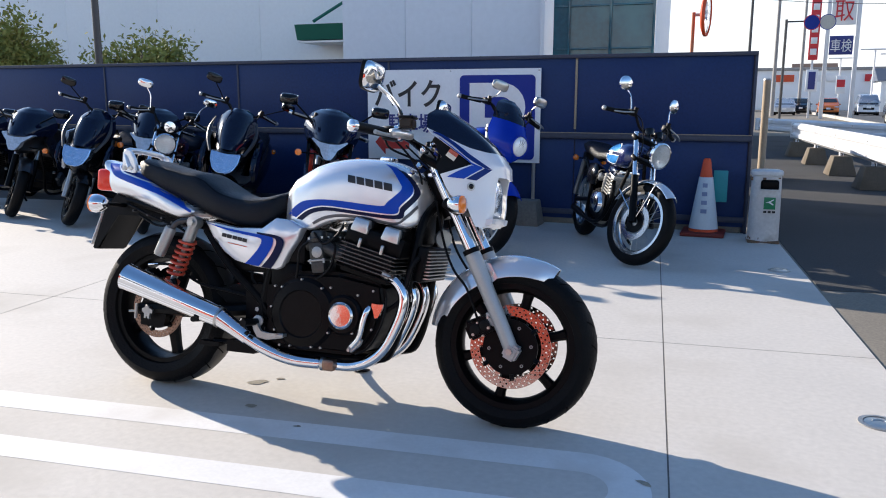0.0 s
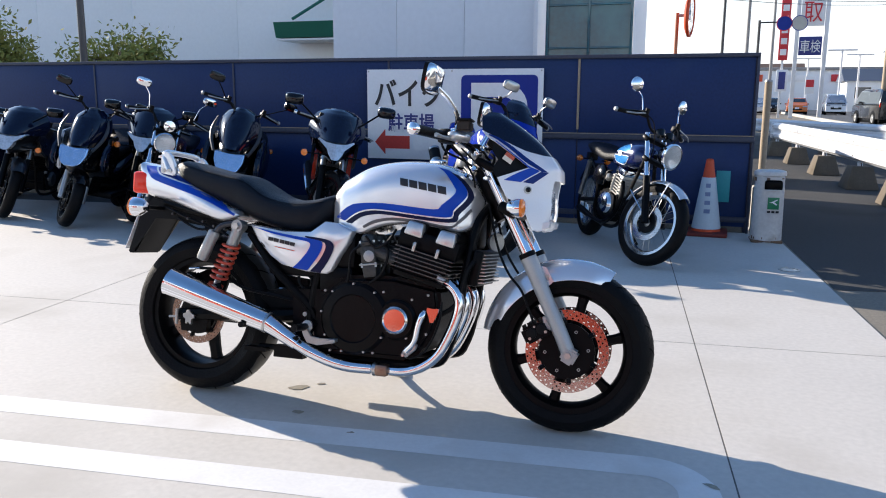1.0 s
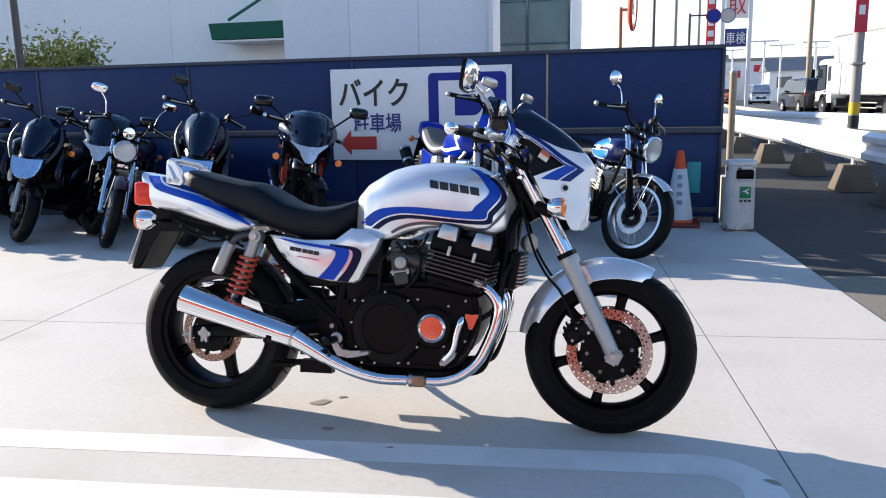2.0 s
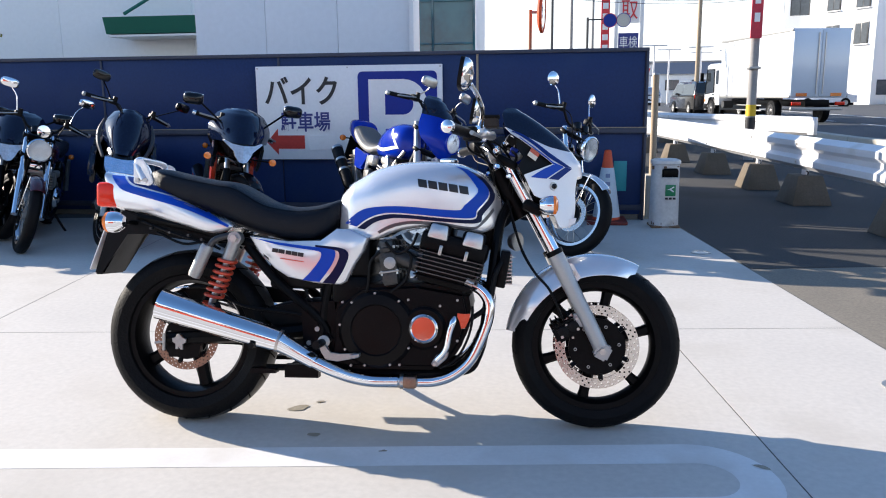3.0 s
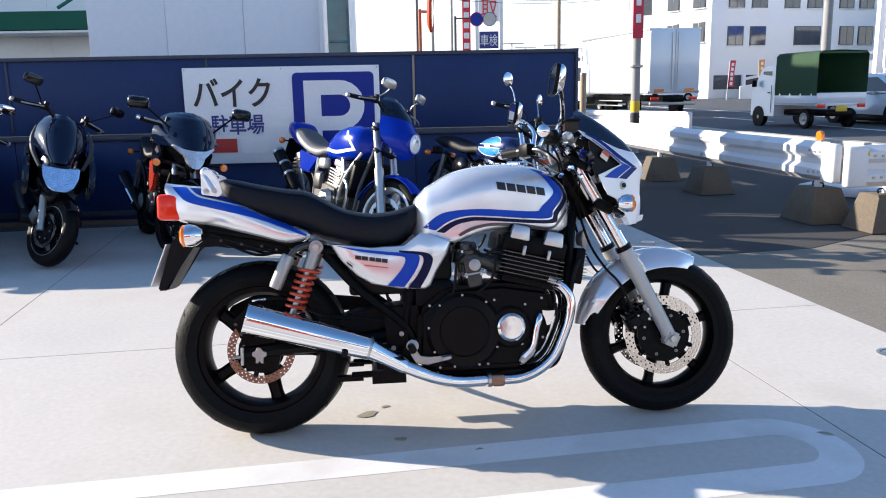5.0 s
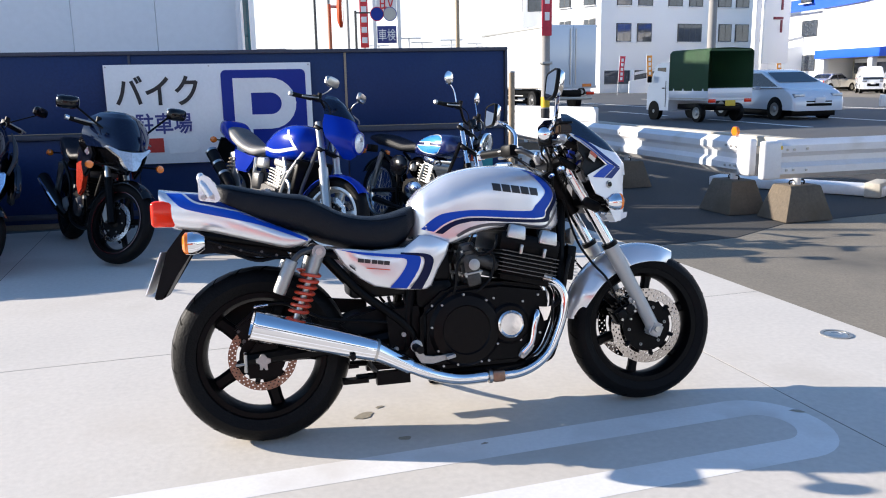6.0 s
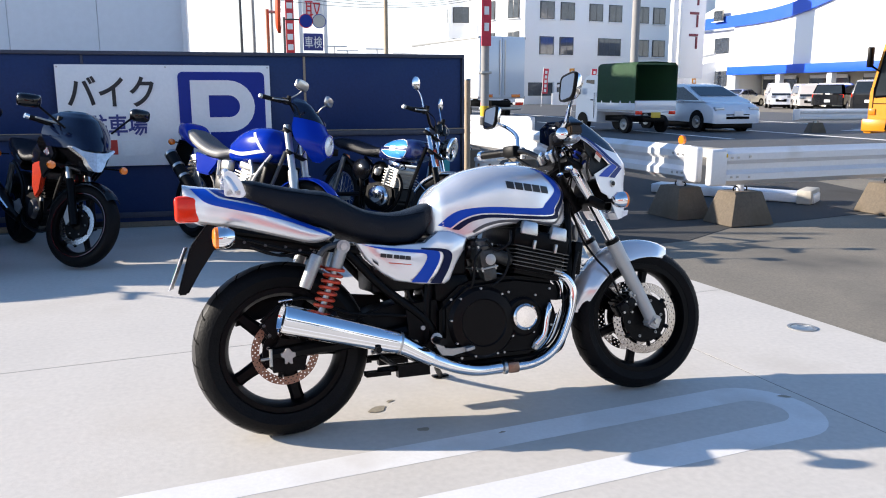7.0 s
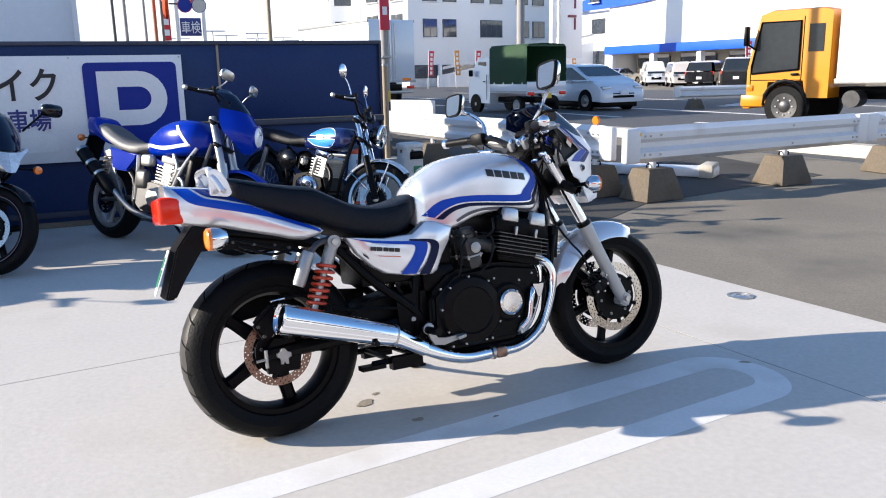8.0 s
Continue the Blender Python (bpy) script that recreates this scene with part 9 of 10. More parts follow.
# ---- signs and poles ----
def sign_mast():
    t = thing("sign_mast", "white twin-post sign mast with red and navy panels", "sign", pose(4.1, 62, 0))
    for x in (-0.1, 1.75):
        part("post", box_mesh((x, 0, 6), (0.26, 0.3, 12), 0.02), RAIL, t)
    part("panel", box_mesh((0.83, 0, 8.2), (1.5, 0.25, 3.8), 0.02), SIGN_WHITE, t)
    part("panel", box_mesh((0.8, -0.05, 4.95), (1.45, 0.25, 1.25), 0.02), NAVY_INK, t, "navy panel")
    for text, mt, x, z, w, h in (("\u8cb7", SIGN_RED, 0.22, 8.15, 1.2, 1.35), ("\u53d6", SIGN_RED, 0.22, 6.55, 1.2, 1.35), ("\u8eca\u691c", SIGN_WHITE, 0.15, 4.5, 1.3, 0.85)):
        bm, w0, h0 = lettering(text, 1.0)
        bmesh.ops.scale(bm, vec=(w / w0, 1, h / h0), verts=bm.verts[:])
        part("lettering", bm, mt, t, at=pose(x, -0.2, z), smooth=0)
    part("low_panel", box_mesh((-0.85, 0, 2.6), (0.75, 0.2, 1.5), 0.02), SIGN_WHITE, t)
    part("low_panel_bar", box_mesh((-0.85, -0.12, 2.6), (0.45, 0.05, 1.2), 0.01), NAVY_INK, t)
    part("low_panel", box_mesh((1.0, 0, 2.3), (0.6, 0.2, 1.2), 0.02), SIGN_WHITE, t)
    part("low_panel_bar", box_mesh((1.0, -0.12, 2.4), (0.5, 0.05, 0.5), 0.01), SIGN_RED, t)
    v = thing("sign_mast", "narrow upright red and white sign", "sign", pose(2.9, 62, 0))
    part("post", box_mesh((0.3, 0.1, 4.2), (0.15, 0.15, 8.4), 0.01), RAIL, v)
    part("panel", box_mesh((0.3, 0, 6.4), (0.62, 0.16, 4.8), 0.02), SIGN_RED, v)
    for k in range(6):
        part("lettering_bar", box_mesh((0.3, -0.1, 8.3 - 0.75 * k), (0.4, 0.05, 0.42), 0.01), SIGN_WHITE, v, "white lettering bar")


sign_mast()


def round_signs():
    t = thing("traffic_sign", "two round traffic signs on an arm", "traffic sign", pose(0.95, 39, 0))
    bm = bmesh.new()
    rod(bm, (0, 0, 0), (0, 0, 4.7), 0.06, n=10)
    part("pole", bm, DARK_ALLOY, t)
    bm = bmesh.new()
    rod(bm, (0, 0, 4.6), (1.7, 0, 4.6), 0.035, n=8)
    part("arm", bm, DARK_ALLOY, t)
    for x, mt, lb in ((1.02, SIGN_BLUE, "blue round sign"), (1.64, ALLOY, "grey round sign")):
        bm = bmesh.new()
        lathe(bm, [(0.0, 0.03), (0.3, 0.03), (0.3, 0.0)], (x, -0.05, 4.54), (0, -1, 0), 24)
        part("disc", bm, mt, t, lb)
        bm = bmesh.new()
        lathe(bm, [(0.3, 0.0), (0.33, 0.0), (0.33, 0.035), (0.3, 0.035)], (x, -0.05, 4.54), (0, -1, 0), 24, loop=True)
        part("rim", bm, SIGN_RED if mt is SIGN_BLUE else SIGN_BLUE, t)


round_signs()


def road_mirror():
    t = thing("road_mirror", "round orange-rimmed traffic mirror on an orange pole", "traffic mirror", pose(-1.14, 16.9, 0))
    bm = bmesh.new()
    rod(bm, (0, 0, 0), (0, 0, 2.9), 0.035, n=12)
    part("pole", bm, stuff_of("faded_orange_pole", (0.4, 0.13, 0.06), 0.6, 0, 0.15, 4, 40, 0.05), t)
    bm = bmesh.new()
    rod(bm, (0, 0, 2.85), (0.17, 0, 2.85), 0.03, n=8)
    part("bracket", bm, POLE_GREY, t)
    bm = bmesh.new()
    lathe(bm, [(0.0, -0.06), (0.3, -0.05), (0.42, 0.0), (0.42, 0.05), (0.39, 0.06), (0.38, 0.03)], (0.22, 0, 2.85), (0.99, -0.1, -0.03), 32)
    part("housing", bm, ORANGE, t)
    bm = bmesh.new()
    lathe(bm, [(0.385, 0.035), (0.25, 0.06), (0.0, 0.075)], (0.22, 0, 2.85), (0.99, -0.1, -0.03), 32)
    part("mirror_glass", bm, MIRROR, t, "convex mirror glass")


road_mirror()


def utility_pole(x, y, h, r, label, arms=True, banner=False, stripe=False, mt=None):
    t = thing("utility_pole", label, "utility pole", pose(x, y, 0))
    bm = bmesh.new()
    rod(bm, (0, 0, 0), (0, 0, h), r, r * 0.72, 14)
    part("pole", bm, mt or POLE_GREY, t)
    if arms:
        for z in (h - 0.5, h - 1.2):
            part("cross_arm", box_mesh((0, 0, z), (1.6, 0.09, 0.09), 0.01), POLE_GREY, t)
            for k in (-0.7, -0.25, 0.25, 0.7):
                bm = bmesh.new()
                rod(bm, (k, 0, z + 0.04), (k, 0, z + 0.2), 0.035, n=8)
                part("insulator", bm, SIGN_WHITE, t)
    if banner:
        part("banner_board", box_mesh((-0.02, -0.12, 3.15), (0.19, 0.03, 2.1), 0.005), PINK_RED, t, "red upright advertising board")
        for k in range(6):
            part("lettering_bar", box_mesh((-0.02, -0.142, 3.95 - 0.3 * k), (0.09, 0.01, 0.15), 0.0), SIGN_WHITE, t)
        part("foot_plate", box_mesh((0, -0.02, 1.6), (0.2, 0.2, 0.05), 0.01), ALLOY, t)
    if stripe:
        for k in range(2):
            bm = bmesh.new()
            rod(bm, (0, 0, 0.55 + 0.22 * k), (0, 0, 0.75 + 0.22 * k), r * 1.03, r * 1.03, 14)
            part("warning_band", bm, stuff_of("yellow_band", (0.7, 0.45, 0.02), 0.6) if k else INK, t, "yellow and black warning band")
    return t


utility_pole(2.82, 14.68, 9.0, 0.085, "slim grey pole with red upright board", False, True, True)
utility_pole(15.2, 31.5, 12, 0.19, "grey concrete utility pole beside the road", True, False, True)
utility_pole(7.13, 45.4, 11, 0.13, "distant brown utility pole", True, mt=RUSTY)
utility_pole(-0.7, 50, 8.0, 0.1, "distant dark steel pole", False, mt=DARK_ALLOY)
utility_pole(0.9, 70, 11, 0.16, "distant utility pole with cross arms", True)
utility_pole(3.4, 85, 12, 0.16, "distant utility pole with cross arms", True)
utility_pole(-8.96, 9.3, 4.6, 0.06, "dark slim pole behind the fence", False, mt=DARK_ALLOY)
for x, y in ((9, 80), (11.5, 88), (14, 84), (16, 95), (18.5, 92), (7.5, 95), (21, 99)):
    l = thing("lot_lamp", "distant pale lamp post in a lot", "lamp post", pose(x, y, 0), "distant lamp posts")
    bm = bmesh.new()
    rod(bm, (0, 0, 0), (0, 0, 5.6), 0.1, 0.08, 8)
    part("pole", bm, RAIL, l)
    part("lamp_head", box_mesh((0, 0, 5.65), (2.4, 0.3, 0.12), 0.02), RAIL, l)


def wire(p, q, sag):
    t = tagged(new("power_line"), "thin dark overhead power line", "power line")
    bm = bmesh.new()
    p, q = Vector(p), Vector(q)
    pts = [p + (q - p) * (k / 8) - Vector((0, 0, sag * 4 * (k / 8) * (1 - k / 8))) for k in range(9)]
    pipe(bm, pts, 0.018, 5, 1)
    part("wire", bm, INK, t)


for k in (-0.7, -0.25, 0.25, 0.7):
    wire((0.9 + k, 70, 10.7), (7.13 + k, 45.4, 10.7), 0.6)
    wire((7.13 + k, 45.4, 10.7), (15.2 + k, 31.5, 11.7), 0.5)
    wire((15.2 + k, 31.5, 11.7), (40 + k, 10, 12), 0.8)
wire((-0.7, 50, 7.8), (0.9, 70, 9.6), 0.4)
for k in range(3):
    wire((-0.7, 50, 7.6 - 0.35 * k), (22 + k, 78, 10.5), 0.9)
    wire((0.9, 70, 10.4 - 0.5 * k), (-40, 66, 11.5), 0.7)


def flag(x, y, h, mt, lean=0):
    t = thing("banner_flag", "narrow printed banner flag on a thin pole", "flag", pose(x, y, 0, 0, lean, 0), "banner flags along the street")
    bm = bmesh.new()
    rod(bm, (0, 0, 0), (0, 0, h), 0.02, n=6)
    part("pole", bm, RAIL, t)
    bm = bmesh.new()
    grid = [[(0.02 + 0.46 * i / 4, 0.06 * math.sin(i * 1.3 + j * 0.8), h - 0.1 - (h - 1.2) * j / 8) for i in range(5)] for j in range(9)]
    front = [[bm.verts.new(p) for p in row] for row in grid]
    back = [[bm.verts.new((p[0], p[1] + 0.01, p[2])) for p in row] for row in grid]
    for g in (front, back):
        for r, s in zip(g, g[1:]):
            for i in range(4):
                bm.faces.new((r[i], r[i + 1], s[i + 1], s[i]))
    part("cloth", bm, mt, t)
    for k in range(5):
        part("print_bar", box_mesh((0.24, -0.07, h - 0.42 - (h - 1.3) * 0.19 * k), (0.2, 0.02, (h - 1.2) * 0.12), 0.0), SIGN_WHITE, t, smooth=0)


YELLOW_CLOTH = stuff_of("orange_yellow_cloth", (0.7, 0.3, 0.05), 0.8, 0, 0.15, 4, 40, 0.1)
for i, (x, y) in enumerate(((24.5, 64.5), (27.2, 64.5), (29.0, 64.5), (31.0, 64.5), (34.9, 64), (38.2, 63), (19.3, 70), (36.5, 40))):
    flag(x, y, 3.3 if i < 7 else 3.0, (PINK_RED, YELLOW_CLOTH, PINK_RED, YELLOW_CLOTH, PINK_RED, YELLOW_CLOTH, PINK_RED, PINK_RED)[i], 3 * (-1) ** i)


# ---- vehicles ----
TYRE_FAR = RUBBER
CAR_GLASS = stuff_of("car_glass", (0.02, 0.025, 0.03), 0.08, 0.0, 0.2, 1, 8, 0.0, coat=0.25, spec=0.3)
CAR_WHITE = stuff_of("white_car_paint", (0.72, 0.75, 0.8), 0.25, 0.05, 0.03, 1, 30, 0.0, coat=0.8)
CAR_SILVER = stuff_of("silver_car_paint", (0.5, 0.52, 0.55), 0.28, 0.6, 0.03, 1, 30, 0.0, coat=0.8)
CAR_BLACK = stuff_of("black_car_paint", (0.008, 0.008, 0.01), 0.2, 0.1, 0.05, 1, 30, 0.0, coat=0.6)
CAR_ORANGE = stuff_of("orange_car_paint", (0.6, 0.15, 0.02), 0.25, 0.1, 0.05, 1, 30, 0.0, coat=0.8)
CAR_CREAM = stuff_of("cream_car_paint", (0.66, 0.6, 0.55), 0.25, 0.05, 0.03, 1, 30, 0.0, coat=0.8)
TRUCK_YELLOW = stuff_of("orange_yellow_cab_paint", (0.66, 0.24, 0.008), 0.3, 0.05, 0.05, 1, 30, 0.0, coat=0.6)


def road_wheel(parent, x, y, r, w=0.2, rim=ALLOY):
    bm = bmesh.new()
    lathe(bm, [(r * 0.62, -w / 2), (r * 0.95, -w / 2), (r, -w * 0.35), (r, w * 0.35), (r * 0.95, w / 2), (r * 0.62, w / 2)], (x, y, r), (0, 1, 0), 24)
    wh = part("wheel", bm, TYRE_FAR, parent, "road wheel")
    s = 1 if y > 0 else -1
    bm = bmesh.new()
    lathe(bm, [(r * 0.64, -0.01), (r * 0.62, 0.012), (r * 0.3, 0.0), (r * 0.2, 0.03), (0.0, 0.03)], (x, y + s * w / 2, r), (0, s, 0), 20)
    part("rim", bm, rim, wh)
    if r > 0.4:
        for k in range(8):
            a = math.pi * k / 4
            bm = bmesh.new()
            rod(bm, (x + r * 0.4 * math.cos(a), y + s * (w / 2 - 0.01), r + r * 0.4 * math.sin(a)), (x + r * 0.4 * math.cos(a), y + s * (w / 2 + 0.025), r + r * 0.4 * math.sin(a)), 0.018, n=6)
            part("wheel_nut", bm, STEEL, wh)


PROFILES = {
    "hatch": ([(-0.49, 0.2), (-0.505, 0.5), (-0.495, 0.66), (-0.47, 0.78), (-0.35, 0.92), (-0.2, 0.985), (-0.05, 1.0), (0.05, 0.985), (0.12, 0.945), (0.3, 0.71), (0.37, 0.64), (0.45, 0.55), (0.49, 0.45), (0.5, 0.34), (0.495, 0.18)], 0.61, 3, 8),
    "sedan": ([(-0.5, 0.22), (-0.5, 0.62), (-0.36, 0.70), (-0.22, 0.97), (0.04, 1.0), (0.2, 0.7), (0.42, 0.6), (0.5, 0.45), (0.5, 0.2)], 0.66, 2, 5),
    "van": ([(-0.5, 0.16), (-0.5, 0.6), (-0.47, 0.95), (-0.4, 1.0), (0.2, 1.0), (0.3, 0.94), (0.4, 0.6), (0.48, 0.5), (0.5, 0.16)], 0.56, 1, 6),
    "suv": ([(-0.5, 0.24), (-0.5, 0.6), (-0.44, 0.93), (-0.36, 0.99), (0.0, 1.0), (0.14, 0.93), (0.24, 0.64), (0.44, 0.58), (0.5, 0.44), (0.5, 0.24)], 0.6, 1, 6),
}


def car(m, label, style, L, W, H, paint, group="", lights_on=False):
    t = thing("car", label, "car", m, group)
    prof, belt, i_rear, i_front = PROFILES[style]
    inset = lambda z: 1.0 if z <= belt else 1.0 - 0.2 * (z - belt) / (1 - belt)
    def cross(p, q):
        k = (belt - p[1]) / (q[1] - p[1])
        return (p[0] + (q[0] - p[0]) * k, belt)
    low_line, top_line = [], []
    for p, q in zip(prof, prof[1:] + prof[:1]):
        (low_line if p[1] <= belt else top_line).append(p)
        if (p[1] - belt) * (q[1] - belt) < 0:
            c = cross(p, q)
            low_line.append(c)
            top_line.append(c)
    for nm, line in (("body", low_line), ("cabin", top_line)):
        bm = bmesh.new()
        rings = []
        for s in (-1, -0.975, -0.9, -0.75, 0.75, 0.9, 0.975, 1):
            k = {1: 0.93, 0.975: 0.965, 0.9: 0.99, 0.75: 1.0}[abs(s)]
            mz = sum(z for _, z in line) / len(line)
            rings.append([bm.verts.new((x * L * (0.5 + k * 0.5), s * W / 2 * inset(z), (mz + (z - mz) * k) * H)) for x, z in line])
        skin(bm, rings)
        part(nm, bm, paint, t, smooth=40)
    def edge(z, front):
        xs = [p[0] + (q[0] - p[0]) * (z - p[1]) / (q[1] - p[1]) for p, q in zip(prof, prof[1:]) if min(p[1], q[1]) <= z <= max(p[1], q[1]) and p[1] != q[1]]
        return max(xs) if front else min(xs)
    zb, zt = belt + 0.04, 0.92
    mid = 0.42 * edge(zb, False) + 0.58 * edge(zb, True) - 0.06
    for s in (-1, 1):
        for lo, hi in (((edge(zb, False) + 0.04, mid - 0.008), (edge(zt, False) + 0.045, mid - 0.014)), ((mid + 0.008, edge(zb, True) - 0.035), (mid + 0.002, edge(zt, True) - 0.035))):
            bm = bmesh.new()
            v = [bm.verts.new((x * L, s * (W / 2 * inset(z) + 0.008), z * H)) for x, z in ((lo[0], zb), (lo[1], zb), (hi[1], zt), (hi[0], zt))]
            bm.faces.new(v)
            part("side_window", bm, CAR_GLASS, t, smooth=0)
    for (xa, za), (xb, zb2), nm, off in ((prof[i_front], prof[i_front + 1], "windscreen", 0.012), (prof[i_rear], prof[i_rear + 1], "rear_window", -0.012)):
        bm = bmesh.new()
        v = []
        for f, sg in ((0.08, -1), (0.08, 1), (0.92, 1), (0.92, -1)):
            x, z = xa + (xb - xa) * f, za + (zb2 - za) * f
            v.append(bm.verts.new((x * L + off, sg * W / 2 * inset(z) * 0.86, z * H + 0.012)))
        bm.faces.new(v)
        part(nm, bm, CAR_GLASS, t, smooth=0)
    r = 0.31 if H < 1.75 else 0.33
    for x in (-0.31, 0.31):
        for s in (-1, 1):
            road_wheel(t, x * L, s * (W / 2 - 0.09), r)
            bm = bmesh.new()
            lathe(bm, [(0.0, 0.0), (r * 1.16, 0.0), (r * 1.16, 0.015), (0.0, 0.015)], (x * L, s * (W / 2 - 0.01), r * 1.02), (0, s, 0), 24)
            part("wheel_arch", bm, BLACK, t, smooth=0)
    for s in (-1, 1):
        part("headlight", box_mesh((0.475 * L, s * W * 0.37, 0.47 * H), (0.12, W * 0.2, 0.09 * H), 0.02), LAMP_GLASS, t, "clear headlight")
        part("tail_light", box_mesh((-0.49 * L, s * W * 0.42, 0.55 * H), (0.06, W * 0.13, 0.11 * H), 0.01), RED_LENS, t, "red tail light")
        part("door_mirror", box_mesh((0.13 * L, s * (W / 2 + 0.07), 0.62 * H), (0.1, 0.16, 0.11), 0.02), paint, t)
    part("grille", box_mesh((0.495 * L, 0, 0.32 * H), (0.04, W * 0.5, 0.1 * H), 0.01), BLACK, t)
    for x in (0.508, -0.508):
        part("plate", box_mesh((x * L, 0, 0.38 * H), (0.02, 0.33, 0.16), 0.004), SIGN_WHITE, t, "blank plate")
    part("underbody", box_mesh((0, 0, 0.2), (L * 0.9, W * 0.86, 0.18), 0.02), BLACK, t)
    return t


car(pose(12.9, 23.2, 0.004, 0, 0, -86), "pearl white hatchback driving along the road", "hatch", 4.46, 1.74, 1.49, CAR_WHITE)
LOT = "cars parked before the store"
car(pose(42.0, 61.0, 0.0, 0, 0, 20), "silver saloon parked before the store", "sedan", 4.6, 1.75, 1.45, CAR_SILVER, LOT)
car(pose(38.2, 51.5, 0.0, 0, 0, -120), "white small box van parked before the store", "van", 3.4, 1.48, 1.85, CAR_WHITE, LOT)
car(pose(36.8, 46.8, 0.0, 0, 0, -120), "cream small box van parked before the store", "van", 3.4, 1.48, 1.75, CAR_CREAM, LOT)
car(pose(35.2, 42.0, 0.0, 0, 0, 35), "black large estate car parked before the store", "suv", 4.8, 1.85, 1.75, CAR_BLACK, LOT)
car(pose(33.5, 37.0, 0.0, 0, 0, 35), "black people carrier parked before the store", "van", 4.7, 1.8, 1.85, CAR_BLACK, LOT)
car(pose(35.5, 59.0, 0.0, 0, 0, 175), "white low coupe parked beside the ramp", "sedan", 4.3, 1.75, 1.25, CAR_WHITE, LOT)
car(pose(29.5, 56.0, 0.0, 0, 0, 175), "black small van parked beside the ramp", "van", 3.4, 1.48, 1.8, CAR_BLACK, LOT)
car(pose(9.3, 43.2, 0.006, 0, 0, 98), "dark estate car with red tail lights on the road", "suv", 4.6, 1.8, 1.7, CAR_BLACK)
car(pose(7.4, 46.8, 0.006, 0, 0, 98), "dark people carrier waiting on the road", "van", 4.6, 1.75, 1.8, CAR_BLACK)
car(pose(21.0, 68.0, 0.0, 0, 0, 170), "white saloon parked before the office", "sedan", 4.4, 1.7, 1.4, CAR_WHITE)
car(pose(2.0, 76.7, 0.0, 0, 0, -92), "silver saloon far down the road", "sedan", 4.4, 1.7, 1.45, CAR_SILVER)
car(pose(3.6, 85.0, 0.0, 0, 0, -92), "dark hatchback far down the road", "hatch", 3.9, 1.7, 1.5, CAR_BLACK)
car(pose(5.6, 79.6, 0.0, 0, 0, -92), "orange hatchback far down the road", "hatch", 3.9, 1.7, 1.5, CAR_ORANGE)
car(pose(8.7, 79.6, 0.0, 0, 0, -92), "grey people carrier far down the road", "van", 4.4, 1.7, 1.8, CAR_SILVER)


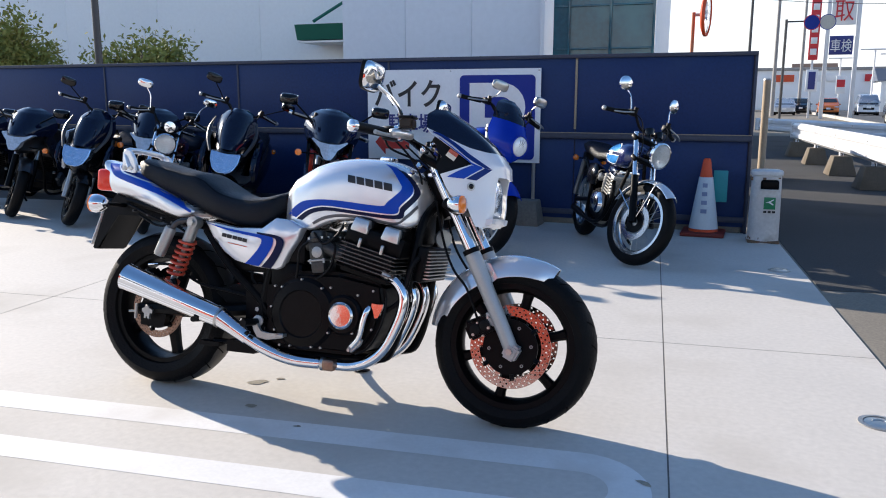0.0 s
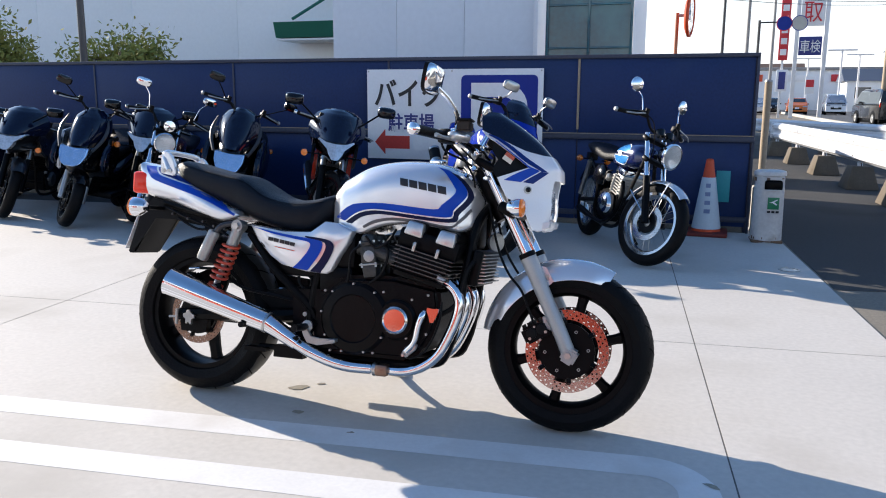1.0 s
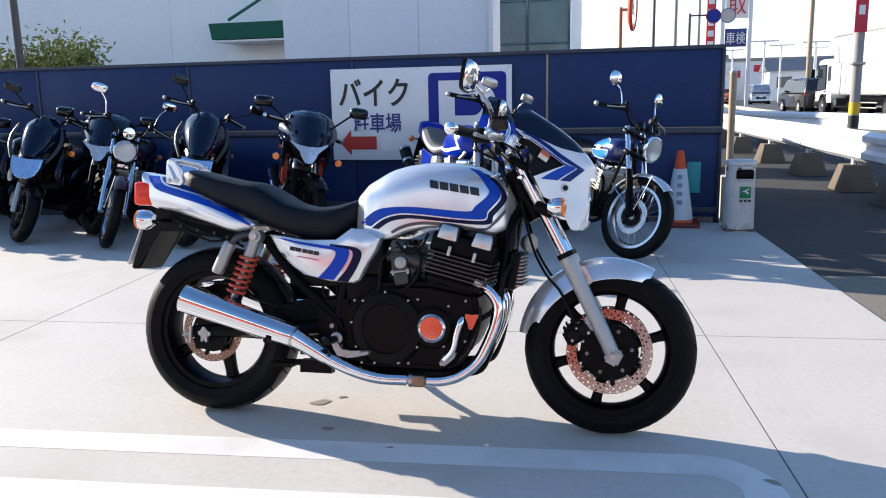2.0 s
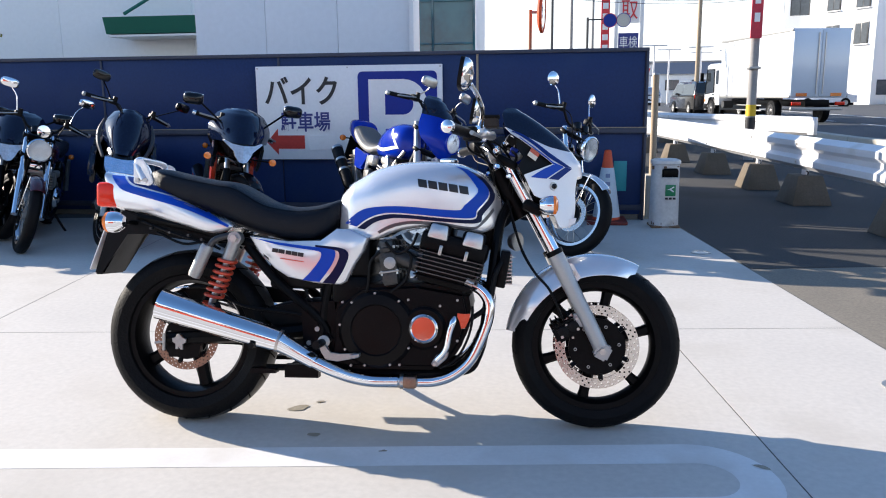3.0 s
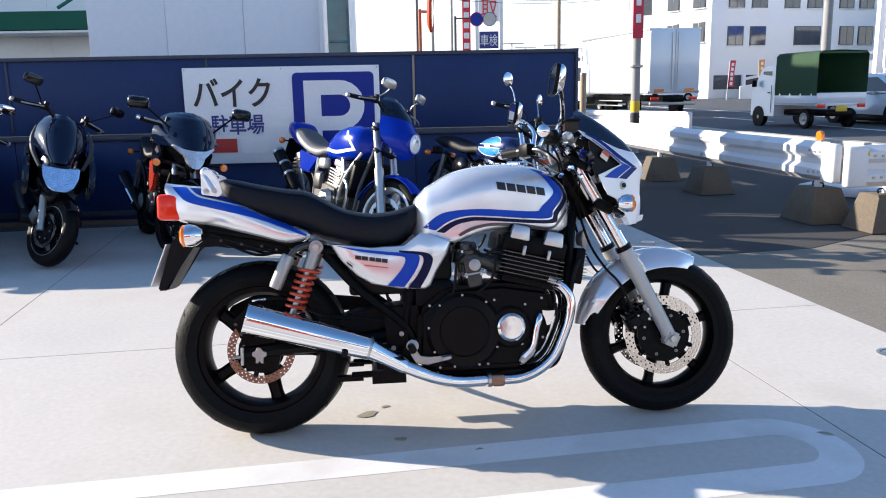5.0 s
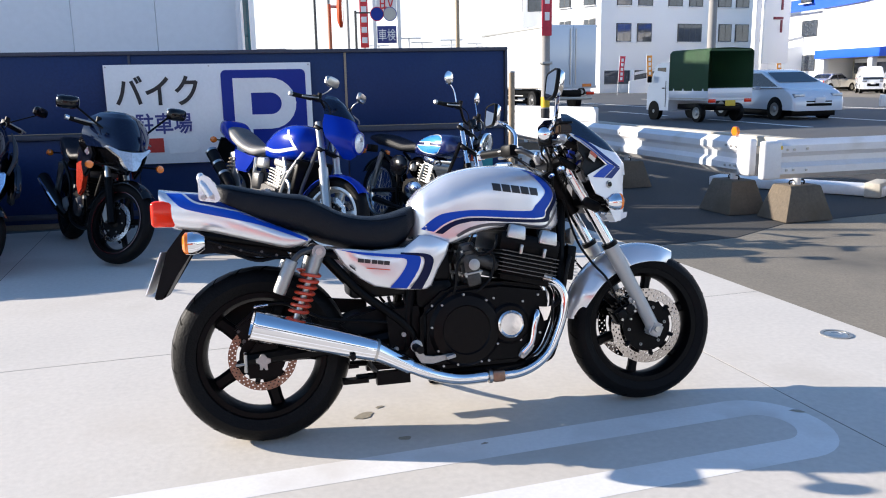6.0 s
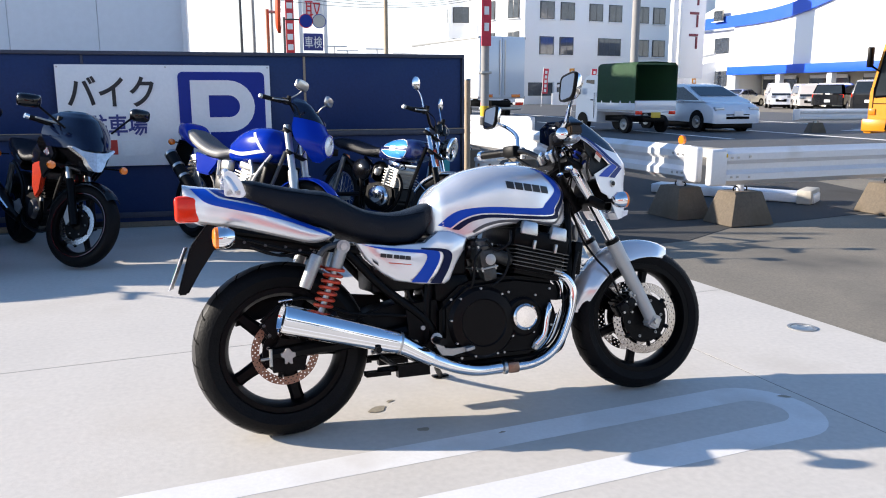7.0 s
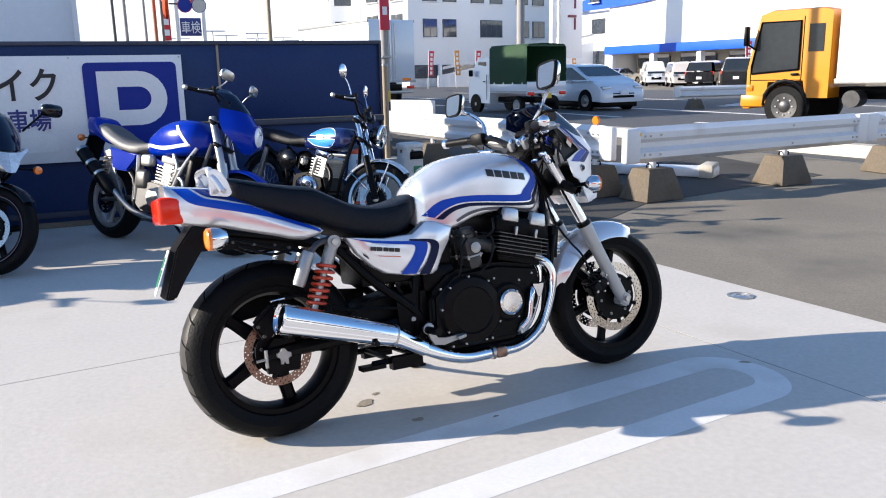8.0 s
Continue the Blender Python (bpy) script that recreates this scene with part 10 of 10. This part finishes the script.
def small_truck(m):
    """A small white truck with a green canvas tilt."""
    t = thing("truck", "small white truck with green canvas tilt", "truck", m)
    L, W = 3.4, 1.475
    bm = bmesh.new()
    rings = []
    for s in (-1, -0.92, 0.92, 1):
        rings.append([bm.verts.new((x, s * W / 2 * (1 if z < 1.05 else 0.9), z)) for x, z in ((1.45, 0.3), (1.45, 1.68), (1.62, 1.75), (2.1, 1.75), (2.32, 1.62), (2.62, 1.0), (2.68, 0.85), (2.68, 0.3))])
    skin(bm, rings)
    part("cab", bm, CAR_WHITE, t, smooth=30)
    for s in (-1, 1):
        bm = bmesh.new()
        bm.faces.new([bm.verts.new((x, s * (W / 2 * (0.9 if z > 1.05 else 0.985) + 0.012), z)) for x, z in ((1.72, 1.1), (2.48, 1.1), (2.24, 1.6), (1.72, 1.6))])
        part("side_window", bm, CAR_GLASS, t, smooth=0)
        part("door_mirror", box_mesh((2.42, s * (W / 2 + 0.08), 1.25), (0.06, 0.14, 0.2), 0.02), BLACK, t)
        part("headlight", box_mesh((2.66, s * 0.55, 0.72), (0.06, 0.24, 0.18), 0.02), LAMP_GLASS, t)
        part("door_seam", box_mesh((1.62, s * (W / 2 - 0.004), 0.8), (0.012, 0.012, 0.8), 0), BLACK, t, smooth=0)
        part("door_handle", box_mesh((1.74, s * (W / 2 + 0.01), 0.98), (0.12, 0.03, 0.035), 0.01), BLACK, t)
        bm = bmesh.new()
        lathe(bm, [(0.0, 0.0), (0.31, 0.0), (0.31, 0.012), (0.0, 0.012)], (2.25, s * (W / 2 - 0.002), 0.28), (0, s, 0), 24)
        part("wheel_arch", bm, BLACK, t, smooth=0)
        part("bed_hook_rail", box_mesh((0.45, s * (W / 2 + 0.005), 0.68), (1.9, 0.02, 0.03), 0.0), ALLOY, t)
        part("tail_light", box_mesh((-0.56, s * 0.6, 0.62), (0.06, 0.22, 0.1), 0.01), RED_LENS, t, "red tail light")
        part("side_board", box_mesh((0.45, s * (W / 2 - 0.02), 0.83), (1.98, 0.04, 0.28), 0.008), CAR_WHITE, t, "white drop side")
    bm = bmesh.new()
    bm.faces.new([bm.verts.new(p) for p in ((2.635, -0.6, 1.05), (2.635, 0.6, 1.05), (2.37, 0.58, 1.58), (2.37, -0.58, 1.58))])
    part("windscreen", bm, CAR_GLASS, t, smooth=0)
    part("bed", box_mesh((0.45, 0, 0.66), (2.0, W - 0.04, 0.08), 0.01), CAR_WHITE, t)
    part("tail_board", box_mesh((-0.54, 0, 0.83), (0.04, W, 0.28), 0.008), CAR_WHITE, t, "white tail board")
    bm = bmesh.new()
    rings = []
    for k in range(9):
        x = -0.55 + 1.98 * k / 8
        bulge = 0.012 * (k % 2)
        rings.append([bm.verts.new((x, y * (1 - bulge), z + (bulge if z > 1.5 else 0))) for y, z in ((-0.745, 0.9), (-0.75, 1.3), (-0.74, 1.99), (-0.66, 2.07), (0.0, 2.1), (0.66, 2.07), (0.74, 1.99), (0.75, 1.3), (0.745, 0.9))])
    skin(bm, rings, closed=False)
    bm.faces.new(rings[-1])
    bmesh.ops.solidify(bm, geom=bm.faces[:], thickness=0.02)
    part("canvas_tilt", bm, CANVAS, t, "dark green canvas tilt", smooth=50)
    part("rear_bow", box_mesh((-0.5, 0, 2.03), (0.04, 1.36, 0.05), 0.01), CANVAS, t)
    part("chassis", box_mesh((1.0, 0, 0.42), (3.0, 0.8, 0.16), 0.02), BLACK, t)
    part("plate", box_mesh((-0.58, 0, 0.55), (0.02, 0.33, 0.16), 0.004), stuff_of("yellow_plate", (0.7, 0.5, 0.05), 0.5), t, "blank yellow plate")
    for x in (0, 2.25):
        for s in (-1, 1):
            road_wheel(t, x, s * (W / 2 - 0.09), 0.27, 0.15)
    return t


small_truck(pose(10.2, 21.6, 0.004, 0, 0, 97))


def box_truck(m, label, paint, box, L, W, floor, top, cab_top, cab_len=1.9, group=""):
    """A truck with a plain cargo box; x runs forwards from the rear."""
    t = thing("truck", label, "truck", m, group)
    part("cargo_box", box_mesh((L / 2, 0, (floor + top) / 2), (L, W, top - floor), 0.03), box, t, "white cargo box")
    for s in (-1, 1):
        part("edge_rail", box_mesh((L / 2, s * (W / 2 + 0.005), top - 0.05), (L + 0.04, 0.05, 0.1), 0.01), ALLOY, t)
        part("edge_rail", box_mesh((L / 2, s * (W / 2 + 0.005), floor + 0.05), (L + 0.04, 0.05, 0.1), 0.01), ALLOY, t)
        for a, b2 in ((0.9, 0.12),):
            part("side_guard", box_mesh((L * 0.55, s * W * 0.46, 0.65), (L * 0.36, 0.04, 0.05), 0.01), ALLOY, t)
            part("side_guard", box_mesh((L * 0.55, s * W * 0.46, 0.45), (L * 0.36, 0.04, 0.05), 0.01), ALLOY, t)
        part("rear_door", box_mesh((-0.02, s * W / 4, (floor + top) / 2), (0.05, W / 2 - 0.05, top - floor - 0.12), 0.01), box, t)
        bm = bmesh.new()
        rod(bm, (-0.07, s * 0.12, floor + 0.15), (-0.07, s * 0.12, top - 0.15), 0.02, n=8)
        part("lock_bar", bm, STEEL, t)
        part("tail_light", box_mesh((-0.05, s * W * 0.38, floor - 0.2), (0.06, 0.35, 0.12), 0.01), RED_LENS, t, "red tail light")
        part("marker", box_mesh((-0.055, s * W * 0.3, floor + 0.12), (0.03, 0.4, 0.12), 0.0), AMBER, t)
    part("side_door", box_mesh((L - 1.0, W / 2 + 0.01, (floor + top) / 2 - 0.05), (0.9, 0.04, top - floor - 0.3), 0.015), box, t, "framed side door")
    part("chassis", box_mesh((L / 2 + 0.8, 0, floor - 0.2), (L + 1.6, 0.9, 0.25), 0.02), BLACK, t)
    part("rear_bumper", box_mesh((0.1, 0, 0.55), (0.12, W * 0.9, 0.12), 0.02), ALLOY, t)
    c0 = L + 0.15
    bm = bmesh.new()
    rings = []
    for s in (-1, -0.93, 0.93, 1):
        k = 1 if abs(s) < 1 else 0.985
        rings.append([bm.verts.new((c0 + x * cab_len, s * W / 2 * 0.97, 0.62 + (z - 0.62) * k)) for x, z in ((0, 0.62), (0, cab_top - 0.05), (0.1, cab_top), (0.72, cab_top), (0.86, cab_top - 0.08), (0.97, 1.45), (1.0, 1.2), (1.0, 0.5), (0.75, 0.5), (0.73, 0.95), (0.3, 0.98), (0.26, 0.62))])
    skin(bm, rings)
    part("cab", bm, paint, t, smooth=30)
    for s in (-1, 1):
        y = s * (W / 2 * 0.97 + 0.01)
        bm = bmesh.new()
        bm.faces.new([bm.verts.new((c0 + x * cab_len, y, z)) for x, z in ((0.36, 1.2), (0.94, 1.12), (0.945, 1.25), (0.84, cab_top - 0.25), (0.36, cab_top - 0.25))])
        part("side_window", bm, CAR_GLASS, t, smooth=0)
        bm = bmesh.new()
        bm.faces.new([bm.verts.new((c0 + x * cab_len, y, z)) for x, z in ((0.08, 1.55), (0.26, 1.55), (0.26, cab_top - 0.32), (0.08, cab_top - 0.32))])
        part("rear_side_window", bm, CAR_GLASS, t, smooth=0)
        part("door_mirror", box_mesh((c0 + cab_len * 0.98, s * (W / 2 + 0.15), 1.9), (0.08, 0.16, 0.4), 0.02), BLACK, t)
        part("headlight", box_mesh((c0 + cab_len, s * W * 0.36, 0.78), (0.06, 0.4, 0.16), 0.02), LAMP_GLASS, t)
        part("turn_signal", box_mesh((c0 + cab_len * 0.955, s * (W / 2 * 0.97 + 0.012), 0.82), (0.14, 0.03, 0.12), 0.01), AMBER, t, "amber side signal")
        part("door_handle", box_mesh((c0 + cab_len * 0.4, s * (W / 2 * 0.97 + 0.02), 1.1), (0.16, 0.04, 0.05), 0.012), BLACK, t)
        for x0, z0, z1 in ((0.325, 0.98, cab_top - 0.16), (0.955, 0.9, 1.3)):
            part("door_seam", box_mesh((c0 + cab_len * x0, s * (W / 2 * 0.97 + 0.001), (z0 + z1) / 2), (0.016, 0.012, z1 - z0), 0), BLACK, t, smooth=0)
        part("door_seam", box_mesh((c0 + cab_len * 0.64, s * (W / 2 * 0.97 + 0.001), 0.985), (cab_len * 0.63, 0.012, 0.016), 0), BLACK, t, smooth=0)
        bm = bmesh.new()
        pipe(bm, [(c0 + cab_len * x, s * (W / 2 * 0.97 + 0.012), z) for x, z in ((0.36, 1.2), (0.94, 1.12), (0.945, 1.25), (0.84, cab_top - 0.25), (0.36, cab_top - 0.25), (0.36, 1.2))], 0.022, 6, 1)
        part("window_seal", bm, BLACK, t, "black window seal")
        bm = bmesh.new()
        pipe(bm, [(c0 + cab_len * (0.515 - 0.27 * math.cos(a)), s * (W / 2 - 0.06), 0.47 + 0.5 * math.sin(a)) for a in [math.pi * k / 8 for k in range(9)]], 0.05, 8, 1)
        part("mudguard", bm, PLASTIC, t, "black wheel arch")
        bm = bmesh.new()
        rod(bm, (c0 + cab_len * 0.9, s * (W / 2), 1.62), (c0 + cab_len * 0.98, s * (W / 2 + 0.15), 1.75), 0.02, n=6)
        part("mirror_arm", bm, BLACK, t)
        part("step", box_mesh((c0 + cab_len * 0.92, s * W * 0.47, 0.55), (0.5, 0.12, 0.25), 0.03), paint if paint is not CAR_WHITE else BLACK, t)
    bm = bmesh.new()
    bm.faces.new([bm.verts.new(p) for p in ((c0 + cab_len * 0.975 + 0.012, -W * 0.43, 1.47), (c0 + cab_len * 0.975 + 0.012, W * 0.43, 1.47), (c0 + cab_len * 0.86 + 0.012, W * 0.42, cab_top - 0.15), (c0 + cab_len * 0.86 + 0.012, -W * 0.42, cab_top - 0.15))])
    part("windscreen", bm, CAR_GLASS, t, smooth=0)
    part("bumper", box_mesh((c0 + cab_len, 0, 0.5), (0.18, W * 0.95, 0.25), 0.04), paint, t)
    for x in (L * 0.22, c0 + cab_len * 0.5):
        for s in (-1, 1):
            road_wheel(t, x, s * (W / 2 - 0.14), 0.44, 0.26, DARK_ALLOY)
    bm = bmesh.new()
    rod(bm, (L - 0.3, W * 0.28, floor - 0.3), (L - 0.3, W * 0.48, floor - 0.3), 0.17, n=16)
    part("air_tank", bm, DARK_ALLOY, t)
    return t


box_truck(pose(9.06, 31.26, 0.004, 0, 0, 99), "white cargo box truck driving away on the road", CAR_WHITE, CAR_WHITE, 7.0, 2.15, 0.95, 3.45, 2.5)
box_truck(pose(14.3, 6.7, 0.004, 0, 0, 111), "orange-yellow cab truck with white cargo box", TRUCK_YELLOW, CAR_WHITE, 5.6, 2.25, 0.9, 3.3, 2.42, 1.7)

# ---- trees behind the fence ----
LEAF = stuff_of("green_leaves", (0.22, 0.25, 0.075), 0.8, 0, 0.3, 3, 30, 0.1, spec=0.1, tint=(0.24, 0.22, 0.07), tint_at=(0.5, 0.65))
BARK = stuff_of("tree_bark", (0.1, 0.075, 0.05), 0.9, 0, 0.3, 6, 60, 0.4)


def tree(x, y, h, spread, seed, label):
    rnd = random.Random(seed)
    t = thing("tree", label, "tree", pose(x, y, 0), "trees behind the fence")
    bm = bmesh.new()
    pipe(bm, [(0, 0, 0), (0.05, 0.03, h * 0.35), (-0.04, 0.0, h * 0.6), (0.02, 0.05, h * 0.85)], [0.12, 0.1, 0.07, 0.03], 10, 4)
    trunk = part("trunk", bm, BARK, t)
    tips = []
    for k in range(16):
        a, z = rnd.uniform(0, 6.28), h * rnd.uniform(0.45, 0.8)
        ln = spread * rnd.uniform(0.5, 1.0)
        tip = Vector((ln * math.cos(a), ln * math.sin(a) * 0.8, z + rnd.uniform(0.1, 0.3) * h * 0.6))
        bm = bmesh.new()
        pipe(bm, [(0, 0, z), tip * 0.5 + Vector((0, 0, z * 0.5 + 0.05)), tip], [0.035, 0.022, 0.008], 6, 3)
        part("limb", bm, BARK, trunk)
        tips.append(tip)
    bm = bmesh.new()
    for tip in tips:
        for k in range(520):
            c = tip * rnd.uniform(0.55, 1.08) + Vector([rnd.gauss(0, 0.17 * spread) for _ in range(3)])
            c.z = max(c.z, h * 0.4)
            a, b2 = Vector([rnd.gauss(0, 1) for _ in range(3)]).normalized(), Vector([rnd.gauss(0, 1) for _ in range(3)]).normalized()
            s = rnd.uniform(0.05, 0.1)
            bm.faces.new([bm.verts.new(c + a * s * p + b2 * s * q) for p, q in ((-1, 0), (0, -0.5), (1, 0), (0, 0.5))])
    crown = part("crown", bm, LEAF, t, "loose crown of small green leaves", smooth=0)
    tagged(crown, kind="stuff")


tree(-17.6, 15.5, 3.3, 1.25, 3, "green leafy tree behind the fence")
tree(-14.6, 16.5, 2.75, 1.2, 8, "rounded leafy shrub tree behind the fence")
tree(-20.5, 17.0, 3.1, 1.2, 12, "green leafy tree behind the fence")
